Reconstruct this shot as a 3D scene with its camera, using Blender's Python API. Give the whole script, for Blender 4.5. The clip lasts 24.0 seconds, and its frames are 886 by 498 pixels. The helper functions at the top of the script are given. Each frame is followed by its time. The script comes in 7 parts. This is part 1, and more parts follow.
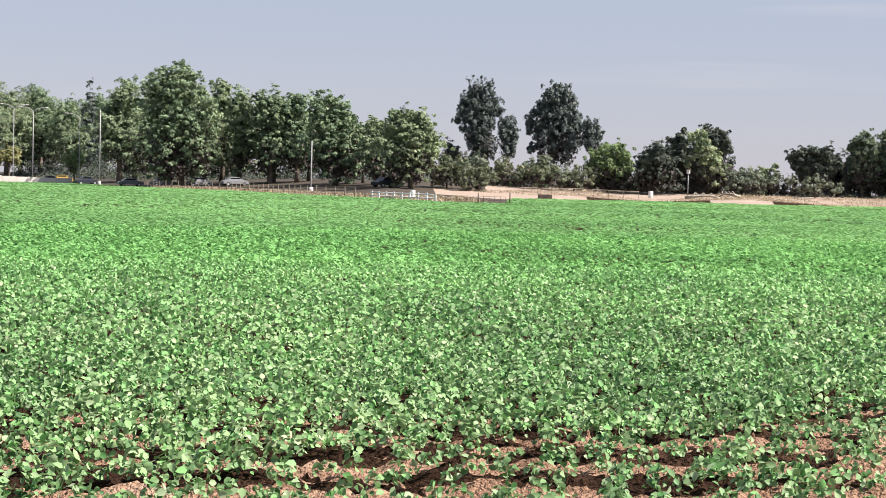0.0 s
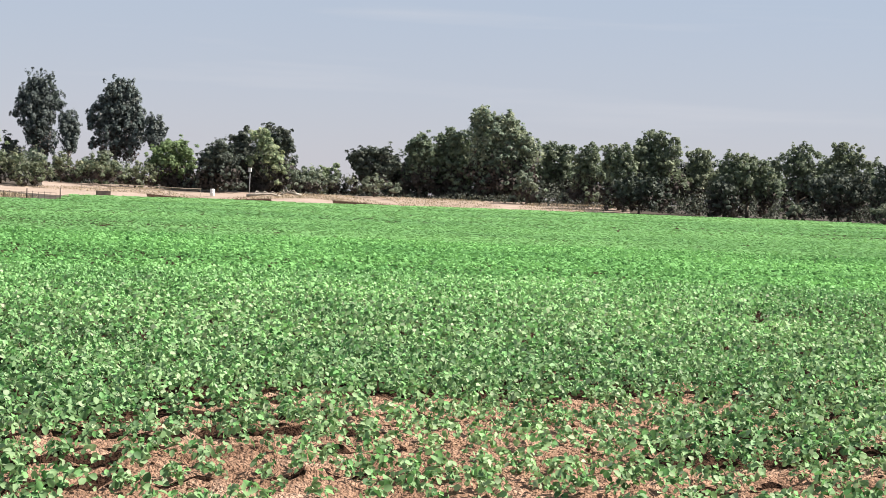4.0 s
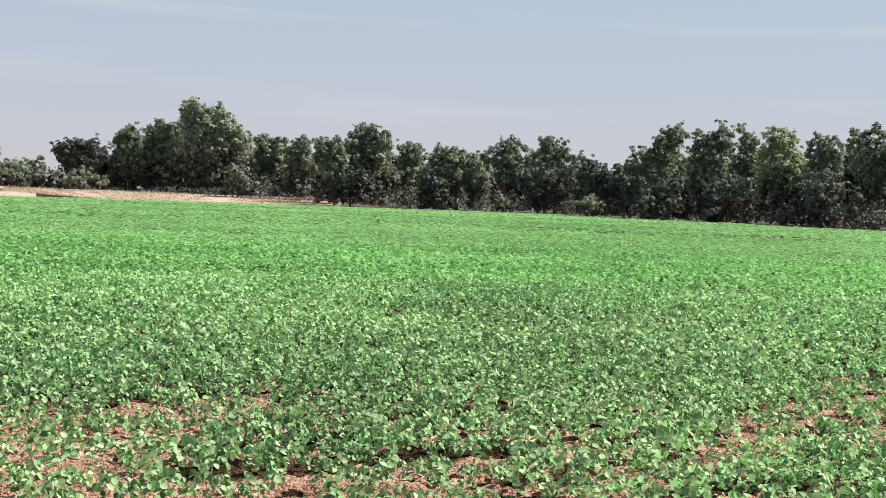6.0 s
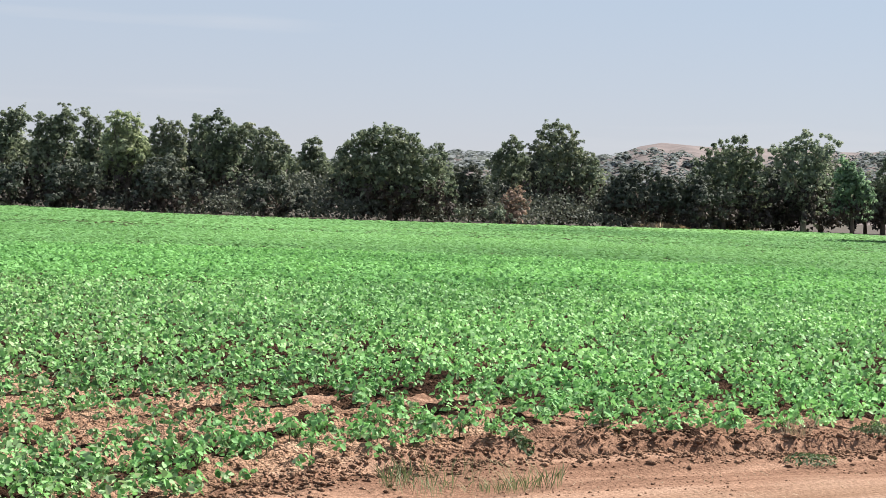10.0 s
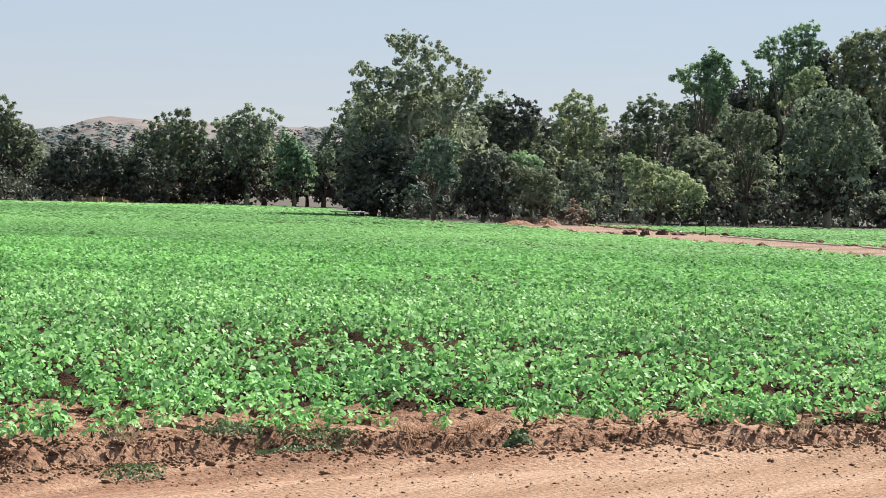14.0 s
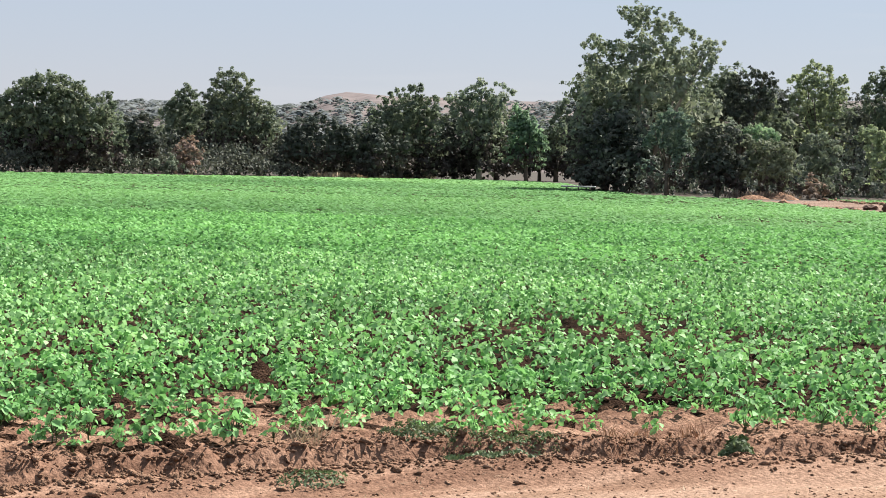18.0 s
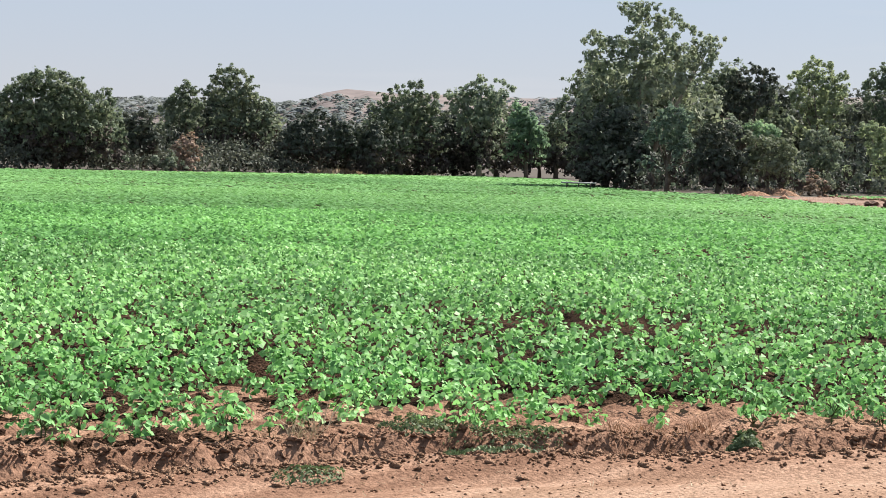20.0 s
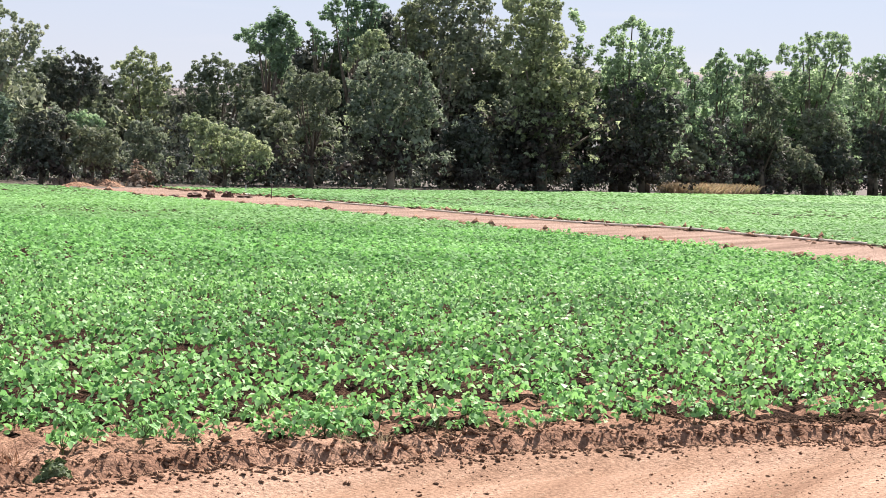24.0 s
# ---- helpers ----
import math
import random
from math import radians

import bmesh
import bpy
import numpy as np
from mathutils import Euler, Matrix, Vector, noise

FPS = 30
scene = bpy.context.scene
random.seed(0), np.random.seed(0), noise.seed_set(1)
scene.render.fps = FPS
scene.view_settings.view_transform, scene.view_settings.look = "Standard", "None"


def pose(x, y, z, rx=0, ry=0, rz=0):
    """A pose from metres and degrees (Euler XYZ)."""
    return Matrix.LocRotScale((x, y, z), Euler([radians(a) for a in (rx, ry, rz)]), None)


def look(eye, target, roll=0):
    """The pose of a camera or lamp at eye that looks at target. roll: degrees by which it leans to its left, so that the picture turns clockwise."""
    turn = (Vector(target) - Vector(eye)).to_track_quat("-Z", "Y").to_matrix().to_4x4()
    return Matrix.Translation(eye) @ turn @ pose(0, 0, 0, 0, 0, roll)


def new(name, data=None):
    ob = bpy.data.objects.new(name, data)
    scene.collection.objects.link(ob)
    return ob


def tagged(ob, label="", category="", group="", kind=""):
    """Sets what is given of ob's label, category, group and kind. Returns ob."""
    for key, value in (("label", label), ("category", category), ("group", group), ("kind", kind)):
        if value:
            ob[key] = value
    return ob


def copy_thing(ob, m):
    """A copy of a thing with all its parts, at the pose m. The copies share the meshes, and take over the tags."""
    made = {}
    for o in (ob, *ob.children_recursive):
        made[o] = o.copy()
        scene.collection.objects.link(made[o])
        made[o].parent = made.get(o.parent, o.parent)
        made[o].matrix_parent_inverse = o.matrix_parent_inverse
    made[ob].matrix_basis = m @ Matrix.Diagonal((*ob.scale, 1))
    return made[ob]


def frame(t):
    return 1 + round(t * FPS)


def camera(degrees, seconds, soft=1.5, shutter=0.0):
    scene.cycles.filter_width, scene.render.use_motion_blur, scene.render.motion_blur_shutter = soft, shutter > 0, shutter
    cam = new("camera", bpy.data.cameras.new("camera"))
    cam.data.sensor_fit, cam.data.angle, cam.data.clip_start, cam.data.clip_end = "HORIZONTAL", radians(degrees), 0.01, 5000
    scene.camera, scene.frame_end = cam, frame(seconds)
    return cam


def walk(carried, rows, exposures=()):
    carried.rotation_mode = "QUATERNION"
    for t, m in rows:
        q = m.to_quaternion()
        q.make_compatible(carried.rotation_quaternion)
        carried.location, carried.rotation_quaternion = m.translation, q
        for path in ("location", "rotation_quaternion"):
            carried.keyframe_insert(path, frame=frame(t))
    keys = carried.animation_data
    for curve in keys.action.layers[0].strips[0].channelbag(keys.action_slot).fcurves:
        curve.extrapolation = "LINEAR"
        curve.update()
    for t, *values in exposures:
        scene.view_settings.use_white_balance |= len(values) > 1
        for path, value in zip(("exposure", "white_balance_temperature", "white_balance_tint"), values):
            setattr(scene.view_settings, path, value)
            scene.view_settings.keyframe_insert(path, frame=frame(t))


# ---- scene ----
cam = camera(29.82, 24.0, soft=0.6)
# seconds, place in metres, compass bearing from +y, pitch and lean in degrees
PATH = [
    (0, -0.000, 0.000, 1.673, -18.612, -2.198, 1.443),
    (0.5, 0.308, 0.139, 1.668, -17.804, -2.179, 1.624),
    (1, 0.631, 0.296, 1.705, -17.794, -2.172, 1.499),
    (1.5, 0.990, 0.459, 1.719, -14.081, -2.067, 1.599),
    (3.5, 1.489, 0.718, 1.697, -10.027, -2.042, 2.093),
    (4, 1.651, 0.818, 1.664, -4.013, -1.806, 2.109),
    (4.5, 1.935, 0.955, 1.677, -1.005, -1.752, 2.183),
    (5, 2.220, 1.125, 1.683, 1.785, -1.704, 2.167),
    (5.5, 2.554, 1.299, 1.671, 4.614, -1.656, 1.972),
    (6, 2.864, 1.478, 1.695, 5.616, -1.705, 2.023),
    (6.5, 3.142, 1.663, 1.682, 6.118, -1.768, 2.017),
    (7, 3.446, 1.828, 1.673, 7.435, -1.784, 1.845),
    (7.5, 3.735, 1.980, 1.668, 8.583, -1.802, 1.800),
    (8, 4.025, 2.136, 1.713, 10.639, -1.797, 1.819),
    (8.5, 4.279, 2.275, 1.693, 15.624, -1.646, 2.054),
    (9, 4.504, 2.426, 1.670, 17.394, -1.723, 1.945),
    (9.5, 4.807, 2.563, 1.688, 20.702, -1.656, 1.966),
    (10, 5.116, 2.700, 1.687, 27.384, -1.430, 1.991),
    (10.5, 5.363, 2.863, 1.654, 30.071, -1.493, 2.008),
    (11, 5.611, 2.985, 1.671, 35.739, -1.333, 2.001),
    (11.5, 5.934, 3.091, 1.668, 42.293, -1.178, 1.984),
    (13.5, 6.799, 3.655, 1.652, 46.680, -1.619, 1.843),
    (14, 6.967, 3.754, 1.668, 46.139, -1.706, 1.750),
    (14.5, 7.159, 3.827, 1.647, 45.706, -1.826, 1.754),
    (15, 7.297, 3.943, 1.610, 44.759, -1.956, 1.833),
    (15.5, 7.418, 4.113, 1.642, 42.817, -2.235, 1.642),
    (16, 7.575, 4.193, 1.642, 41.151, -2.470, 1.512),
    (16.5, 7.693, 4.213, 1.646, 39.770, -2.610, 1.490),
    (17, 7.709, 4.280, 1.683, 39.126, -2.712, 1.566),
    (17.5, 7.732, 4.288, 1.708, 38.659, -2.768, 1.413),
    (18, 7.736, 4.293, 1.727, 38.133, -2.831, 1.555),
    (18.5, 7.716, 4.325, 1.729, 37.720, -2.915, 1.496),
    (20.5, 7.948, 4.554, 1.659, 38.712, -2.954, 1.589),
    (21, 7.961, 4.593, 1.669, 41.962, -2.893, 1.712),
    (21.5, 8.004, 4.619, 1.721, 45.126, -2.795, 1.672),
    (22, 8.035, 4.613, 1.757, 48.288, -2.755, 1.804),
    (22.5, 8.059, 4.608, 1.777, 51.484, -2.716, 1.814),
    (23, 8.159, 4.652, 1.817, 54.626, -2.672, 1.826),
    (23.5, 8.198, 4.653, 1.844, 57.805, -2.661, 1.858),
    (24, 8.235, 4.646, 1.841, 61.025, -2.643, 1.879),
]
walk(cam, [(t, pose(x, y, z, 90 + pitch, 0, -yaw) @ pose(0, 0, 0, 0, 0, lean)) for t, x, y, z, yaw, pitch, lean in PATH],
     exposures=[(0, 1.2, 6500, 16), (5, 1.22, 6500, 13), (10, 1.3, 6500, 12), (14, 1.33, 6500, 9), (18, 1.3, 6500, 12), (21, 1.33, 6500, 12), (21.9, 1.54, 6550, 15), (24, 1.57, 6650, 18)])

# ---- daylight ----
SUN_BEARING, SUN_HEIGHT = 86, 47
world = bpy.data.worlds.new("sky")
scene.world = world
world.use_nodes = True
wn, wl = world.node_tree.nodes, world.node_tree.links
wn.clear()
sky = wn.new("ShaderNodeTexSky")
sky.sky_type, sky.sun_disc = "NISHITA", False
sky.sun_elevation, sky.sun_rotation = radians(SUN_HEIGHT), radians(SUN_BEARING)
sky.air_density, sky.dust_density, sky.ozone_density = 1.1, 0.2, 3.5
tint = wn.new("ShaderNodeMix")
tint.data_type, tint.blend_type = "RGBA", "MIX"  # thin high haze evens the sky out
tint.inputs[0].default_value = 0.82
where = wn.new("ShaderNodeTexCoord")
axes = wn.new("ShaderNodeSeparateXYZ")
rise = wn.new("ShaderNodeMapRange")
rise.inputs[2].default_value = 0.16
haze = wn.new("ShaderNodeMix")
haze.data_type = "RGBA"  # greyer low down, bluer higher up
haze.inputs[6].default_value, haze.inputs[7].default_value = (4.5, 4.55, 5.2, 1), (3.85, 4.62, 5.6, 1)
wl.new(where.outputs["Generated"], axes.inputs[0])
wl.new(axes.outputs[2], rise.inputs[0])
wl.new(rise.outputs[0], haze.inputs[0])
wl.new(haze.outputs[2], tint.inputs[7])
turn_sky = wn.new("ShaderNodeMapping")
turn_sky.inputs["Rotation"].default_value, turn_sky.inputs["Scale"].default_value = (radians(3), 0, radians(42)), (1.6, 1.6, 26)
wisp = wn.new("ShaderNodeTexNoise")
wisp.inputs["Scale"].default_value, wisp.inputs["Detail"].default_value = 1.5, 5
thin = wn.new("ShaderNodeMapRange")
thin.inputs[1].default_value, thin.inputs[2].default_value, thin.inputs[4].default_value = 0.56, 0.80, 0.45
cloud = wn.new("ShaderNodeMix")
cloud.data_type = "RGBA"
cloud.inputs[7].default_value = (5.9, 6.0, 6.2, 1)
wl.new(where.outputs["Generated"], turn_sky.inputs[0])
wl.new(turn_sky.outputs[0], wisp.inputs["Vector"])
wl.new(wisp.outputs[0], thin.inputs[0])
wl.new(thin.outputs[0], cloud.inputs[0])
wl.new(tint.outputs[2], cloud.inputs[6])
back = wn.new("ShaderNodeBackground")
back.inputs[1].default_value = 0.052
wout = wn.new("ShaderNodeOutputWorld")
wl.new(sky.outputs[0], tint.inputs[6])
wl.new(cloud.outputs[2], back.inputs[0])
wl.new(back.outputs[0], wout.inputs[0])

sun = new("sun", bpy.data.lights.new("sun", "SUN"))
sun.data.energy, sun.data.angle, sun.data.color = 5.0, radians(0.55), (1.0, 0.95, 0.88)
a, e = radians(SUN_BEARING), radians(SUN_HEIGHT)
sun.matrix_world = look((60 * math.sin(a), 60 * math.cos(a), 60 * math.tan(e)), (0, 0, 0))


# ---- materials ----
def material(name):
    m = bpy.data.materials.new(name)
    m.use_nodes = True
    nt = m.node_tree
    return m, nt, nt.nodes["Principled BSDF"], nt.nodes["Material Output"]


def ramp(nt, stops):
    r = nt.nodes.new("ShaderNodeValToRGB")
    el = r.color_ramp.elements
    while len(el) < len(stops):
        el.new(0.5)
    for k, (at, c) in zip(el, stops):
        k.position, k.color = at, (*c, 1)
    return r


def noise_node(nt, scale, detail=5.0, rough=0.6, drawn_out=0.0):
    geo = nt.nodes.new("ShaderNodeNewGeometry")
    n = nt.nodes.new("ShaderNodeTexNoise")
    n.inputs["Scale"].default_value, n.inputs["Detail"].default_value, n.inputs["Roughness"].default_value = scale, detail, rough
    if drawn_out:  # marks drawn out along the wheel tracks
        mp = nt.nodes.new("ShaderNodeMapping")
        mp.inputs["Rotation"].default_value, mp.inputs["Scale"].default_value = (0, 0, radians(drawn_out)), (0.16, 1.9, 1)
        nt.links.new(geo.outputs["Position"], mp.inputs["Vector"])
        nt.links.new(mp.outputs[0], n.inputs["Vector"])
    else:
        nt.links.new(geo.outputs["Position"], n.inputs["Vector"])
    return n


def mix_rgb(nt, kind, fac, a, b):
    m = nt.nodes.new("ShaderNodeMix")
    m.data_type, m.blend_type = "RGBA", kind
    for v, s in ((fac, m.inputs[0]), (a, m.inputs[6]), (b, m.inputs[7])):
        if isinstance(v, (int, float)):
            s.default_value = v
        elif isinstance(v, tuple):
            s.default_value = (*v, 1)
        else:
            nt.links.new(v, s)
    return m.outputs[2]


def leaf_material(name, dark, mid, pale, patch=0.3, through_light=0.26, rough=0.6, sheen=0.22):
    """Leaves: each one its own shade, with slower changes of colour through the plant."""
    m, nt, b, out = material(name)
    geo = nt.nodes.new("ShaderNodeNewGeometry")
    r = ramp(nt, [(0.0, dark), (0.5, mid), (0.82, tuple(0.75 * m + 0.25 * p for m, p in zip(mid, pale))), (1.0, pale)])
    nt.links.new(geo.outputs["Random Per Island"], r.inputs[0])
    n = noise_node(nt, patch, 3.0)
    r2 = ramp(nt, [(0.3, (0.62, 0.68, 0.62)), (0.7, (1.22, 1.18, 1.1))])
    nt.links.new(n.outputs[0], r2.inputs[0])
    c = mix_rgb(nt, "MULTIPLY", 1.0, r.outputs[0], r2.outputs[0])
    info = nt.nodes.new("ShaderNodeObjectInfo")
    r3 = ramp(nt, [(0.0, (0.86, 0.92, 0.9)), (1.0, (1.14, 1.08, 1.05))])
    nt.links.new(info.outputs["Random"], r3.inputs[0])
    c = mix_rgb(nt, "MULTIPLY", 1.0, c, r3.outputs[0])
    nt.links.new(c, b.inputs["Base Color"])
    b.inputs["Roughness"].default_value = rough
    b.inputs["Specular IOR Level"].default_value = sheen
    tr = nt.nodes.new("ShaderNodeBsdfTranslucent")
    tc = mix_rgb(nt, "MULTIPLY", 1.0, c, (1.02, 1.06, 0.92))
    nt.links.new(tc, tr.inputs[0])
    mx = nt.nodes.new("ShaderNodeMixShader")
    mx.inputs[0].default_value = through_light
    nt.links.new(b.outputs[0], mx.inputs[1])
    nt.links.new(tr.outputs[0], mx.inputs[2])
    nt.links.new(mx.outputs[0], out.inputs[0])
    return m


def rough_material(name, stops, fine, coarse, bump=0.3, rough=0.9, fine_stops=((0.3, (0.7, 0.7, 0.7)), (0.7, (1.25, 1.25, 1.25))), distance=0.02, crumbs=0.0, drawn_out=0.0, tilled=()):
    """Earth, bark, wood, plaster: two scales of change and relief; tilled: the colours where the soil has been turned over."""
    m, nt, b, out = material(name)
    n1, n2 = noise_node(nt, coarse, 4.0, 0.6, drawn_out), noise_node(nt, fine, 6.0, 0.7)
    r1 = ramp(nt, stops)
    nt.links.new(n1.outputs[0], r1.inputs[0])
    colour = r1.outputs[0]
    if tilled:
        r3, mask = ramp(nt, list(tilled)), nt.nodes.new("ShaderNodeAttribute")
        nt.links.new(n1.outputs[0], r3.inputs[0])
        mask.attribute_name = "tilled"
        colour = mix_rgb(nt, "MIX", mask.outputs["Fac"], colour, r3.outputs[0])
    r2 = ramp(nt, list(fine_stops))
    nt.links.new(n2.outputs[0], r2.inputs[0])
    nt.links.new(mix_rgb(nt, "MULTIPLY", 1.0, colour, r2.outputs[0]), b.inputs["Base Color"])
    b.inputs["Roughness"].default_value = rough
    b.inputs["Specular IOR Level"].default_value = 0.02 if crumbs else 0.25  # loose earth has no sheen
    bp = nt.nodes.new("ShaderNodeBump")
    bp.inputs["Strength"].default_value, bp.inputs["Distance"].default_value = bump, distance
    if crumbs:  # broken crumbs of earth at two sizes
        height = n2.outputs[0]
        for size, share in ((crumbs, -1.3), (crumbs * 2.7, -0.6)):
            vo = nt.nodes.new("ShaderNodeTexVoronoi")
            vo.inputs["Scale"].default_value, vo.inputs["Randomness"].default_value = size, 1.0
            geo = nt.nodes.new("ShaderNodeNewGeometry")
            nt.links.new(geo.outputs["Position"], vo.inputs["Vector"])
            ma = nt.nodes.new("ShaderNodeMath")
            ma.operation = "MULTIPLY_ADD"
            ma.inputs[1].default_value = share
            nt.links.new(vo.outputs["Distance"], ma.inputs[0])
            nt.links.new(height, ma.inputs[2])
            height = ma.outputs[0]
        nt.links.new(height, bp.inputs["Height"])
    else:
        nt.links.new(n2.outputs[0], bp.inputs["Height"])
    nt.links.new(bp.outputs[0], b.inputs["Normal"])
    return m


# soil colour lowered to stand for the shade between the bean plants
SHADE_SOIL = rough_material("shade_dark_tilled_soil", [(0.3, (0.022, 0.013, 0.009)), (0.52, (0.05, 0.029, 0.019)), (0.75, (0.13, 0.077, 0.050))], 30, 1.1, 1.0, distance=0.05, crumbs=24,
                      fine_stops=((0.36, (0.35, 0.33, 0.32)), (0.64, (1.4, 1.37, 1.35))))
BERM_SOIL = rough_material("turned_crumbled_soil", [(0.3, (0.125, 0.070, 0.047)), (0.52, (0.225, 0.136, 0.094)), (0.72, (0.35, 0.229, 0.163))], 30, 1.2, 0.5, distance=0.03, crumbs=30, drawn_out=27,
                           fine_stops=((0.36, (0.5, 0.47, 0.45)), (0.64, (1.22, 1.2, 1.18))))
DRY_SOIL = rough_material("dry_crumbled_soil", [(0.3, (0.20, 0.120, 0.077)), (0.52, (0.40, 0.255, 0.172)), (0.72, (0.55, 0.38, 0.272))], 30, 1.6, 1.0, distance=0.04, crumbs=26,
                          fine_stops=((0.36, (0.5, 0.47, 0.45)), (0.64, (1.25, 1.22, 1.2))))
ROAD = rough_material("road_dirt", [(0.28, (0.165, 0.100, 0.067)), (0.46, (0.245, 0.160, 0.111)), (0.6, (0.30, 0.205, 0.149)), (0.74, (0.38, 0.272, 0.204))], 34, 1.3, 0.42, distance=0.018, crumbs=32, drawn_out=27,
                      fine_stops=((0.36, (0.58, 0.55, 0.53)), (0.64, (1.2, 1.18, 1.16))),
                      tilled=[(0.3, (0.125, 0.070, 0.047)), (0.52, (0.225, 0.136, 0.094)), (0.72, (0.35, 0.229, 0.163))])
TRACK = rough_material("track_dirt", [(0.3, (0.145, 0.098, 0.074)), (0.5, (0.25, 0.18, 0.142)), (0.72, (0.34, 0.252, 0.204))], 9, 0.6, 0.8, distance=0.05, crumbs=9, drawn_out=-54,
                       fine_stops=((0.36, (0.6, 0.57, 0.55)), (0.64, (1.2, 1.18, 1.16))))
DRY_EARTH = rough_material("dry_verge_earth", [(0.3, (0.25, 0.188, 0.142)), (0.7, (0.35, 0.275, 0.215))], 6, 0.25, 0.4)
# leaf litter, its colour lowered to stand for the trees' shade
SHADE_FLOOR = rough_material("shade_dark_woodland_floor", [(0.3, (0.03, 0.025, 0.018)), (0.7, (0.075, 0.058, 0.04))], 3, 0.2, 0.4)
CLOD = rough_material("soil_clod", [(0.3, (0.165, 0.098, 0.064)), (0.7, (0.36, 0.225, 0.152))], 34, 2.0, 0.8, crumbs=60)
RUST_SOIL = rough_material("damp_dark_soil", [(0.3, (0.05, 0.028, 0.02)), (0.7, (0.12, 0.068, 0.046))], 20, 2.0, 0.9)
BARK = rough_material("bark", [(0.3, (0.075, 0.06, 0.046)), (0.7, (0.19, 0.16, 0.125))], 14, 1.2, 0.7)
PALE_BARK = rough_material("pale_bark", [(0.3, (0.22, 0.19, 0.15)), (0.7, (0.44, 0.40, 0.33))], 9, 0.9, 0.4)
WOOD = rough_material("weathered_wood", [(0.3, (0.15, 0.12, 0.09)), (0.7, (0.30, 0.25, 0.19))], 22, 1.5, 0.5)
WHITE = rough_material("white_paint", [(0.3, (0.68, 0.66, 0.62)), (0.7, (0.82, 0.80, 0.77))], 12, 0.8, 0.15, 0.55, ((0.3, (0.9, 0.9, 0.9)), (0.7, (1.0, 1.0, 1.0))))
METAL = rough_material("galvanised_metal", [(0.3, (0.30, 0.30, 0.29)), (0.7, (0.42, 0.42, 0.41))], 20, 2.0, 0.1, 0.45)
RUST = rough_material("dark_rusted_steel", [(0.3, (0.04, 0.033, 0.03)), (0.7, (0.10, 0.07, 0.055))], 20, 2.0, 0.2, 0.7)
CONCRETE = rough_material("concrete", [(0.3, (0.42, 0.39, 0.36)), (0.7, (0.58, 0.54, 0.50))], 10, 0.5, 0.3, 0.85)
PALE_WALL = rough_material("pale_rendered_wall", [(0.3, (0.62, 0.55, 0.49)), (0.7, (0.76, 0.69, 0.62))], 8, 0.4, 0.3, 0.85)
HOSE = rough_material("faded_hose", [(0.3, (0.55, 0.46, 0.37)), (0.7, (0.75, 0.66, 0.55))], 8, 0.6, 0.2, 0.6)
DARK_GLASS = rough_material("dark_glass", [(0.3, (0.015, 0.018, 0.02)), (0.7, (0.03, 0.035, 0.04))], 3, 0.5, 0.0, 0.08)
TYRE = rough_material("tyre_rubber", [(0.3, (0.015, 0.015, 0.015)), (0.7, (0.03, 0.03, 0.03))], 20, 2, 0.2, 0.8)
PAINT = {n: rough_material(n + "_car_paint", [(0.3, c), (0.7, tuple(v * 1.1 for v in c))], 5, 0.7, 0.0, 0.25, ((0.3, (0.95, 0.95, 0.95)), (0.7, (1, 1, 1))))
         for n, c in (("white", (0.7, 0.7, 0.7)), ("red", (0.32, 0.05, 0.04)), ("silver", (0.2, 0.205, 0.21)), ("yellow", (0.4, 0.27, 0.07)), ("dark", (0.03, 0.035, 0.045)))}
HILL = rough_material("dry_hill_grass", [(0.35, (0.105, 0.086, 0.081)), (0.65, (0.145, 0.117, 0.110))], 0.05, 0.006, 0.2)
CROP = leaf_material("bean_leaf", (0.055, 0.17, 0.048), (0.24, 0.50, 0.188), (0.34, 0.55, 0.295), 0.25, 0.32, 0.6, 0.18)
DRY_CROP = leaf_material("stressed_bean_leaf", (0.055, 0.13, 0.05), (0.225, 0.365, 0.172), (0.39, 0.475, 0.315), 0.25, 0.26, 0.6, 0.2)
MID_CROP = leaf_material("bean_leaf_in_the_stand", (0.065, 0.185, 0.055), (0.185, 0.425, 0.145), (0.24, 0.49, 0.195), 0.12, 0.35, 0.7, 0.1)
FAR_CROP = leaf_material("bean_canopy_leaf", (0.158, 0.33, 0.132), (0.176, 0.366, 0.142), (0.192, 0.392, 0.155), 0.03, 0.34, 0.7, 0.1)


def foliage(name, mid, patch=0.3, through_light=0.34):
    r, g, b = mid
    return leaf_material(name, (r * 0.58, g * 0.57, b * 0.62), mid, (r * 1.5, g * 1.45, b * 1.4), patch, through_light, 0.7, 0.12)


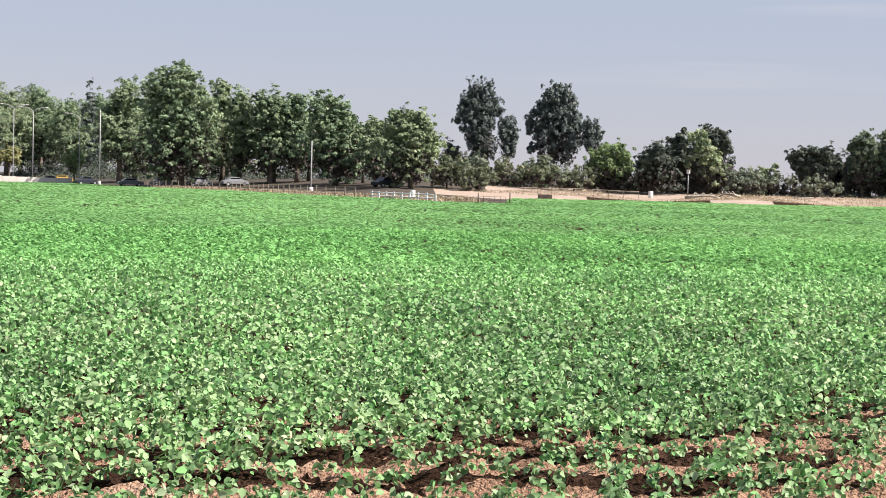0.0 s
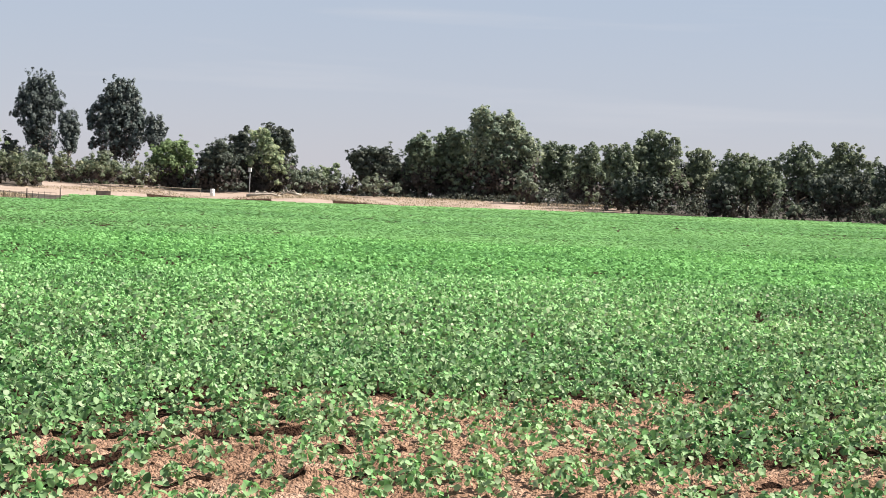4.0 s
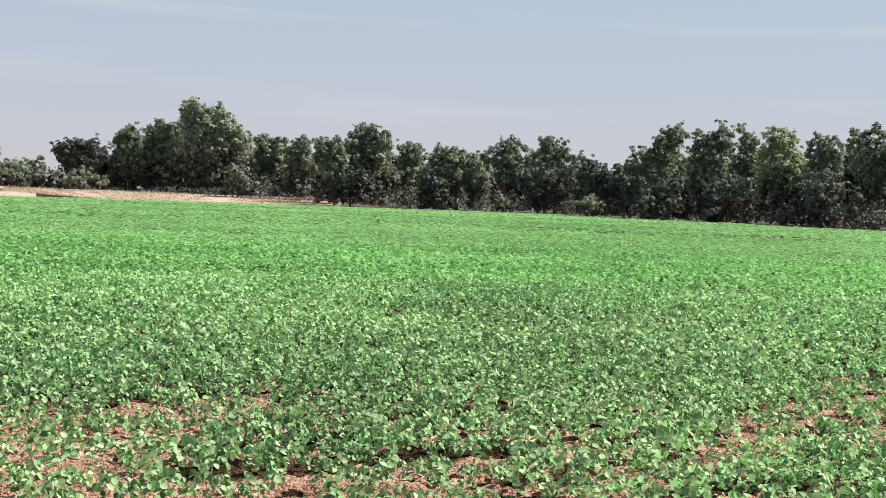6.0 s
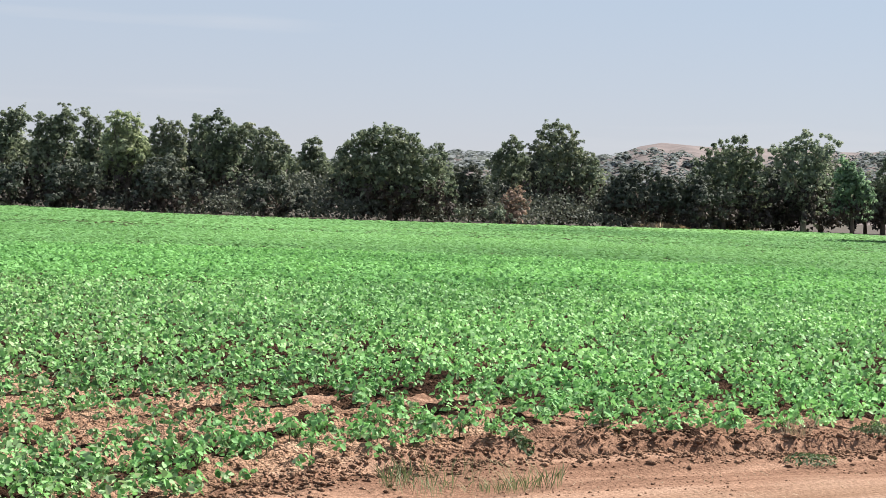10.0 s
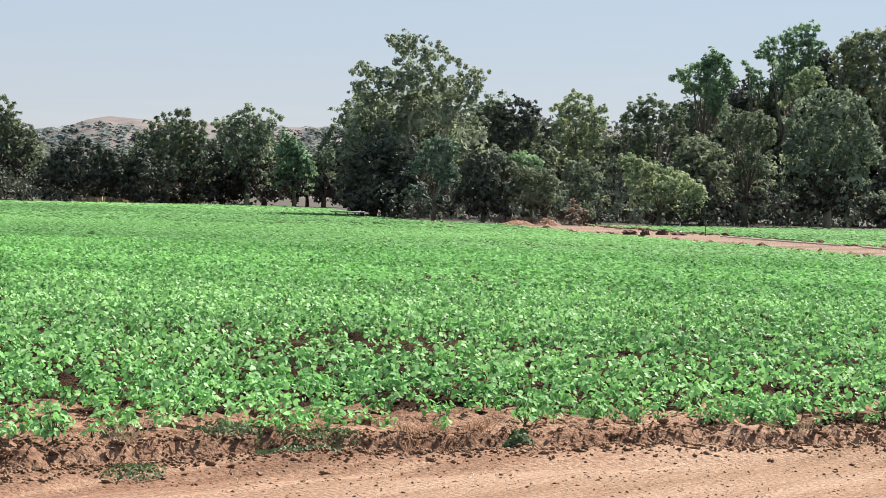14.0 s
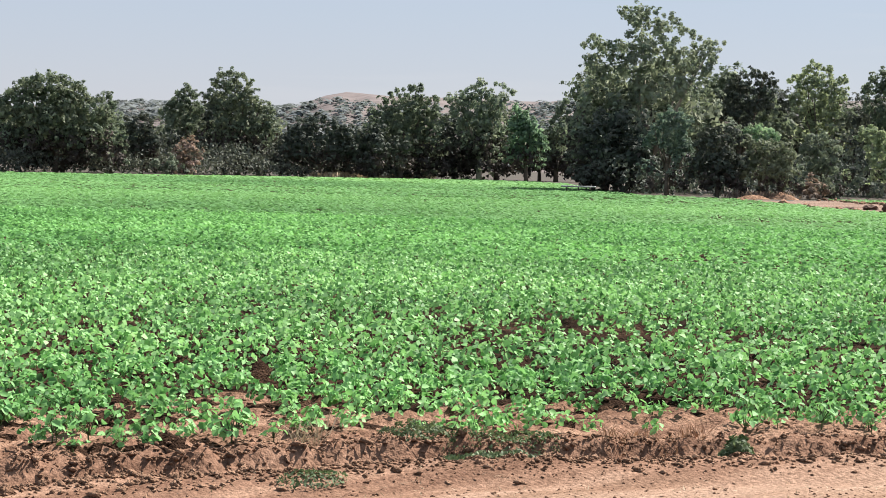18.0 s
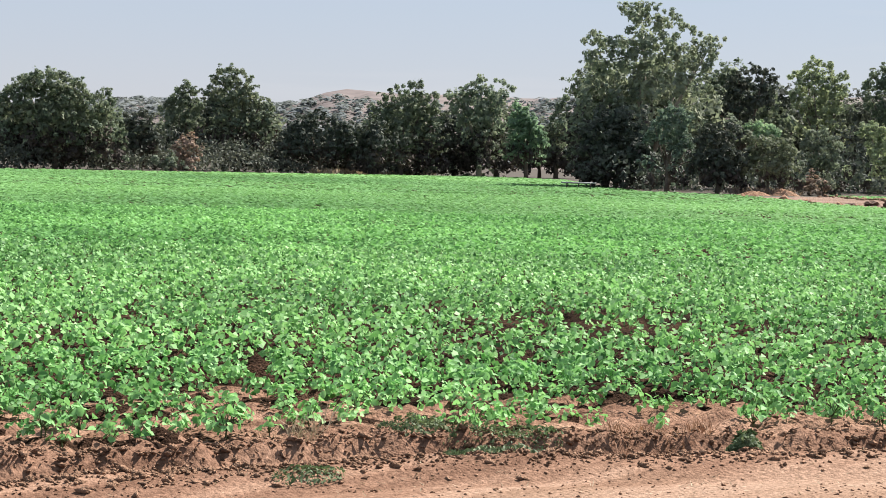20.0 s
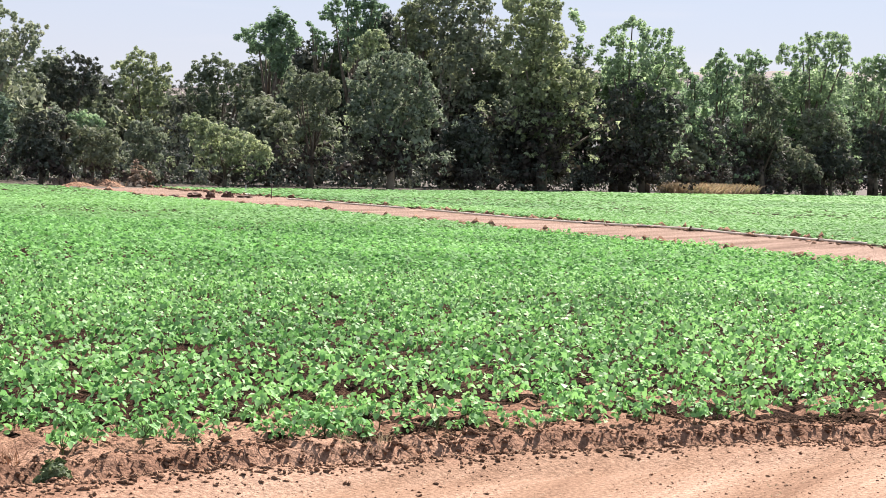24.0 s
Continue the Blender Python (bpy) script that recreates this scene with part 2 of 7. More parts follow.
GREENS = {
    "plane": foliage("plane_leaf", (0.217, 0.283, 0.181), 0.35, 0.26),
    "oak": foliage("oak_leaf", (0.195, 0.229, 0.171), 0.4),
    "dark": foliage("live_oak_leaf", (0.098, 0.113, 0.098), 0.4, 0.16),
    "syc": foliage("sycamore_leaf", (0.285, 0.325, 0.262), 0.4, 0.38),
    "light": foliage("willow_leaf", (0.335, 0.385, 0.262), 0.4, 0.42),
    "green": foliage("alder_leaf", (0.297, 0.407, 0.281), 0.3, 0.5),
    "airy": foliage("cottonwood_leaf", (0.230, 0.339, 0.241), 0.3, 0.5),
    "bluegreen": foliage("elder_leaf", (0.198, 0.259, 0.215), 0.4),
    "grey": foliage("willow_bush_leaf", (0.218, 0.249, 0.201), 0.5),
    "olive": foliage("olive_bush_leaf", (0.191, 0.212, 0.148), 0.5),
    "bright": foliage("fresh_green_leaf", (0.212, 0.285, 0.152), 0.5),
    "pale": foliage("pale_willow_leaf", (0.39, 0.43, 0.295), 0.5, 0.42),
    "yellow": foliage("yellowing_leaf", (0.340, 0.330, 0.170), 0.5),
    "euc": foliage("eucalyptus_leaf", (0.128, 0.150, 0.150), 0.3, 0.18),
    "conifer": foliage("cedar_needle", (0.110, 0.135, 0.125), 0.5, 0.08),
    "dead": foliage("dead_brown_leaf", (0.37, 0.268, 0.235), 0.5),
}
# the blue-grey leaf colour has the haze of distance mixed in
HAZY_HILL_OAK = leaf_material("hazy_hill_oak_leaf", (0.175, 0.195, 0.22), (0.19, 0.21, 0.235), (0.205, 0.225, 0.25), 0.01, 0.3, 0.8, 0.1)
GREENS["small"] = GREENS["bright"]
# dark tone that stands for the shade low inside the crowns
SHADE_TWIG = leaf_material("shade_dark_twig", (0.05, 0.042, 0.042), (0.08, 0.068, 0.066), (0.12, 0.102, 0.098), 0.5, 0.1, 0.8, 0.1)
STRAW = leaf_material("dry_grass_blade", (0.30, 0.225, 0.16), (0.41, 0.32, 0.235), (0.52, 0.42, 0.325), 0.4, 0.2, 0.7, 0.2)
RED_STRAW = leaf_material("withered_weed_blade", (0.26, 0.12, 0.08), (0.42, 0.22, 0.15), (0.55, 0.36, 0.26), 0.6, 0.15, 0.7, 0.2)
WEED = leaf_material("weed_blade", (0.06, 0.09, 0.045), (0.13, 0.18, 0.09), (0.24, 0.29, 0.17), 0.8)


# ---- meshes from arrays ----


def hash01(ix, iy, seed):
    h = (ix.astype(np.int64) * 374761393 + iy.astype(np.int64) * 668265263 + seed * 1274126177) & 0x7FFFFFFF
    h = ((h ^ (h >> 13)) * 1274126177) & 0x7FFFFFFF
    return ((h ^ (h >> 16)) & 0xFFFFFF) / float(0xFFFFFF)


def vnoise(x, y, scale, seed=0):
    """Smooth noise from 0 to 1 with that many cells a metre."""
    x, y = np.asarray(x) * scale, np.asarray(y) * scale
    ix, iy = np.floor(x), np.floor(y)
    u, v = x - ix, y - iy
    u, v = u * u * (3 - 2 * u), v * v * (3 - 2 * v)
    g = lambda i, j: hash01(ix + i, iy + j, seed)
    return (g(0, 0) * (1 - u) + g(1, 0) * u) * (1 - v) + (g(0, 1) * (1 - u) + g(1, 1) * u) * v


def fbm(x, y, scale, octaves=4, seed=0):
    s, a, tot = 0, 1.0, 0
    for k in range(octaves):
        s, tot = s + a * vnoise(x, y, scale * 2.03**k, seed + 17 * k), tot + a
        a *= 0.5
    return s / tot


def quads(name, verts, faces, mats, smooth=False, slots=None):
    """A mesh from an array of places and one of four corners a face."""
    me = bpy.data.meshes.new(name)
    n, f = len(verts), len(faces)
    k = faces.shape[1]
    me.vertices.add(n)
    me.vertices.foreach_set("co", np.ascontiguousarray(verts, np.float32).ravel())
    me.loops.add(f * k)
    me.loops.foreach_set("vertex_index", np.ascontiguousarray(faces, np.int32).ravel())
    me.polygons.add(f)
    me.polygons.foreach_set("loop_start", np.arange(0, f * k, k, dtype=np.int32))
    if smooth:
        me.polygons.foreach_set("use_smooth", np.ones(f, bool))
    for m in mats if isinstance(mats, (list, tuple)) else [mats]:
        me.materials.append(m)
    if slots is not None:
        me.polygons.foreach_set("material_index", slots.astype(np.int32))
    me.update(calc_edges=True)
    return me


def turned(u):
    return u / np.maximum(np.linalg.norm(u, axis=-1, keepdims=True), 1e-9)


def leaf_cards(place, normal, size, rng, long=1.5, fold=0.18):
    """One folded leaf a place: a base, a tip and two sides, as two triangles of one quad."""
    n = len(place)
    t = rng.normal(size=(n, 3))
    along = turned(np.cross(normal, t))
    side = np.cross(normal, along)
    s = np.asarray(size).reshape(-1, 1)
    base, tip = place - along * s * long * 0.5, place + along * s * long * 0.5
    lift = normal * s * fold
    left, right = place + side * s * 0.5 + lift, place - side * s * 0.5 + lift
    v = np.stack([base, left, tip, right], 1).reshape(-1, 3)
    return v, np.arange(n * 4).reshape(n, 4)


def leaf_tris(place, normal, size, rng, long=1.5):
    """Small far leaves: one triangle each."""
    n = len(place)
    along = turned(np.cross(normal, rng.normal(size=(n, 3))))
    side = np.cross(normal, along)
    s = np.asarray(size).reshape(-1, 1)
    v = np.stack([place - along * s * 0.75, place + along * s * 0.55 + side * s * 0.6, place + along * s * 0.45 - side * s * 0.62], 1).reshape(-1, 3)
    return v, np.arange(n * 3).reshape(n, 3)


def part(name, me, parent, label=""):
    ob = new(name, me)
    ob.parent = parent
    return tagged(ob, label)


def from_bm(name, bm, mat, smooth=True):
    me = bpy.data.meshes.new(name)
    bm.to_mesh(me)
    bm.free()
    me.materials.append(mat)
    if smooth:
        me.polygons.foreach_set("use_smooth", np.ones(len(me.polygons), bool))
    return me


def tube(bm, points, radii, sides=7):
    """A tapering limb through the points."""
    rings = []
    for i, (p, r) in enumerate(zip(points, radii)):
        p = Vector(p)
        d = (Vector(points[min(i + 1, len(points) - 1)]) - Vector(points[max(i - 1, 0)])).normalized()
        a = d.orthogonal().normalized()
        if rings and a.dot(last) < 0:
            a = -a
        if rings:
            a = (last - d * last.dot(d)).normalized()
        last = a
        b = d.cross(a)
        rings.append([bm.verts.new(p + (a * math.cos(2 * math.pi * k / sides) + b * math.sin(2 * math.pi * k / sides)) * r) for k in range(sides)])
    for lo, hi in zip(rings, rings[1:]):
        for k in range(sides):
            bm.faces.new((lo[k], lo[(k + 1) % sides], hi[(k + 1) % sides], hi[k]))
    bm.faces.new(rings[0][::-1])
    bm.faces.new(rings[-1])
    return bm


def box(bm, lo, hi, bevel=0.0):
    g = bmesh.ops.create_cube(bm, size=1.0, matrix=Matrix.LocRotScale([(a + b) / 2 for a, b in zip(lo, hi)], None, [b - a for a, b in zip(lo, hi)]))
    if bevel:
        bmesh.ops.bevel(bm, geom=list({e for v in g["verts"] for e in v.link_edges}), offset=bevel, segments=2, affect="EDGES")
    return bm


def empty(name, m, label="", category="", group="", kind=""):
    ob = new(name)
    ob.matrix_world = m
    return tagged(ob, label, category, group, kind)


# ---- the plan ----
FIELD = [(-14, -2), (-9, 3), (-3, 5.6), (3, 8.6), (7, 10.9), (9.2, 12.2), (11, 12.75), (13.5, 12.3), (16.3, 10.9), (18.4, 9.55), (20.4, 7.95), (24, 4.2), (29, -2),
         (36, 2), (44, 13.6), (49, 19.4), (52, 24), (58.5, 31), (67.6, 44), (74, 55), (84, 69), (92, 80), (91, 88), (103, 104), (118, 122), (142, 152), (152, 184),
         (138, 169), (120, 165), (92, 157), (70, 151), (57, 163), (55, 181), (51, 202), (45, 226), (32, 242), (19, 237), (5, 241), (-6, 244), (-21, 238), (-34, 226),
         (-48, 234), (-57, 222)]
FIELD += [(-63, 216), (-44, 149), (-50, 149), (-64, 167), (-77, 180), (-106, 217), (-134, 242), (-181, 300), (-200, 290), (-262, 250), (-200, 120), (-60, 10)]
SECOND_FIELD = [(104, 82), (90.6, 62), (80, 47), (74, 39), (70.5, 33), (66, 27), (63, 21.6), (58, 17), (50, 4), (330, -40), (330, 82), (255, 81), (238, 79.2), (197, 79.4), (190, 82.5), (152, 81), (125, 80)]
TRACK_NEAR = [(92, 80), (84, 69), (74, 55), (67.6, 44), (58.5, 31), (52, 24), (49, 19.4), (44, 13.6), (36, 2)]
TRACK_FAR = [(104, 82), (97, 72), (90.6, 62), (80, 47), (74, 39), (70.5, 33), (66, 27), (63, 21.6), (58, 17), (50, 4)]
NEAR_EDGE = FIELD[:13]
FAR_EDGE = [(12, 240), (5, 241), (-6, 244), (-21, 238), (-34, 226), (-48, 234), (-57, 222), (-63, 216), (-44, 149), (-50, 149), (-64, 167), (-77, 180), (-106, 217), (-134, 242), (-183, 295), (-260, 340)]


def inside(px, py, poly):
    ok = np.zeros(np.shape(px), bool)
    for (x0, y0), (x1, y1) in zip(poly, poly[1:] + poly[:1]):
        if y0 != y1:
            ok ^= ((y0 > py) != (y1 > py)) & (px < (x1 - x0) * (py - y0) / (y1 - y0) + x0)
    return ok


def away(px, py, line):
    """The distance from an open line."""
    best = np.full(np.shape(px), 1e9)
    for (x0, y0), (x1, y1) in zip(line, line[1:]):
        dx, dy = x1 - x0, y1 - y0
        u = np.clip(((px - x0) * dx + (py - y0) * dy) / (dx * dx + dy * dy), 0, 1)
        best = np.minimum(best, np.hypot(px - x0 - u * dx, py - y0 - u * dy))
    return best


def ground_z(x, y):
    """The lie of the land: clods in the field, a low berm of turned soil at its edge, wheel ruts on the road."""
    r = np.hypot(x - 4, y - 2)
    fade = np.clip((70 - r) / 40, 0, 1)
    d = away(x, y, NEAR_EDGE)
    infield = inside(x, y, FIELD)
    s = np.where(infield, d, -d)
    rough = np.clip((s + 0.75) / 0.7, 0.012, 1)
    c = fbm(x, y, 5.0, 3, 3)
    z = fade * rough * (0.09 * (np.abs(c - 0.5) * 2) ** 0.8 + 0.05 * fbm(x, y, 0.7, 2, 9) + 0.075 * fbm(x, y, 7.0, 2, 13) - 0.09)
    z += fade * 0.05 * np.exp(-((s + 0.5) / 0.28) ** 2) * (0.2 + fbm(x, y, 1.3, 3, 5))
    lip = np.interp(x, [8, 11.5], [0.0, 1.0]) * fade
    z += lip * (0.085 * np.clip((s + 0.18) / 0.05, 0, 1) - 0.045 * np.exp(-((s + 0.24) / 0.08) ** 2))
    z += -0.03 * fade * (np.exp(-((s + 0.95) / 0.16) ** 2) + np.exp(-((s + 2.5) / 0.22) ** 2))
    t = np.minimum(away(x, y, TRACK_FAR), away(x, y, TRACK_NEAR))
    high = np.interp(x, [-90, -62, 8, 26], [2.3, 1.3, 1.2, 0.0])
    u = np.clip(away(x, y, FAR_EDGE) / np.interp(x, [-90, -60], [45, 18]), 0, 1)
    z += np.where(~infield & (r > 120) & (y > 100), high * u * u * (3 - 2 * u), 0)
    z += np.where(r < 160, 0.10 * np.exp(-(t / 0.5) ** 2) * np.clip(fbm(x, y, 0.35, 3, 21) * 2 - 0.6, 0, 1), 0)
    return z


def stand(x, y):
    """How well the crop stands: thin and patchy towards the road, full further in, with a thinner line where wheels ran."""
    d = away(x, y, NEAR_EDGE)
    patch = 0.35 * fbm(x * 0.7, d * 1.7 + 50, 0.6, 2, 61) + 0.65 * fbm(x * 0.75, d * 2.0 + 50, 2.4, 3, 66)
    full = np.clip(d / np.interp(x, [-6, 3, 8, 11, 13, 15, 20], [9.0, 8.2, 7.0, 5.2, 3.4, 2.4, 1.9]), 0, 1)
    p = np.clip((patch - np.interp(x, [0, 5, 8, 9, 12, 14], [0.38, 0.44, 0.50, 0.53, 0.53, 0.50]) + 0.28 * full**1.3) / 0.16, np.interp(x, [0, 5, 8, 9.5, 12, 14], [0.68, 0.5, 0.36, 0.22, 0.25, 0.38]), 1)
    holes = np.clip((fbm(x, y, 0.16, 2, 88) - 0.27) / 0.06, 0.6, 1)
    return p * holes


def drills(x, y):
    """Plants stand in drills that follow the field's near edge, clear to see close to the road."""
    d = away(x, y, NEAR_EDGE)
    row = 0.5 - 0.5 * np.cos(6.283 * (d + 0.22 * fbm(x, y, 0.5, 2, 14)) / 0.42)
    furrow = np.clip(np.cos(6.283 * (d + 0.5 * fbm(x, y, 0.3, 3, 15)) / 0.9) * 2.4 - 0.75, 0, 1) * np.interp(d, [0, 4.5, 6.5], [0.94, 0.88, 0.0]) * np.interp(x, [-1, 4, 8], [1.0, 0.6, 0.0])
    return stand(x, y) * (1 - np.interp(d, [0, 7, 15], [0.80, 0.72, 0.15]) * np.interp(x, [8, 11], [0.15, 1.0]) * row) * (1 - furrow)


def berm_width(x, y):
    """How far the turned soil reaches from the crop towards the road."""
    return np.interp(x, [9, 11, 13, 15, 17], [1.2, 1.6, 1.3, 0.85, 0.45]) + 0.6 * (fbm(x, y, 0.8, 2, 33) - 0.5)


def build_ground():
    fine = np.radians(np.linspace(-58, 84, 540))
    coarse = np.radians(np.linspace(84, 302, 50))[1:-1]
    ang = np.concatenate([fine, coarse])
    rad = [0.002, 0.3] + [0.6 + 0.4 * k for k in range(14)]
    while rad[-1] < 20:
        rad.append(rad[-1] + 0.036 * (rad[-1] / 8))
    while rad[-1] < 4800:
        rad.append(rad[-1] * (1.04 if rad[-1] < 130 else 1.09))
    rad = np.array(rad)
    A, R = np.meshgrid(ang, rad)
    x, y = 4 + R * np.sin(A), 2 + R * np.cos(A)
    z = ground_z(x, y)
    nr, na = x.shape
    v = np.stack([x, y, z], -1).reshape(-1, 3)
    i = np.arange(nr - 1)[:, None] * na
    j = np.arange(na)[None, :]
    j1 = (j + 1) % na
    f = np.stack([i + j, i + j1, i + na + j1, i + na + j], -1).reshape(-1, 4)[:, ::-1]
    c = v[f].mean(1)
    wob = 0.25 * (fbm(c[:, 0], c[:, 1], 1.1, 3, 41) - 0.5)
    cx, cy = c[:, 0] + wob, c[:, 1] + wob
    f1, f2 = inside(cx, cy, FIELD), inside(cx, cy, SECOND_FIELD)
    rr = np.hypot(cx - 4, cy - 2)
    track = inside(cx, cy, TRACK_NEAR + TRACK_FAR[::-1])
    soil = ~f1 & ~f2 & ~track & (away(cx, cy, NEAR_EDGE) < berm_width(cx, cy)) & (rr < 40)
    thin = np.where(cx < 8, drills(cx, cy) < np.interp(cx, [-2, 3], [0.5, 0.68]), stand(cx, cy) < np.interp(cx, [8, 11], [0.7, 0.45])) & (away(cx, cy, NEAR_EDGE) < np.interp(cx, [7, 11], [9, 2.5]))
    # thinly grown soil gets paler slots than the shade-dark crop floor
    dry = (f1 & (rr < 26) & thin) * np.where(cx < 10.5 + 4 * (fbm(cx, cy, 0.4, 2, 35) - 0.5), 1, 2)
    f1 = f1 & ~soil
    road = ~f1 & ~soil & ~f2 & ~track & (away(cx, cy, NEAR_EDGE) < 16) & (rr < 40)
    verge = ~f1 & ~soil & ~f2 & ~track & ~road & (cy > 205) & (cy < 268) & (cx > -75) & (cx < 12)
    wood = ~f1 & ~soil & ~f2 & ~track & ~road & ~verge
    for name, pick, mat, label in (("ground", f1 | f2, SHADE_SOIL, "reddish brown tilled field soil with clods, darkened for crop shade"), ("soil_berm", soil, ROAD, "dry reddish crumbled soil between the crop and the road"), ("dirt_road", road, ROAD, "dusty tan dirt farm road with wheel ruts beside the field"),
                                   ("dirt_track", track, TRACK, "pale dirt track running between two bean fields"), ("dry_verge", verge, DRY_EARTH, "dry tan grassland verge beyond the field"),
                                   ("woodland_ground", wood, SHADE_FLOOR, "leaf-littered ground under the trees, darkened for their shade")):
        ff = f[pick]
        used, inv = np.unique(ff, return_inverse=True)
        second, soil_slots = ((DRY_SOIL, BERM_SOIL), dry) if name == "ground" else ((), None)  # crop floor darkened for shade, bare patches kept paler
        me = quads(name, v[used], inv.reshape(ff.shape), [mat, *second], smooth=True, slots=soil_slots[pick] if second else None)
        if mat is ROAD:  # turned soil runs out little by little on the packed road
            px, py = v[used, 0], v[used, 1]
            reach = berm_width(px, py) - away(px, py, NEAR_EDGE) + 0.5 * (fbm(px, py, 3.0, 4, 49) - 0.5)
            me.attributes.new("tilled", "FLOAT", "POINT").data.foreach_set("value", np.clip(0.5 + reach / 0.5, 0, 1).astype(np.float32))
        tagged(new(name, me), label, name.split("_")[-1] if name != "woodland_ground" else "ground", kind="structure")


build_ground()


# ---- trees ----
LOOKS = {
    "plane": ("plane tree with dense mid-green crown in a grove", "tree"), "oak": ("grey-green oak with a rugged crown at the field edge", "tree"),
    "dark": ("dark evergreen oak with deep shaded foliage", "tree"), "syc": ("tall sycamore with ragged sunlit top and shaded base", "tree"),
    "light": ("pale green willow tree with feathery crown", "tree"), "green": ("bright green alder with rounded leafy crown", "tree"),
    "airy": ("tall cottonwood with open airy crown", "tree"), "bluegreen": ("blue-green elder bush leaning over the field edge", "bush"),
    "grey": ("grey-green willow bush at the field margin", "bush"), "olive": ("olive-green rounded bush in dry grass", "bush"),
    "bright": ("fresh yellow-green broadleaf tree beside dry grass", "tree"), "yellow": ("small yellowing street tree by a low wall", "tree"),
    "euc": ("tall dark eucalyptus with upright clumped crown", "tree"), "conifer": ("narrow grey-green conifer behind the grove", "tree"),
    "dead": ("brown dead bush among dark oaks", "bush"), "pale": ("pale yellow-green willow bush beside the dirt track", "bush"), "small": ("small bright green planted tree near a lamp", "tree"),
}
CLEAR = {"plane": 0.09, "oak": 0.03, "dark": 0.0, "syc": 0.02, "light": 0.03, "green": 0.12, "airy": 0.24, "bluegreen": 0.0, "grey": 0.0, "olive": 0.0,
         "bright": 0.04, "yellow": 0.35, "euc": 0.12, "conifer": 0.05, "dead": 0.0, "small": 0.3, "pale": 0.0}
COVER = {"airy": 4.6, "dead": 6.0, "plane": 3.8, "euc": 3.8, "dark": 3.3, "conifer": 6.0}
tree_count = 0


def crown_masses(kind, h, w, z0, rng):
    """Masses of foliage of a plain crown: several leaders of different height, each a column of masses."""
    rx, masses = w / 2, []
    if kind == "conifer":
        for k in range(44):
            u = k / 43
            out = rx * (1.0 - 0.92 * u) * rng.uniform(0.35, 0.75)
            masses.append((out * math.cos(k * 2.4), out * math.sin(k * 2.4), z0 + (h - z0) * (0.04 + 0.92 * u), max(0.3, rx * 0.5 * (1.05 - u))))
        return masses
    m = int(np.clip(7 + w * h / 24, 8, 15))
    rag = {"plane": 0.05, "dark": 0.06, "olive": 0.06, "grey": 0.1}.get(kind, 0.13)
    for k in range(m):
        s = min(rng.uniform(0.18, 0.33) * min(w, 5 + 0.6 * w) * (1.15 if k == 0 else 1.0), 0.24 * h)
        ang, rad = k * 2.4 + rng.normal() * 0.3, (0.12 * rng.random() if k == 0 else math.sqrt((k + 0.5) / m) * rng.uniform(0.85, 1.05)) * max(0.05, rx * 1.10 - s * 0.9)
        peak = z0 + (h - z0) * (1.0 if k == 0 else rng.uniform(0.95 - rag, 1.02) - (0.36 if w > 7 else 0.5) * (rad / rx) ** 2) - 0.06 * s
        zz, r, px, py = peak - s * 0.88, s * 0.88, rad * math.cos(ang), rad * math.sin(ang)
        while zz > z0 + 0.35 * r or r == s * 0.88:
            masses.append((px + rng.normal() * 0.3 * s, py + rng.normal() * 0.3 * s, max(zz, 0.5 * r), r * rng.uniform(0.8, 1.15)))
            r = min(r * 1.2, s * 1.25) if zz > z0 + 0.3 * (h - z0) else r * 0.95
            zz -= r * rng.uniform(0.8, 1.05)
    return masses


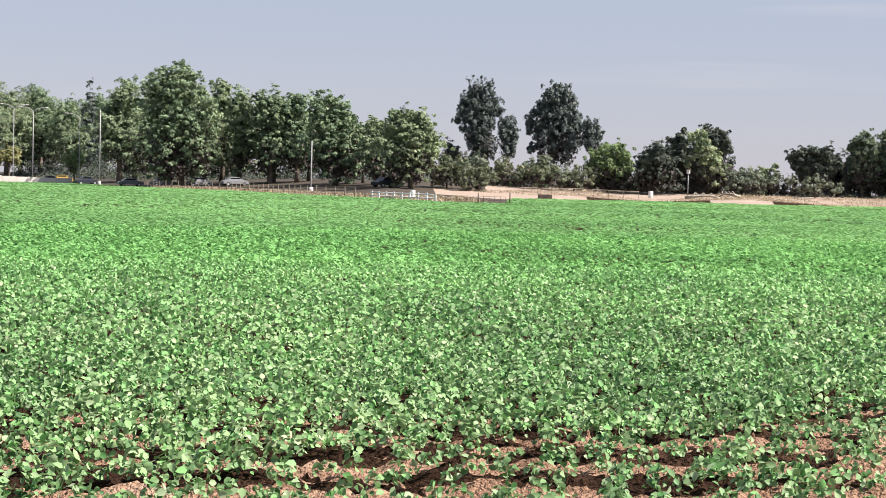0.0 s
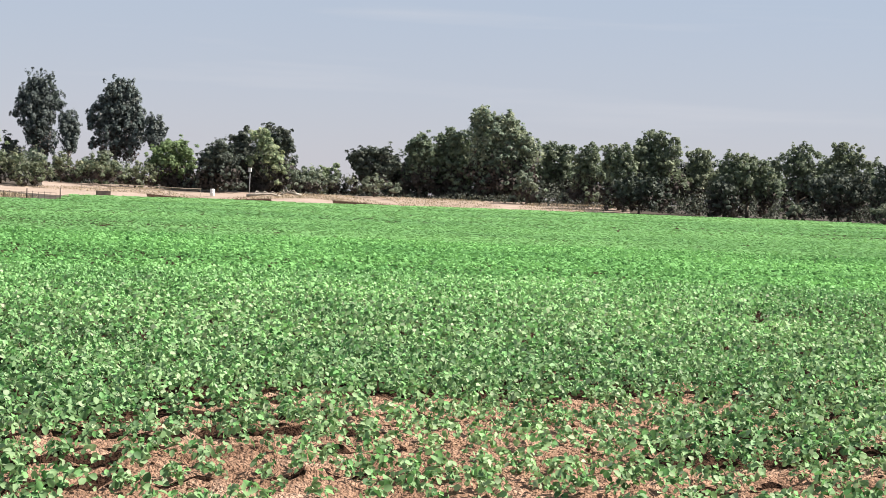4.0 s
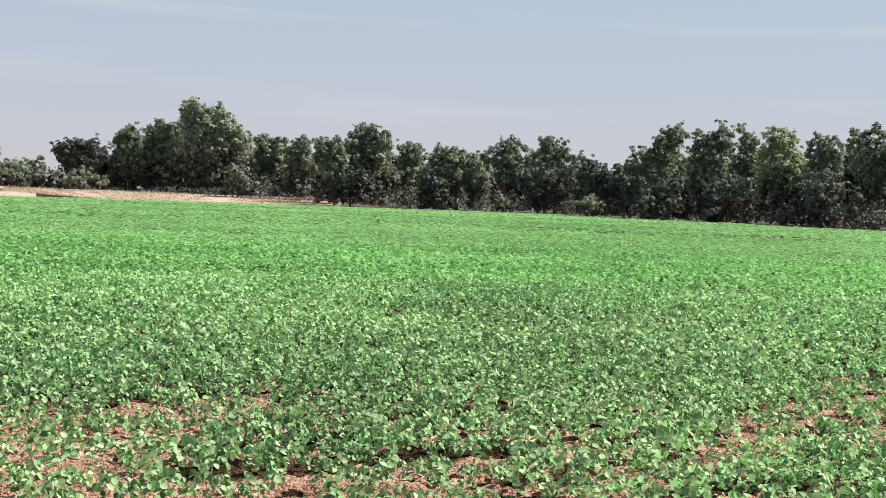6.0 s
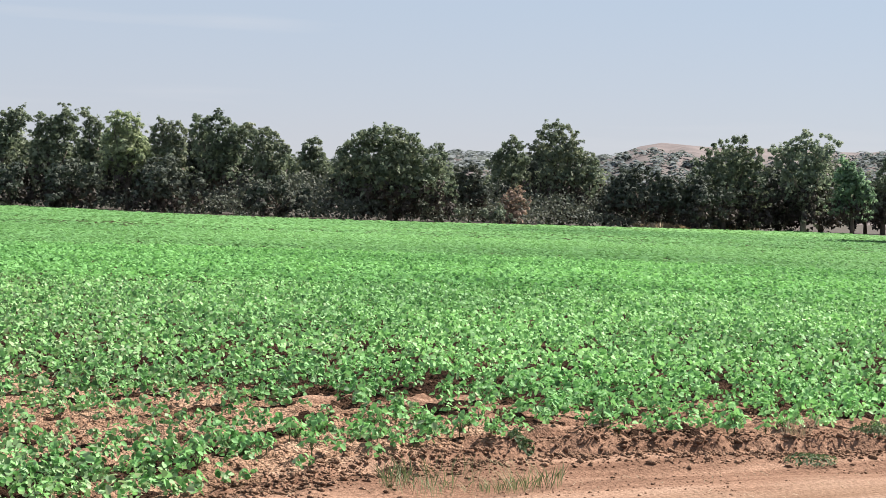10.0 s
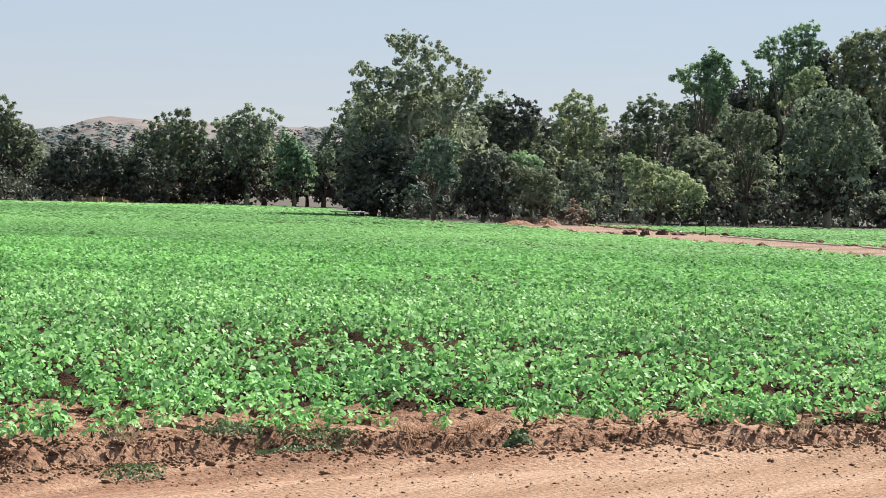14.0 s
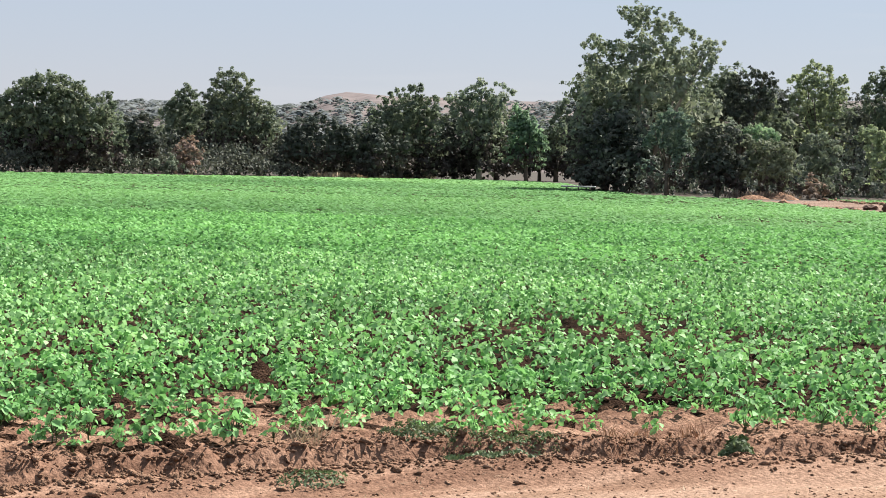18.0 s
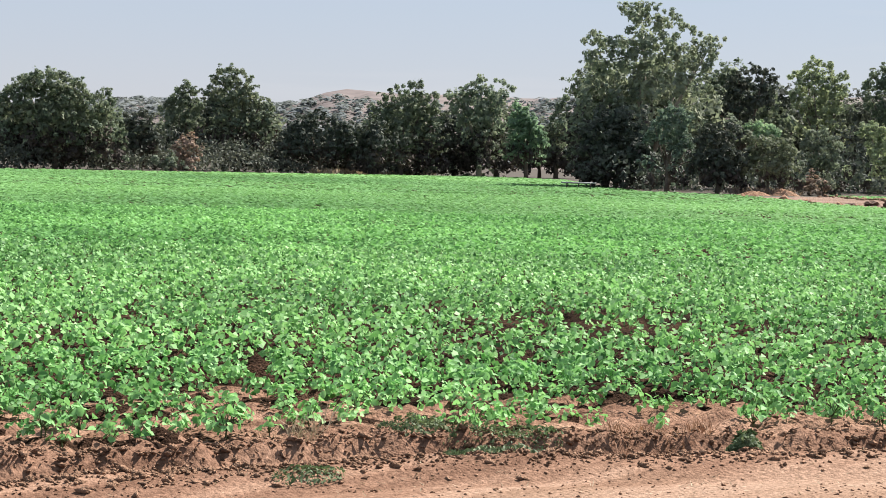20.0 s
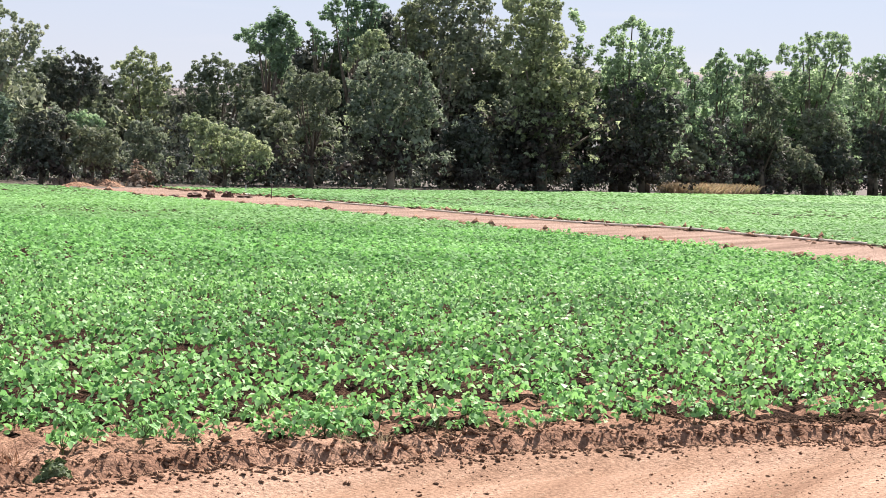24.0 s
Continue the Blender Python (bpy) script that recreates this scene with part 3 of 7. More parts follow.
def plant_tree(kind, x, y, h, w, shape=()):
    """A trunk with limbs, and a crown of masses: each mass carries lobes, each lobe tufts, each tuft many small leaves.
    shape: the crown's own masses as across, height over the field and radius in metres."""
    global tree_count
    tree_count += 1
    rng = np.random.default_rng(1000 + tree_count)
    label, category = LOOKS[kind]
    zb = float(ground_z(np.array([x]), np.array([y]))[0])
    far = math.hypot(x - 4, y - 2)
    h -= zb
    root = empty(category, pose(x, y, zb), label, category, group="trees round the fields" if category == "tree" else "bushes round the fields")
    z0 = CLEAR[kind] * h
    if shape:
        z0 = min(z0, max(0.0, min(z - r for a, z, r in shape) - zb))
        c, s = math.cos(math.atan2(x, y)), math.sin(math.atan2(x, y))
        masses = []
        near = [(a, z, r * (1.24 if z > 0.6 * h else 1.4), 2) for a, z, r in shape]
        for i, (a, z, r) in enumerate(shape):  # growth that joins neighbouring masses
            for a1, z1, r1 in shape[:i]:
                if math.hypot(a - a1, z - z1) < 1.75 * (r + r1):
                    near.append(((a + a1) / 2, (z + z1) / 2 - 0.1 * r, 0.52 * (r + r1), 1))
        if kind not in ("airy", "euc", "plane", "green") or (kind == "green" and h > 10):  # low growth closes the foot of the crown
            wide = max(w, 0.42 * h)
            for level, reach in ((0.14, 0.60), (0.32, 0.58), (0.5, 0.50)):
                n = max(2, round(wide / (0.16 * h + 0.5)))
                near += [(wide * reach * (2 * (k + rng.random()) / n - 1), h * level * rng.uniform(0.8, 1.2), h * rng.uniform(0.11, 0.16), 0) for k in range(n)]
        for a, z, r, twice in near:
            deep = 0.5 * w * math.sqrt(max(0.08, 1 - (2 * a / w) ** 2))
            front, back_ = -rng.uniform(0.05, 0.45) * deep, rng.uniform(0.15, 0.7) * deep
            for d in ((back_,), (front,), (front, back_))[twice]:
                masses.append((c * a + s * d, c * d - s * a, max(z - zb, 0.5 * r), r))
    else:
        w *= 1.06
        masses = crown_masses(kind, h, w, z0, rng)
    M = np.array(masses)
    # lobes stand out of each mass, mostly upwards and sideways
    per = 4 if kind == "conifer" else 9
    q = np.repeat(M, per, 0)
    e = turned(rng.normal(size=(len(q), 3)) * np.array([1, 1, 0.8]) + np.array([0, 0, 0.35]))
    L = np.concatenate([np.c_[q[:, :3] + e * (q[:, 3:] * rng.uniform(0.45, 0.92, (len(q), 1))), q[:, 3] * rng.uniform(0.20, 0.50, len(q))], np.c_[M[:, :3], M[:, 3] * 0.8]])
    from_mass = np.concatenate([q[:, :3], M[:, :3]])
    if kind == "conifer":
        L, from_mass = M, M[:, :3] * np.array([0, 0, 1])
    size = float(np.clip(0.00090 * far, 0.11, 0.25))
    per = 30
    area = min(0.9 * w * (h - z0), 2.6 * sum(r * r for a, z, r in shape)) if shape else 0.8 * w * (h - z0)
    nt = max(24, int(np.clip(COVER.get(kind, 3.1) * (1.0 if shape else 0.55) * area / (0.62 * size * size), 700, 46000)) // per)
    wgt = L[:, 3] ** 1.7 * rng.uniform(0.1, 1.6, len(L))
    wgt *= np.where(L[:, 0] * x + L[:, 1] * y > 0.15 * w * math.hypot(x, y), 0.35, 1.0)  # thinner away from the fields
    if kind in ("oak", "dark", "syc", "light", "bluegreen"):  # fewer leaves on the low shaded limbs
        wgt *= np.interp(L[:, 2] / h, [0.2, 0.5], [0.6, 1.0])
    wgt /= wgt.sum()
    pick = rng.choice(len(L), nt, p=wgt)
    outward = turned(L[pick, :3] - from_mass[pick] + np.array([0, 0, 0.02]))
    td = turned(rng.normal(size=(nt, 3)) * 0.85 + outward * 0.55 + np.array([0, 0, 0.30]))
    tuft = L[pick, :3] + td * (L[pick, 3] * rng.uniform(0.75, 1.03, nt))[:, None]
    tr_ = np.clip(L[pick, 3] * rng.uniform(0.22, 0.42, nt), 0.0013 * far, 0.0030 * far)
    stretch = np.array([0.8, 0.8, 1.4]) if kind == "euc" else np.array([1.1, 1.1, 0.6]) if kind == "conifer" else np.array([1.15, 1.15, 0.8])
    own = np.repeat(np.arange(nt), per)
    d = turned(rng.normal(size=(len(own), 3)) + td[own] * 0.7 + np.array([0, 0, 0.35]))
    place = tuft[own] + d * (tr_[own] * rng.uniform(0.5, 1.1, len(own)))[:, None] * stretch
    face = turned(d * 0.5 + td[own] * 0.5 + outward[own] * 0.35 + np.array([0, 0, 0.15]))
    # loose shoots that break the outline
    ns = max(6, nt // 9)
    sp = rng.choice(nt, ns)
    reach = tr_[sp] * rng.uniform(0.9, 2.1, ns)
    way = turned(td[sp] + np.array([0, 0, 0.6]) + rng.normal(size=(ns, 3)) * 0.25)
    so = np.repeat(np.arange(ns), 12)
    shoot = tuft[sp][so] + way[so] * (reach[so] * rng.uniform(0.4, 1.15, len(so)))[:, None] + rng.normal(size=(len(so), 3)) * 0.6 * size
    place, face = np.concatenate([place, shoot]), np.concatenate([face, turned(way[so] * 0.5 + np.array([0, 0, 0.5]))])
    place[:, 2] = np.where(place[:, 2] < 0.12, 0.08 + 0.5 * rng.random(len(place)), place[:, 2])
    normal = turned(face + rng.normal(size=face.shape) * 0.26)
    v, f = leaf_tris(place, normal, size * rng.uniform(0.7, 1.3, len(place)), rng)
    # trunk and limbs
    bm = bmesh.new()
    tr = max(0.07, 0.024 * h)
    lean = rng.normal(size=2) * 0.03 * h
    top = Vector((lean[0], lean[1], z0 + 0.42 * (h - z0)))
    tube(bm, [(0, 0, -0.1), (lean[0] * 0.2, lean[1] * 0.2, 0.15 * h), (lean[0] * 0.6, lean[1] * 0.6, 0.35 * h), top], [tr * 1.35, tr, tr * 0.8, tr * 0.3])
    for k in range(9):
        lx, ly, lz = masses[int(rng.integers(len(masses)))][:3]
        s = rng.uniform(0.25, 0.8)
        st = Vector((lean[0] * s, lean[1] * s, z0 + s * 0.42 * (h - z0)))
        end = Vector((lx, ly, max(lz, st.z + 0.3)))
        tube(bm, [st, st.lerp(end, 0.5) + Vector((0, 0, -0.03 * h)), end], [tr * 0.5, tr * 0.32, tr * 0.1], 5)
    part("trunk", from_bm("trunk", bm, PALE_BARK if kind in ("syc", "euc") else BARK), root)
    # the close inner growth of each mass, painted dark low down for crown shade
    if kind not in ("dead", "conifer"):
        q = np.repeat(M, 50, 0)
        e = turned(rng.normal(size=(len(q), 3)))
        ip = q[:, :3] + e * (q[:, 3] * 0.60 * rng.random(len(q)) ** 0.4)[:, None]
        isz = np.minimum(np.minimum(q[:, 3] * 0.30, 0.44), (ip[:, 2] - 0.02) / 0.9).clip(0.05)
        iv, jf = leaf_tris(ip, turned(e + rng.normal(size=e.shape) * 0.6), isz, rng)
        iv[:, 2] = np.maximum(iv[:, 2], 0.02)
        # bare picks the low growth that takes the dark shade colour
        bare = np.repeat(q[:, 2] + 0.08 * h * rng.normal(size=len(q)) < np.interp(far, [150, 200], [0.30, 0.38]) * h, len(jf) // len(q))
        tagged(part("inner_growth", quads("inner_growth", iv, jf, [GREENS[kind], SHADE_TWIG], slots=bare), root), "inner foliage, coloured dark for shade on the low limbs", kind="stuff")
    part("crown", quads("crown", v, f, GREENS[kind]), root)
    return root


plant_tree('plane', -227.9, 346.0, 22.6, 15.6, [(-3.2, 19.0, 3.5), (-0.1, 17.8, 3.4), (2.6, 18.9, 2.7), (-3.5, 12.9, 4.8), (1.7, 13.0, 4.8), (-1.5, 7.5, 4.8), (3.5, 8.1, 3.8)])
plant_tree('plane', -224.0, 354.9, 23.2, 12.1, [(-2.1, 20.7, 2.5), (0.1, 20.3, 2.8), (2.2, 18.0, 2.5), (-2.5, 16.1, 3.3), (1.6, 14.4, 3.6), (-1.7, 10.6, 4.1), (2.3, 8.6, 3.9)])
plant_tree('plane', -213.1, 349.9, 19.7, 11.1, [(-1.8, 17.8, 1.9), (0.2, 16.1, 2.2), (-2.4, 13.3, 3.4), (1.0, 12.0, 3.4), (-1.6, 7.9, 3.8), (2.4, 8.0, 3.0)])
plant_tree('conifer', -216.9, 365.5, 25.9, 8.1)
plant_tree('plane', -170.7, 299.8, 22.2, 13.2, [(1.1, 20.5, 1.7), (-1.0, 17.9, 1.7), (2.9, 19.4, 2.1), (-2.7, 15.2, 2.1), (0.1, 15.3, 2.9), (-3.7, 11.7, 2.5), (-0.3, 10.7, 3.4), (3.0, 11.3, 3.4), (-3.1, 7.2, 2.9), (0.3, 6.1, 3.7), (3.7, 6.8, 3.2)])
plant_tree('plane', -131.7, 251.7, 21.3, 15.4, [(-3.1, 19.1, 1.9), (-0.3, 19.4, 1.9), (1.4, 18.5, 1.5), (-5.5, 16.9, 2.1), (-2.1, 16.0, 2.9), (1.6, 16.1, 2.7), (3.7, 15.2, 2.1), (-5.4, 12.1, 2.7), (-1.6, 11.3, 3.3), (2.6, 11.8, 3.0), (5.4, 12.4, 1.7), (-5.3, 7.4, 2.5), (-2.0, 6.5, 3.3), (2.3, 7.1, 3.4), (5.5, 8.1, 1.9), (-2.8, 3.1, 2.1), (0.9, 3.2, 2.5), (3.7, 3.6, 1.9)])
plant_tree('plane', -132.7, 269.3, 19.7, 6.3, [(-0.8, 18.1, 1.6), (0.2, 16.6, 1.5), (-1.1, 14.1, 2.0), (0.5, 12.1, 2.0), (1.1, 8.6, 2.2), (0.1, 5.5, 2.0)])
plant_tree('plane', -125.3, 261.2, 17.6, 7.3, [(-0.2, 16.0, 1.7), (-1.4, 14.2, 1.5), (1.1, 14.3, 1.5), (-0.1, 11.8, 2.4), (-1.0, 8.4, 2.4), (1.4, 7.9, 2.4), (0.0, 4.5, 2.1)])
plant_tree('plane', -118.8, 259.3, 17.4, 8.1, [(-1.9, 15.3, 1.5), (0.5, 15.6, 1.7), (2.0, 14.2, 1.3), (-1.3, 12.2, 2.4), (1.3, 11.8, 2.4), (-1.7, 8.4, 2.5), (1.2, 7.5, 2.7), (-0.2, 4.1, 2.1)])
plant_tree('plane', -114.3, 260.7, 16.9, 6.9, [(-0.9, 15.4, 1.4), (0.6, 15.3, 1.3), (-1.3, 12.8, 2.1), (0.9, 11.9, 2.1), (-0.7, 8.5, 2.4), (1.2, 7.1, 2.3), (-0.1, 4.5, 1.9)])
plant_tree('plane', -99.7, 242.3, 15.9, 10.7, [(-3.3, 14.1, 1.8), (-1.0, 14.2, 1.6), (0.7, 13.0, 1.6), (2.1, 11.3, 1.4), (-3.2, 11.2, 2.5), (0.4, 10.4, 2.5), (3.2, 9.1, 1.3), (-3.1, 7.2, 2.7), (0.4, 6.8, 2.8), (3.3, 6.0, 1.6), (-1.7, 3.7, 2.1), (1.4, 3.5, 1.8)])
plant_tree('plane', -98.5, 251.1, 11.1, 4.0, [(-0.4, 9.8, 1.3), (0.4, 7.4, 1.5), (-0.3, 4.8, 1.8)])
plant_tree('plane', -89.5, 233.0, 11.5, 4.8, [(-0.9, 10.3, 1.2), (0.2, 10.1, 1.2), (-0.8, 7.6, 1.7), (0.4, 6.7, 1.7), (-0.3, 4.2, 1.7), (0.9, 3.4, 1.4)])
plant_tree('plane', -79.3, 220.6, 12.5, 9.1, [(-2.6, 11.3, 1.3), (-0.8, 11.1, 1.4), (1.0, 11.1, 1.3), (2.3, 9.6, 1.2), (-3.1, 9.1, 1.7), (-0.3, 8.5, 2.2), (2.1, 7.4, 1.6), (3.1, 6.4, 1.0), (-3.0, 6.1, 2.0), (-0.2, 5.4, 2.5), (2.4, 5.0, 1.4), (-2.2, 2.8, 1.4), (0.6, 2.8, 1.4)])
plant_tree('yellow', -211.3, 321.8, 8.7, 6.3)
plant_tree('small', -181.0, 299.6, 8.0, 5.1)
plant_tree('euc', -99.4, 314.5, 22.8, 9.9, [(-0.9, 20.8, 1.6), (2.2, 21.2, 1.6), (-1.8, 18.3, 1.7), (0.7, 18.6, 1.8), (3.4, 18.4, 1.3), (-3.3, 17.2, 1.1), (-1.7, 15.2, 2.0), (1.1, 15.3, 2.2), (3.9, 16.2, 1.1), (-3.9, 14.4, 1.0), (-1.4, 11.8, 2.0), (1.5, 12.3, 2.5), (0.2, 8.9, 2.2), (2.4, 8.4, 2.0), (-0.6, 7.2, 1.3)])
plant_tree('euc', -92.1, 311.5, 15.5, 5.2, [(-0.7, 14.2, 1.3), (0.6, 13.3, 1.4), (-1.0, 11.6, 1.8), (1.0, 10.6, 1.4), (-0.4, 8.9, 1.8), (0.7, 8.2, 1.2)])
plant_tree('euc', -79.7, 298.8, 21.2, 11.7, [(0.5, 19.8, 1.5), (-1.1, 18.9, 1.3), (2.4, 19.0, 1.5), (3.4, 17.2, 1.3), (-1.5, 16.6, 1.5), (0.6, 16.6, 2.1), (-3.6, 15.5, 1.3), (3.2, 14.8, 1.7), (-4.6, 13.4, 1.0), (-2.0, 13.6, 1.9), (1.2, 13.5, 2.3), (4.3, 13.8, 1.5), (-4.5, 11.8, 0.8), (-1.4, 10.5, 1.9), (2.3, 10.4, 2.5), (-0.2, 7.2, 1.9), (2.9, 7.3, 1.9), (-3.9, 8.7, 1.0), (4.6, 11.0, 1.5)])
plant_tree('euc', -71.5, 296.3, 14.7, 4.6, [(-1.1, 13.4, 1.2), (0.5, 12.6, 1.3), (-1.0, 11.4, 1.5), (1.1, 11.2, 1.0), (-0.4, 9.1, 1.4)])
plant_tree('dark', -104.0, 313.2, 11.0, 4.7)
plant_tree('olive', -77.9, 232.3, 6.6, 8.0)
plant_tree('olive', -71.9, 229.0, 5.0, 7.5)
plant_tree('olive', -75.0, 251.3, 6.8, 9.5)
plant_tree('olive', -68.3, 250.1, 6.4, 9.5)
plant_tree('olive', -63.2, 250.1, 5.4, 8.5)
plant_tree('grey', -82.0, 258.0, 7.4, 9.0)
plant_tree('grey', -71.5, 260.0, 7.2, 9.0)
plant_tree('bright', -59.0, 255.9, 9.4, 8.3, [(-0.4, 8.2, 1.2), (1.4, 8.2, 1.2), (2.6, 7.1, 1.1), (-2.1, 7.0, 1.2), (0.5, 6.1, 1.8), (3.0, 5.3, 1.0), (-3.0, 5.2, 1.4), (-0.3, 3.9, 1.8), (2.4, 3.1, 1.4), (-2.0, 2.1, 1.4), (0.7, 1.7, 1.2)])
plant_tree('dark', -51.3, 254.2, 9.0, 8.2, [(-1.4, 7.3, 1.0), (0.3, 8.0, 1.0), (1.6, 7.6, 1.0), (-2.2, 5.8, 1.4), (-0.1, 5.6, 1.7), (2.1, 5.4, 1.6), (-2.6, 3.1, 1.4), (0.0, 2.8, 1.9), (2.6, 2.8, 1.6), (-1.7, 1.2, 1.0)])
plant_tree('dark', -48.6, 261.6, 11.9, 5.7, [(-1.6, 9.5, 0.9), (0.1, 11.2, 0.7), (-0.3, 9.6, 1.3), (-1.1, 7.9, 1.3), (0.7, 7.4, 1.6), (1.6, 5.2, 1.6), (-0.1, 4.7, 1.6), (1.3, 2.0, 1.4)])
plant_tree('light', -44.1, 258.9, 11.5, 6.8, [(-2.5, 10.1, 1.1), (-0.8, 10.4, 1.1), (-1.1, 8.7, 1.6), (0.2, 7.8, 1.4), (1.1, 6.1, 1.2), (-0.2, 5.2, 1.6), (1.6, 3.4, 1.2), (-0.5, 2.1, 1.1), (2.5, 4.3, 0.8)])
plant_tree('dark', -43.4, 264.5, 12.4, 5.4, [(-2.0, 11.5, 0.9), (-0.2, 11.4, 0.8), (0.9, 10.9, 0.8), (1.6, 9.6, 0.7), (2.0, 8.2, 0.6), (0.8, 8.7, 0.9), (-0.8, 9.7, 0.9), (-0.2, 7.1, 0.9), (0.2, 4.8, 1.0), (-0.1, 2.1, 1.1)])
plant_tree('grey', -39.1, 262.3, 6.4, 5.4)
plant_tree('light', -35.2, 264.1, 6.9, 5.9)
plant_tree('dark', -28.1, 264.2, 9.5, 9.3, [(-3.8, 7.3, 1.1), (-2.1, 8.2, 1.1), (-0.4, 8.4, 1.1), (1.4, 8.4, 1.1), (2.7, 7.2, 1.1), (-2.9, 6.0, 1.4), (-0.3, 6.3, 1.8), (2.3, 5.8, 1.4), (-1.5, 4.2, 1.4), (1.1, 4.3, 1.4), (3.8, 6.1, 0.7)])
plant_tree('grey', -36.7, 257.4, 5.8, 9.2)
plant_tree('grey', -27.5, 258.6, 4.9, 9.9)
plant_tree('oak', -21.1, 266.3, 12.1, 6.1, [(0.1, 11.1, 1.1), (-1.2, 9.9, 1.1), (-2.1, 8.9, 0.7), (1.0, 9.6, 1.2), (-0.3, 8.0, 1.4), (1.9, 7.4, 1.4), (-1.1, 6.0, 1.2), (1.1, 4.7, 1.6), (-0.6, 3.8, 1.2), (2.1, 3.0, 1.2)])
plant_tree('oak', -16.3, 268.9, 13.0, 6.9, [(-1.9, 11.1, 1.1), (-0.2, 11.9, 1.1), (1.2, 11.4, 1.1), (-2.1, 8.8, 1.4), (0.4, 8.9, 1.8), (2.1, 9.4, 1.3), (-0.9, 6.2, 1.8), (1.4, 5.4, 2.0), (-1.2, 3.2, 1.6), (1.4, 2.7, 1.4)])
plant_tree('syc', -7.6, 267.2, 16.7, 12.6, [(-4.0, 15.6, 1.1), (-5.0, 14.3, 1.1), (-3.1, 14.2, 1.1), (-2.0, 15.3, 0.4), (-4.3, 12.4, 1.6), (0.6, 14.9, 0.9), (-0.6, 13.9, 1.0), (1.4, 13.6, 1.1), (-2.1, 11.8, 1.8), (0.4, 11.9, 1.8), (2.5, 12.0, 1.3), (3.7, 11.1, 1.1), (5.0, 10.0, 0.9), (-4.7, 9.5, 2.0), (-1.6, 9.1, 2.1), (1.5, 9.0, 2.0), (4.2, 8.0, 1.4), (-4.6, 5.9, 2.0), (-1.5, 5.6, 2.3), (1.6, 5.7, 2.0), (4.3, 4.9, 1.4), (-3.2, 2.8, 1.6), (0.4, 2.5, 1.8), (3.5, 3.1, 1.4)])
plant_tree('grey', -3.7, 258.5, 6.2, 4.1, [(-1.1, 5.2, 1.0), (0.2, 4.3, 1.0), (1.1, 3.5, 0.9), (-0.6, 2.8, 1.0), (0.9, 1.9, 0.8)])
plant_tree('oak', 0.9, 281.3, 11.6, 6.6, [(-2.4, 10.5, 0.9), (-0.9, 10.8, 0.8), (0.9, 10.6, 0.8), (2.4, 10.5, 0.8), (-1.8, 8.5, 1.3), (1.0, 8.6, 1.5), (-0.8, 6.1, 1.5), (2.0, 6.2, 1.3), (-1.6, 3.3, 1.5), (1.2, 3.4, 1.5)])
plant_tree('oak', 5.5, 258.7, 10.8, 5.8, [(-0.5, 9.4, 0.9), (0.8, 9.9, 0.9), (-1.8, 8.3, 1.0), (1.2, 8.6, 1.0), (0.0, 6.8, 1.4), (1.8, 5.6, 1.2), (-1.2, 5.1, 1.4), (0.6, 3.0, 1.6), (-1.6, 2.4, 1.0)])
plant_tree('oak', 10.2, 251.2, 10.7, 6.2, [(-2.2, 9.6, 0.8), (-0.6, 9.6, 0.7), (1.0, 10.0, 0.7), (-1.8, 7.7, 1.2), (0.3, 7.7, 1.4), (2.0, 6.9, 1.2), (-0.9, 5.2, 1.5), (1.6, 4.4, 1.5), (-0.4, 2.2, 1.4), (2.2, 1.9, 1.0)])
plant_tree('oak', 16.3, 262.7, 13.5, 9.2, [(-1.2, 12.6, 0.9), (0.6, 12.4, 0.8), (-2.8, 11.2, 0.9), (-0.7, 10.8, 1.1), (1.3, 11.4, 0.8), (3.1, 11.4, 0.7), (-3.3, 9.3, 1.2), (-1.1, 8.8, 1.6), (1.4, 9.4, 1.2), (3.3, 9.8, 0.9), (-0.1, 6.4, 1.8), (-2.3, 5.9, 1.4), (2.5, 7.0, 1.4), (-0.0, 3.3, 2.0), (3.1, 3.9, 1.6)])
plant_tree('oak', 23.2, 266.0, 11.1, 5.6, [(-0.3, 10.3, 0.8), (1.3, 9.9, 0.7), (-1.8, 9.7, 0.8), (-0.6, 8.3, 1.2), (1.2, 8.3, 0.9), (-1.3, 6.3, 1.3), (0.8, 6.3, 1.1), (-0.5, 4.0, 1.4), (1.8, 4.1, 1.3)])
plant_tree('oak', 29.0, 249.3, 10.1, 10.8, [(-3.0, 9.4, 0.7), (-1.7, 8.6, 0.8), (-0.5, 9.2, 0.8), (1.0, 8.4, 0.8), (2.5, 8.2, 0.8), (-3.8, 7.4, 1.1), (-1.3, 6.9, 1.4), (1.3, 6.5, 1.4), (3.4, 6.4, 1.0), (-4.2, 4.9, 1.4), (-1.6, 4.4, 1.5), (1.4, 4.2, 1.5), (4.2, 4.3, 1.2), (-2.4, 2.0, 1.2), (2.7, 2.3, 1.2)])
plant_tree('dark', 12.9, 244.8, 6.2, 8.8, [(-3.3, 4.3, 1.2), (-1.3, 4.9, 1.3), (0.8, 4.7, 1.3), (2.9, 4.1, 1.2), (-2.0, 2.2, 1.3), (0.9, 2.2, 1.5), (3.3, 2.0, 1.0)])
plant_tree('oak', 39.3, 272.5, 12.6, 9.2, [(0.8, 11.8, 0.7), (-0.6, 11.1, 0.8), (2.0, 11.3, 0.7), (-2.4, 9.9, 0.8), (0.4, 9.6, 1.3), (3.2, 10.4, 0.8), (-3.7, 8.5, 0.8), (-1.4, 7.9, 1.2), (1.4, 7.8, 1.3), (3.7, 8.2, 0.9), (-0.3, 5.1, 1.7), (2.9, 5.4, 1.5)])
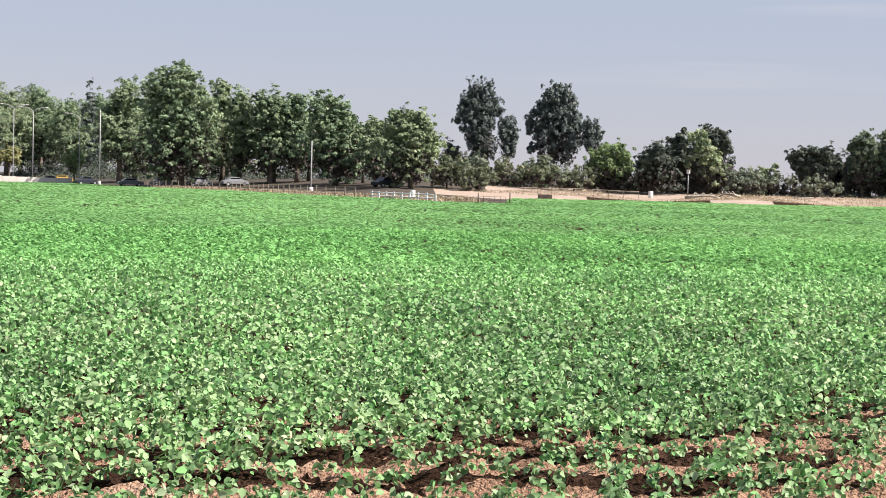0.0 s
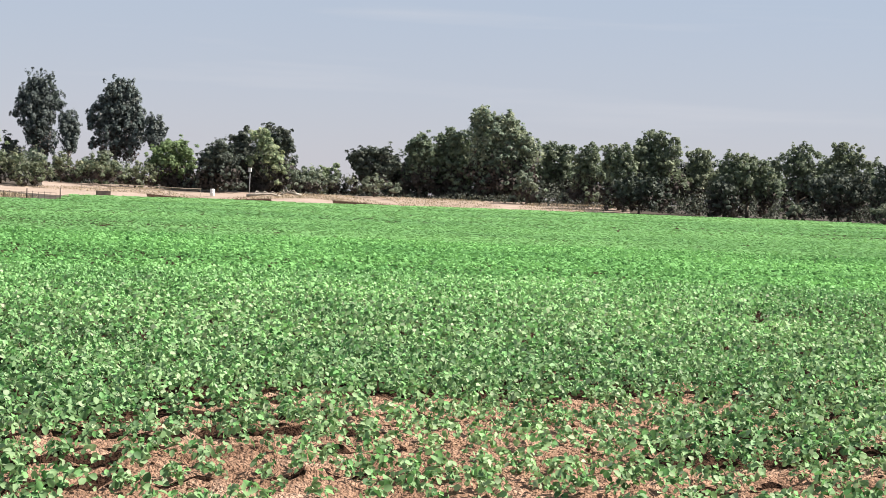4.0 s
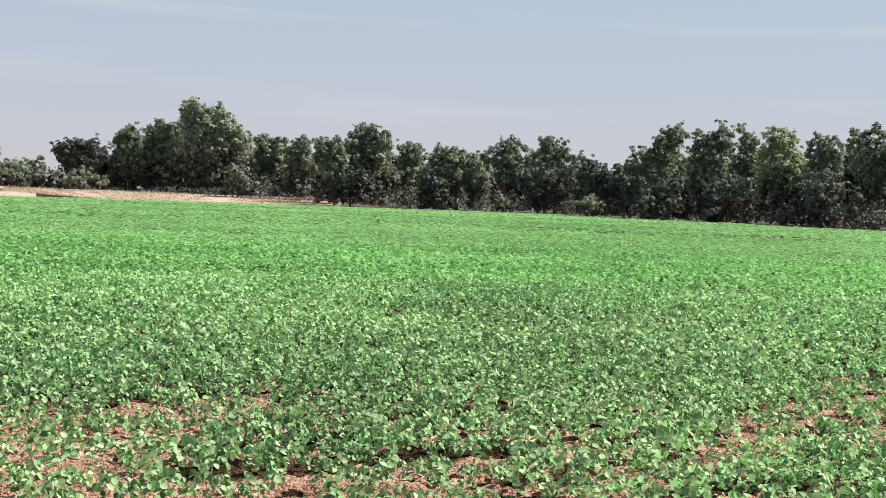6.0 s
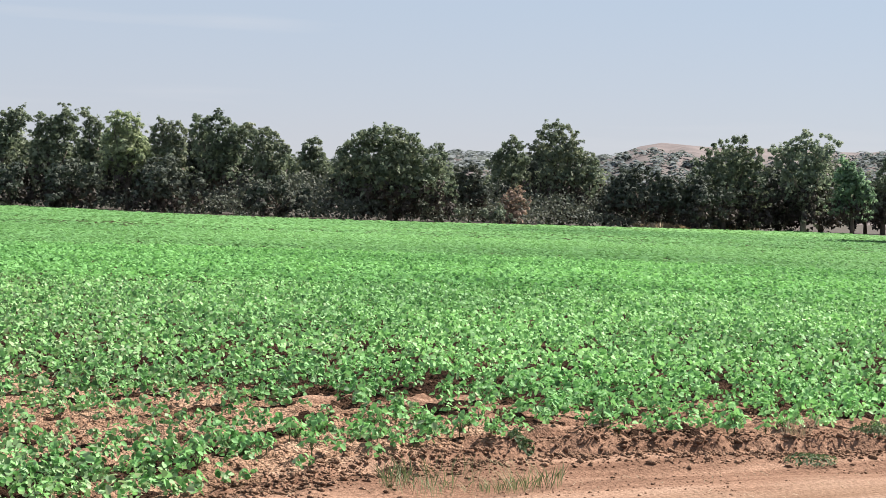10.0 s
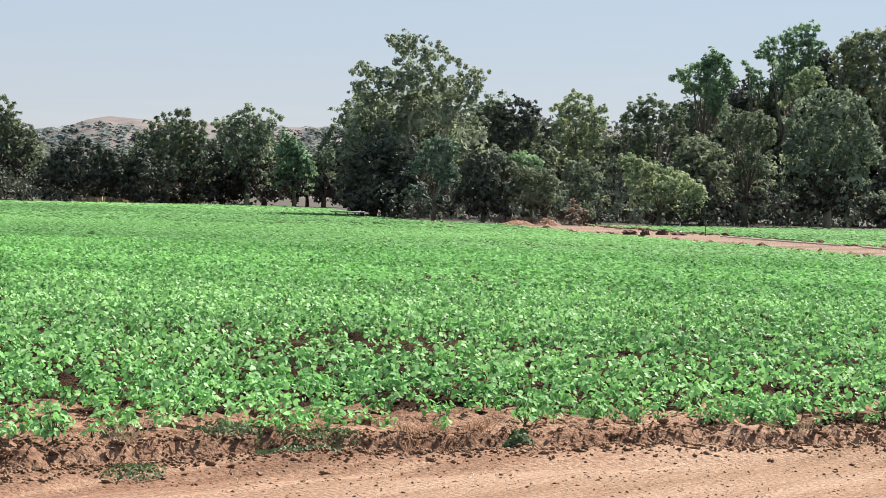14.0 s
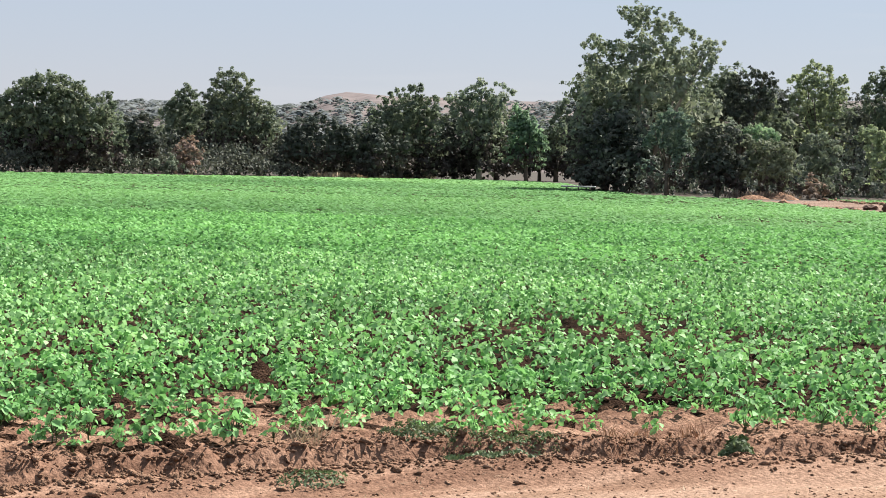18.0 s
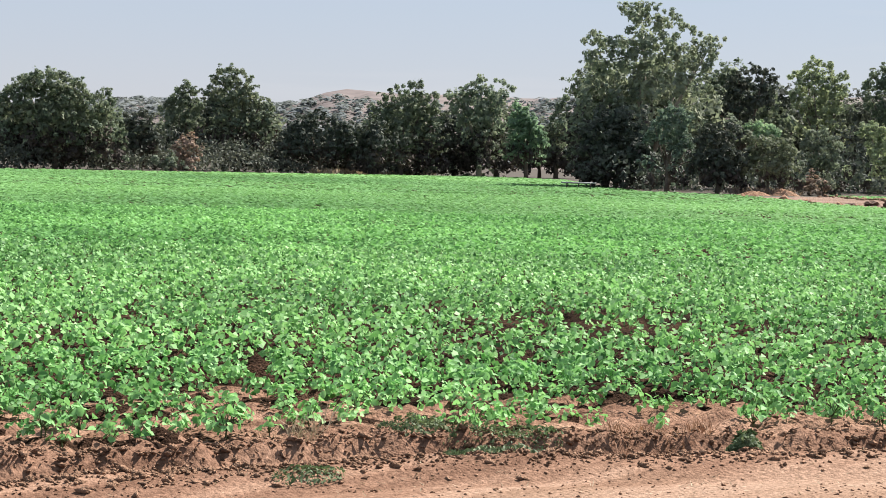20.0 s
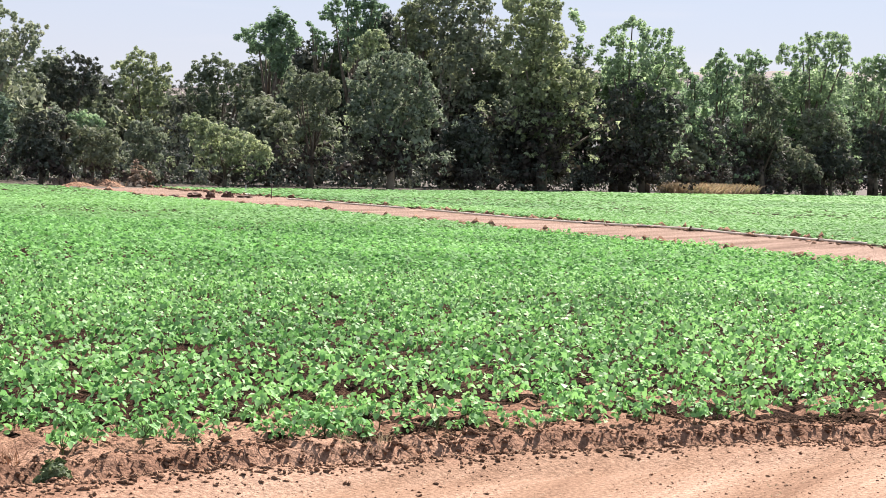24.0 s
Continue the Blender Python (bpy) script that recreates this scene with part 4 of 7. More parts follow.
plant_tree('oak', 47.0, 267.8, 12.8, 8.9, [(-2.8, 12.1, 0.6), (-1.0, 11.7, 0.8), (1.1, 11.4, 0.6), (-1.9, 10.4, 1.1), (0.4, 10.1, 1.1), (-3.6, 9.4, 0.9), (-0.9, 8.3, 1.5), (1.8, 8.9, 0.9), (3.7, 9.2, 0.7), (-2.2, 6.7, 1.3), (0.6, 6.3, 1.5)])
plant_tree('dark', 41.8, 246.0, 7.7, 9.9, [(-3.8, 5.7, 1.0), (-1.3, 6.2, 1.2), (1.2, 6.1, 1.2), (3.7, 6.7, 1.0), (-2.5, 3.7, 1.5), (0.9, 3.5, 1.7), (3.8, 4.1, 1.3), (-1.1, 1.8, 1.0), (2.2, 1.7, 1.2)])
plant_tree('dark', 47.4, 234.5, 8.6, 6.7, [(-1.9, 7.9, 0.7), (-0.5, 7.5, 0.8), (1.0, 6.9, 0.7), (-2.2, 5.9, 1.3), (0.2, 5.3, 1.3), (2.2, 5.6, 0.9), (-0.9, 3.1, 1.4), (1.9, 3.2, 1.3)])
plant_tree('grey', 35.1, 242.9, 2.9, 3.3)
plant_tree('grey', 45.4, 228.1, 3.3, 4.5)
plant_tree('dark', 50.9, 232.1, 7.8, 5.4, [(-1.3, 7.2, 0.6), (-0.5, 6.4, 0.7), (-1.6, 4.4, 1.1), (0.4, 4.9, 1.1), (-0.3, 2.4, 1.3), (1.6, 2.9, 1.1)])
plant_tree('dark', 25.3, 246.0, 6.7, 5.8)
plant_tree('oak', 51.2, 214.1, 12.6, 8.7, [(2.6, 12.0, 0.7), (1.5, 11.2, 0.7), (0.6, 11.6, 0.5), (0.1, 9.9, 0.9), (2.3, 10.0, 1.0), (3.7, 11.1, 0.6), (-0.9, 8.4, 1.0), (1.3, 8.1, 1.2), (-3.1, 9.0, 0.4), (-2.7, 7.6, 0.7), (-3.7, 6.4, 0.7), (-1.5, 6.2, 1.2), (1.0, 5.9, 1.5), (0.0, 3.3, 1.5), (-2.2, 3.6, 1.2)])
plant_tree('oak', 57.0, 208.4, 12.7, 6.7, [(-1.9, 11.1, 0.6), (-0.4, 10.6, 0.7), (1.3, 11.9, 0.8), (0.5, 10.9, 0.7), (2.4, 11.1, 0.6), (-2.1, 9.1, 1.0), (-0.0, 9.0, 1.1), (2.1, 9.1, 1.1), (-2.4, 6.6, 1.1), (0.1, 6.4, 1.4), (-1.2, 3.4, 1.4), (1.6, 3.9, 1.4)])
plant_tree('oak', 62.2, 210.0, 12.6, 3.9, [(-1.0, 12.0, 0.7), (-0.1, 11.1, 0.7), (1.0, 10.4, 0.7), (-0.7, 9.6, 1.0), (0.7, 8.4, 1.0), (-1.0, 7.3, 1.2), (0.5, 5.5, 1.2)])
plant_tree('light', 63.6, 198.8, 12.2, 7.0, [(-1.5, 11.6, 0.7), (-0.3, 11.5, 0.6), (-2.5, 10.8, 0.5), (0.9, 10.8, 0.6), (1.4, 10.2, 0.3), (-1.4, 9.6, 1.1), (0.3, 9.2, 1.0), (-2.7, 8.4, 0.9), (1.7, 7.9, 1.0), (-0.6, 7.1, 1.4), (2.7, 6.9, 0.7), (-2.3, 6.0, 1.0), (0.8, 5.3, 1.0), (-1.2, 3.7, 0.8), (-0.1, 2.3, 0.7)])
plant_tree('oak', 66.7, 193.4, 11.2, 5.2, [(-1.7, 9.8, 0.6), (-0.9, 10.7, 0.5), (-0.0, 9.9, 0.6), (1.1, 10.6, 0.5), (1.9, 9.7, 0.6), (-1.9, 8.5, 0.7), (0.0, 8.3, 1.0), (1.7, 7.9, 0.9), (-0.9, 6.5, 1.1), (1.4, 6.2, 1.1), (-0.1, 4.2, 1.3)])
plant_tree('oak', 71.4, 188.0, 12.0, 8.1, [(-3.1, 11.1, 0.6), (-1.9, 10.8, 0.6), (-0.6, 11.4, 0.7), (0.6, 10.9, 0.7), (-3.3, 9.3, 0.8), (-1.4, 9.2, 1.0), (0.3, 9.0, 0.9), (-2.6, 7.2, 1.0), (-0.4, 6.9, 1.2), (1.8, 9.0, 0.9), (2.3, 10.0, 0.7), (3.3, 9.3, 0.7), (1.5, 6.7, 1.2), (-1.5, 4.6, 1.2), (1.0, 4.4, 1.3)])
plant_tree('oak', 74.2, 180.0, 10.6, 5.8, [(-2.3, 10.1, 0.6), (-1.4, 9.4, 0.6), (-0.1, 9.5, 0.6), (0.9, 9.2, 0.5), (-1.6, 7.8, 0.9), (0.3, 7.8, 0.9), (1.6, 8.1, 0.5), (2.3, 7.5, 0.5), (-0.9, 5.9, 1.2), (1.6, 6.0, 0.9), (0.1, 4.0, 1.2)])
plant_tree('dark', 48.1, 200.9, 6.7, 9.4)
plant_tree('dark', 54.6, 191.0, 6.3, 7.7)
plant_tree('dark', 61.2, 176.5, 6.7, 8.7)
plant_tree('grey', 44.1, 220.1, 3.1, 4.1)
plant_tree('oak', 79.7, 188.3, 7.3, 3.7, [(-0.1, 6.6, 0.7), (1.0, 5.6, 0.9), (0.7, 3.6, 1.1), (-1.0, 2.5, 0.9)])
plant_tree('oak', 81.1, 183.1, 9.5, 4.3, [(-0.4, 8.9, 0.5), (0.6, 8.8, 0.5), (-1.1, 8.1, 0.5), (-0.0, 7.3, 0.8), (-1.3, 6.9, 0.7), (1.0, 7.3, 0.6), (-0.6, 5.3, 1.1), (1.3, 5.3, 0.9), (0.4, 3.3, 1.1)])
plant_tree('oak', 81.9, 163.6, 10.3, 12.3, [(-3.3, 9.1, 0.7), (-2.1, 9.4, 0.7), (-0.6, 9.7, 0.7), (0.6, 9.5, 0.6), (1.6, 9.1, 0.6), (2.6, 8.7, 0.6), (-4.6, 8.1, 0.7), (-5.5, 7.2, 0.6), (-2.7, 7.8, 1.1), (-0.2, 7.9, 1.2), (1.9, 7.6, 1.0), (3.5, 7.5, 0.6), (4.6, 7.7, 0.5), (-5.0, 5.7, 1.1), (-2.6, 5.5, 1.3), (0.1, 5.6, 1.3), (2.5, 5.7, 1.1), (4.7, 6.0, 0.8), (5.5, 6.4, 0.5), (-4.9, 3.3, 1.1), (-2.5, 2.8, 1.2), (0.5, 3.2, 1.2), (3.2, 3.6, 1.2), (5.3, 3.9, 0.8), (1.8, 1.7, 0.8), (4.8, 2.0, 0.8)])
plant_tree('oak', 90.5, 168.1, 8.8, 2.3, [(-0.4, 8.3, 0.5), (-0.0, 7.2, 0.6), (-0.4, 5.6, 0.8), (0.4, 4.1, 0.8)])
plant_tree('dark', 95.2, 170.2, 6.9, 4.7, [(-1.7, 6.1, 0.5), (0.0, 6.3, 0.6), (1.0, 5.9, 0.5), (-1.2, 4.8, 0.8), (0.7, 4.6, 0.9), (1.7, 3.6, 0.8), (-0.8, 2.9, 1.0), (1.1, 2.3, 0.9)])
plant_tree('oak', 111.6, 191.0, 11.3, 6.1, [(0.8, 10.8, 0.6), (-0.3, 10.0, 0.7), (1.6, 9.8, 0.7), (-1.3, 8.7, 0.7), (0.2, 8.4, 1.0), (-2.4, 7.6, 0.6), (2.4, 8.1, 0.8), (-0.9, 6.5, 1.0), (1.3, 6.2, 1.0), (-0.4, 4.0, 1.2)])
plant_tree('oak', 115.5, 183.4, 13.2, 9.4, [(-2.5, 12.3, 0.6), (-1.0, 12.6, 0.6), (0.4, 12.4, 0.5), (1.2, 11.4, 0.6), (-3.1, 11.2, 0.6), (-1.3, 10.9, 1.0), (0.8, 10.1, 0.8), (1.9, 9.4, 0.7), (-4.1, 9.6, 0.6), (-2.3, 9.0, 1.1), (0.2, 8.3, 1.3), (2.7, 8.2, 0.8), (3.7, 9.0, 0.4), (4.1, 7.9, 0.6), (-1.9, 6.3, 1.3), (1.0, 5.8, 1.3), (3.5, 6.1, 0.9), (-3.2, 4.1, 1.1), (-0.3, 3.1, 1.3), (2.5, 3.2, 1.1)])
plant_tree('dead', 97.6, 164.0, 5.3, 3.8)
plant_tree('grey', 93.5, 160.7, 2.4, 4.5)
plant_tree('dark', 120.7, 172.7, 7.7, 10.5, [(-2.5, 6.8, 0.6), (-1.2, 7.0, 0.6), (0.2, 6.9, 0.6), (1.6, 6.2, 0.6), (3.0, 5.9, 0.6), (-3.5, 5.4, 0.8), (-1.5, 5.2, 1.1), (1.0, 4.8, 1.1), (3.4, 4.6, 1.0), (-4.1, 3.3, 1.1), (-1.7, 2.7, 1.2), (1.4, 2.4, 1.2), (4.1, 2.9, 1.1)])
plant_tree('oak', 136.1, 177.2, 12.1, 10.4, [(-0.7, 11.4, 0.5), (1.1, 11.6, 0.6), (2.5, 11.6, 0.5), (-2.1, 10.0, 0.7), (0.1, 9.9, 1.0), (2.2, 9.8, 1.0), (4.4, 10.4, 0.7), (-3.5, 8.5, 0.7), (-1.7, 8.2, 1.0), (1.2, 7.9, 1.3), (4.1, 8.4, 1.0), (-4.4, 6.6, 0.7), (-2.3, 6.0, 1.2), (0.6, 5.3, 1.5), (3.8, 5.5, 1.5), (-0.7, 2.7, 1.3), (2.9, 2.5, 1.3)])
plant_tree('syc', 146.7, 174.1, 13.4, 9.6, [(-4.1, 10.5, 0.7), (-2.5, 11.0, 0.7), (-2.0, 11.9, 0.4), (-1.2, 12.2, 0.5), (-0.2, 12.7, 0.7), (1.9, 12.8, 0.4), (3.0, 12.5, 0.5), (4.1, 11.7, 0.6), (0.9, 11.1, 0.9), (-1.2, 10.1, 1.0), (-3.3, 8.9, 1.0), (2.4, 10.2, 1.0), (0.3, 8.7, 1.3), (-1.8, 7.1, 1.2), (1.8, 7.3, 1.2), (-2.1, 4.9, 1.2), (0.4, 5.0, 1.3), (-0.6, 2.7, 1.2), (1.3, 2.1, 0.9)])
plant_tree('airy', 148.9, 167.1, 10.1, 6.0, [(-1.6, 9.4, 0.7), (-0.5, 8.3, 0.9), (-1.9, 7.2, 1.0), (0.6, 7.3, 0.9), (-0.8, 5.5, 1.2), (1.3, 5.9, 0.9), (2.1, 4.5, 0.7), (-2.1, 3.6, 1.2), (0.4, 3.0, 1.2)])
plant_tree('oak', 164.8, 179.1, 12.1, 4.1, [(1.1, 11.4, 0.7), (0.3, 9.8, 0.8), (-0.8, 8.4, 0.7), (0.8, 7.4, 1.0), (-1.2, 6.2, 1.0), (0.1, 4.6, 1.1), (-1.1, 2.6, 1.1), (1.0, 2.2, 1.0)])
plant_tree('dark', 68.4, 162.6, 5.0, 8.2)
plant_tree('dark', 126.4, 169.2, 7.4, 8.4)
plant_tree('syc', 107.3, 103.4, 15.6, 12.5, [(-2.6, 14.9, 0.5), (-1.2, 15.1, 0.5), (0.1, 14.8, 0.4), (1.4, 14.5, 0.4), (-1.4, 14.0, 0.7), (0.3, 13.6, 0.7), (2.2, 13.7, 0.5), (-5.0, 12.9, 0.4), (-5.8, 12.2, 0.4), (-4.3, 12.1, 0.7), (-2.6, 12.2, 0.7), (-0.9, 11.9, 0.9), (1.3, 11.9, 0.9), (3.2, 13.2, 0.4), (4.4, 12.6, 0.5), (5.8, 12.6, 0.3), (4.9, 11.4, 0.6), (-4.9, 10.3, 0.9), (-2.5, 10.2, 1.0), (-0.1, 10.0, 1.1), (2.3, 10.3, 0.8), (4.4, 10.1, 0.6), (-5.3, 8.2, 0.9), (-2.9, 7.8, 1.1), (-0.3, 7.7, 1.1), (2.3, 8.5, 0.9), (-5.4, 5.8, 0.9), (-2.8, 5.3, 1.1), (-0.5, 5.3, 1.1), (-5.4, 3.0, 1.0), (-3.0, 2.6, 1.2), (-0.6, 2.5, 1.1), (3.3, 11.5, 0.7)])
plant_tree('dark', 102.2, 102.2, 7.5, 7.7)
plant_tree('bluegreen', 98.1, 92.4, 6.8, 3.9, [(0.1, 6.3, 0.4), (-0.5, 5.9, 0.4), (0.8, 6.1, 0.4), (1.3, 5.4, 0.5), (-0.0, 5.0, 0.6), (-1.1, 5.1, 0.4), (-1.5, 4.3, 0.4), (0.9, 4.2, 0.6), (-0.4, 3.9, 0.5), (1.5, 3.6, 0.4), (0.7, 2.9, 0.5), (0.5, 1.6, 0.5)])
plant_tree('dark', 120.4, 105.5, 11.2, 6.8, [(-0.2, 10.3, 0.5), (-0.9, 9.5, 0.5), (1.1, 10.7, 0.5), (2.1, 10.6, 0.5), (2.9, 9.9, 0.5), (0.4, 9.2, 0.7), (1.9, 9.2, 0.7), (-1.6, 8.7, 0.5), (-0.6, 7.9, 0.7), (1.2, 7.7, 0.8), (2.7, 8.0, 0.6), (-1.1, 6.9, 0.5), (0.5, 6.6, 0.6), (-2.9, 7.8, 0.5), (-2.1, 6.8, 0.6), (0.0, 4.6, 0.8), (2.1, 4.6, 0.8)])
plant_tree('dark', 99.9, 89.0, 5.5, 4.4, [(0.6, 5.1, 0.4), (-0.5, 4.9, 0.4), (-1.3, 4.6, 0.4), (1.2, 4.7, 0.4), (-1.1, 3.8, 0.6), (0.4, 3.7, 0.7), (-1.5, 2.5, 0.7), (0.2, 2.3, 0.9), (1.5, 2.6, 0.7), (-0.8, 1.0, 0.7), (1.1, 1.2, 0.7)])
plant_tree('oak', 103.2, 87.0, 4.6, 4.6, [(-1.7, 4.1, 0.5), (-0.4, 3.9, 0.6), (0.9, 3.8, 0.5), (1.8, 3.2, 0.4), (-1.0, 2.8, 0.6), (0.5, 2.7, 0.6), (-1.8, 2.0, 0.6), (-0.1, 1.6, 0.7), (1.4, 2.3, 0.5), (1.0, 1.1, 0.4)])
plant_tree('green', 105.1, 89.4, 5.7, 3.0, [(-1.1, 5.0, 0.4), (-0.2, 5.3, 0.4), (0.7, 5.1, 0.4), (-0.6, 4.4, 0.5), (0.5, 4.3, 0.5), (1.1, 4.6, 0.4)])
plant_tree('light', 136.7, 110.3, 13.3, 6.1, [(-0.5, 13.0, 0.3), (0.1, 12.4, 0.5), (-1.0, 11.9, 0.5), (1.2, 12.1, 0.5), (-1.8, 11.3, 0.5), (-2.7, 11.1, 0.3), (-0.1, 11.0, 0.7), (1.6, 10.8, 0.6), (2.7, 11.1, 0.5), (-1.2, 9.9, 0.7), (0.8, 9.5, 0.9), (-2.3, 9.4, 0.5), (2.5, 9.4, 0.7), (-0.3, 7.9, 0.9), (1.7, 7.7, 0.8), (-2.0, 8.2, 0.6), (0.0, 5.7, 0.9), (1.8, 5.1, 0.8)])
plant_tree('grey', 110.5, 88.1, 5.3, 3.7, [(-0.9, 4.6, 0.5), (0.2, 4.9, 0.5), (-1.3, 3.8, 0.5), (0.0, 3.6, 0.6), (1.3, 3.9, 0.5), (-0.6, 2.4, 0.6), (0.9, 2.4, 0.6)])
plant_tree('oak', 136.4, 100.3, 12.3, 7.3, [(-1.4, 11.5, 0.5), (-0.6, 11.8, 0.5), (-2.5, 11.0, 0.5), (0.4, 11.4, 0.5), (1.8, 11.3, 0.4), (2.6, 10.8, 0.4), (-3.0, 9.9, 0.7), (-1.1, 10.0, 0.8), (0.8, 10.0, 0.8), (2.4, 9.6, 0.6), (-2.7, 8.1, 0.7), (-0.5, 8.2, 0.9), (1.6, 8.1, 0.8), (3.0, 7.7, 0.6), (-1.5, 6.8, 0.7), (2.2, 6.6, 0.7), (-2.0, 4.6, 0.9), (0.2, 4.4, 1.0), (2.6, 4.4, 0.9)])
plant_tree('airy', 160.4, 111.8, 19.0, 7.8, [(0.8, 18.5, 0.6), (1.8, 18.2, 0.6), (-0.1, 17.7, 0.6), (-1.3, 17.2, 0.6), (-2.5, 16.5, 0.6), (-3.4, 15.8, 0.4), (-1.8, 15.6, 0.6), (0.3, 16.6, 0.9), (2.4, 17.0, 0.8), (3.4, 16.0, 0.5), (1.6, 15.0, 0.9), (-0.3, 14.8, 0.8), (-1.8, 14.6, 0.5), (2.5, 14.8, 0.7), (0.7, 13.3, 0.8), (2.0, 13.2, 0.7), (1.4, 11.9, 0.6)])
plant_tree('pale', 112.4, 81.8, 5.8, 7.3, [(-3.0, 5.2, 0.4), (-2.2, 5.4, 0.4), (-3.2, 4.7, 0.4), (-1.3, 4.9, 0.4), (-1.9, 4.4, 0.6), (-0.4, 4.6, 0.5), (0.5, 4.3, 0.5), (1.6, 4.1, 0.5), (2.5, 3.6, 0.4), (3.2, 3.1, 0.4), (-0.6, 3.5, 0.6), (1.0, 3.2, 0.7), (2.5, 2.8, 0.5), (-2.1, 3.4, 0.6), (-0.8, 2.3, 0.6), (1.2, 1.9, 0.6), (2.7, 1.5, 0.6), (3.2, 2.2, 0.4), (-2.1, 2.0, 0.6)])
plant_tree('oak', 134.8, 93.5, 9.6, 6.5)
plant_tree('oak', 145.5, 97.0, 12.4, 7.0)
plant_tree('oak', 127.6, 108.9, 10.2, 6.0)
plant_tree('airy', 174.0, 113.7, 19.2, 3.9, [(-1.6, 18.8, 0.4), (-0.8, 18.0, 0.5), (0.2, 17.8, 0.4), (-0.7, 16.6, 0.5), (0.6, 16.3, 0.5), (1.6, 16.7, 0.4), (-0.3, 15.3, 0.4), (0.4, 14.0, 0.5)])
plant_tree('light', 159.3, 98.4, 17.0, 5.2, [(0.2, 16.2, 0.6), (1.4, 16.4, 0.5), (-0.9, 15.5, 0.5), (0.5, 14.9, 0.8), (2.0, 15.1, 0.5), (-1.2, 14.0, 0.7), (-2.0, 12.7, 0.7), (0.6, 13.4, 0.8)])
plant_tree('light', 177.3, 103.0, 22.5, 5.8, [(-0.7, 21.3, 0.5), (0.2, 21.1, 0.5), (-1.6, 20.4, 0.6), (1.5, 22.0, 0.5), (-2.2, 19.5, 0.5), (-0.3, 19.5, 0.8), (1.5, 19.9, 0.8), (-1.9, 17.8, 0.7), (0.0, 17.6, 0.9), (2.2, 18.3, 0.8), (-0.8, 15.9, 0.8), (1.4, 16.0, 0.9)])
plant_tree('dark', 175.7, 87.4, 9.4, 8.9)
plant_tree('dark', 233.0, 87.2, 12.3, 9.8)
plant_tree('dark', 256.8, 87.1, 11.3, 9.8)
plant_tree('green', 228.7, 87.2, 17.8, 4.7, [(-1.5, 17.1, 0.7), (-0.3, 16.0, 0.8), (-1.0, 14.0, 0.9), (1.0, 14.0, 0.9), (-0.5, 11.6, 1.0), (1.5, 11.3, 1.0), (0.0, 8.9, 1.0), (1.3, 7.0, 1.0), (-0.2, 4.9, 0.9), (1.0, 3.0, 0.8)])
plant_tree('syc', 147.2, 87.7, 13.6, 9.3, [(-1.7, 12.7, 0.5), (-0.1, 13.0, 0.6), (1.5, 12.8, 0.6), (2.8, 12.2, 0.6), (-3.0, 11.8, 0.6), (-1.1, 11.3, 0.9), (1.0, 11.2, 1.0), (3.1, 10.9, 0.7), (4.0, 9.6, 0.6), (-4.0, 10.1, 0.7), (-2.1, 9.4, 1.1), (0.3, 8.9, 1.2), (2.7, 9.0, 1.0), (-3.6, 7.7, 1.0), (-1.2, 7.0, 1.2), (1.4, 6.8, 1.3), (3.8, 7.4, 0.8), (-3.0, 5.0, 1.1), (-0.3, 4.6, 1.3), (2.3, 4.4, 1.2), (-1.8, 2.4, 1.1), (1.3, 2.2, 1.2)])
plant_tree('light', 175.0, 84.8, 22.6, 12.4, [(-4.3, 20.8, 1.0), (-2.5, 21.5, 1.1), (-0.6, 20.9, 1.1), (1.0, 20.3, 0.9), (-3.3, 19.0, 1.1), (-1.1, 18.4, 1.2), (1.1, 18.2, 1.0), (-4.2, 16.7, 1.1), (-1.7, 15.9, 1.2), (0.8, 15.7, 1.1), (2.1, 16.6, 0.7), (-5.3, 14.2, 1.0), (-3.1, 13.3, 1.4), (-0.3, 13.1, 1.4), (2.2, 13.5, 1.0), (4.1, 13.0, 0.9), (5.3, 12.1, 0.7), (-0.2, 10.6, 1.2), (2.3, 10.7, 1.1), (4.8, 10.8, 0.9), (-2.7, 10.5, 1.2), (3.0, 8.5, 1.0), (0.5, 8.1, 1.2), (4.2, 8.0, 0.7), (-1.3, 6.8, 1.2), (3.4, 6.1, 0.9), (1.2, 5.4, 1.1), (-3.9, 7.4, 1.1), (-1.8, 3.4, 1.2), (1.9, 2.9, 1.1)])
plant_tree('green', 207.5, 88.7, 23.6, 15.8, [(0.4, 22.2, 0.7), (-0.6, 21.3, 0.7), (1.6, 21.5, 0.8), (-2.0, 20.7, 0.7), (3.4, 20.5, 0.7), (5.2, 20.4, 0.7), (-3.1, 19.2, 0.7), (-0.9, 18.9, 1.0), (2.0, 18.9, 1.2), (4.9, 18.7, 0.9), (6.7, 18.4, 0.7), (-3.7, 17.0, 0.9), (-1.1, 16.4, 1.2), (2.1, 16.1, 1.3), (5.4, 16.2, 1.1), (7.2, 16.6, 0.6), (-2.5, 14.1, 1.0), (0.0, 13.9, 1.0), (3.7, 13.6, 1.2), (6.5, 14.1, 0.9), (-7.2, 22.7, 0.9), (-6.0, 20.9, 0.8), (-6.3, 18.4, 0.9)])
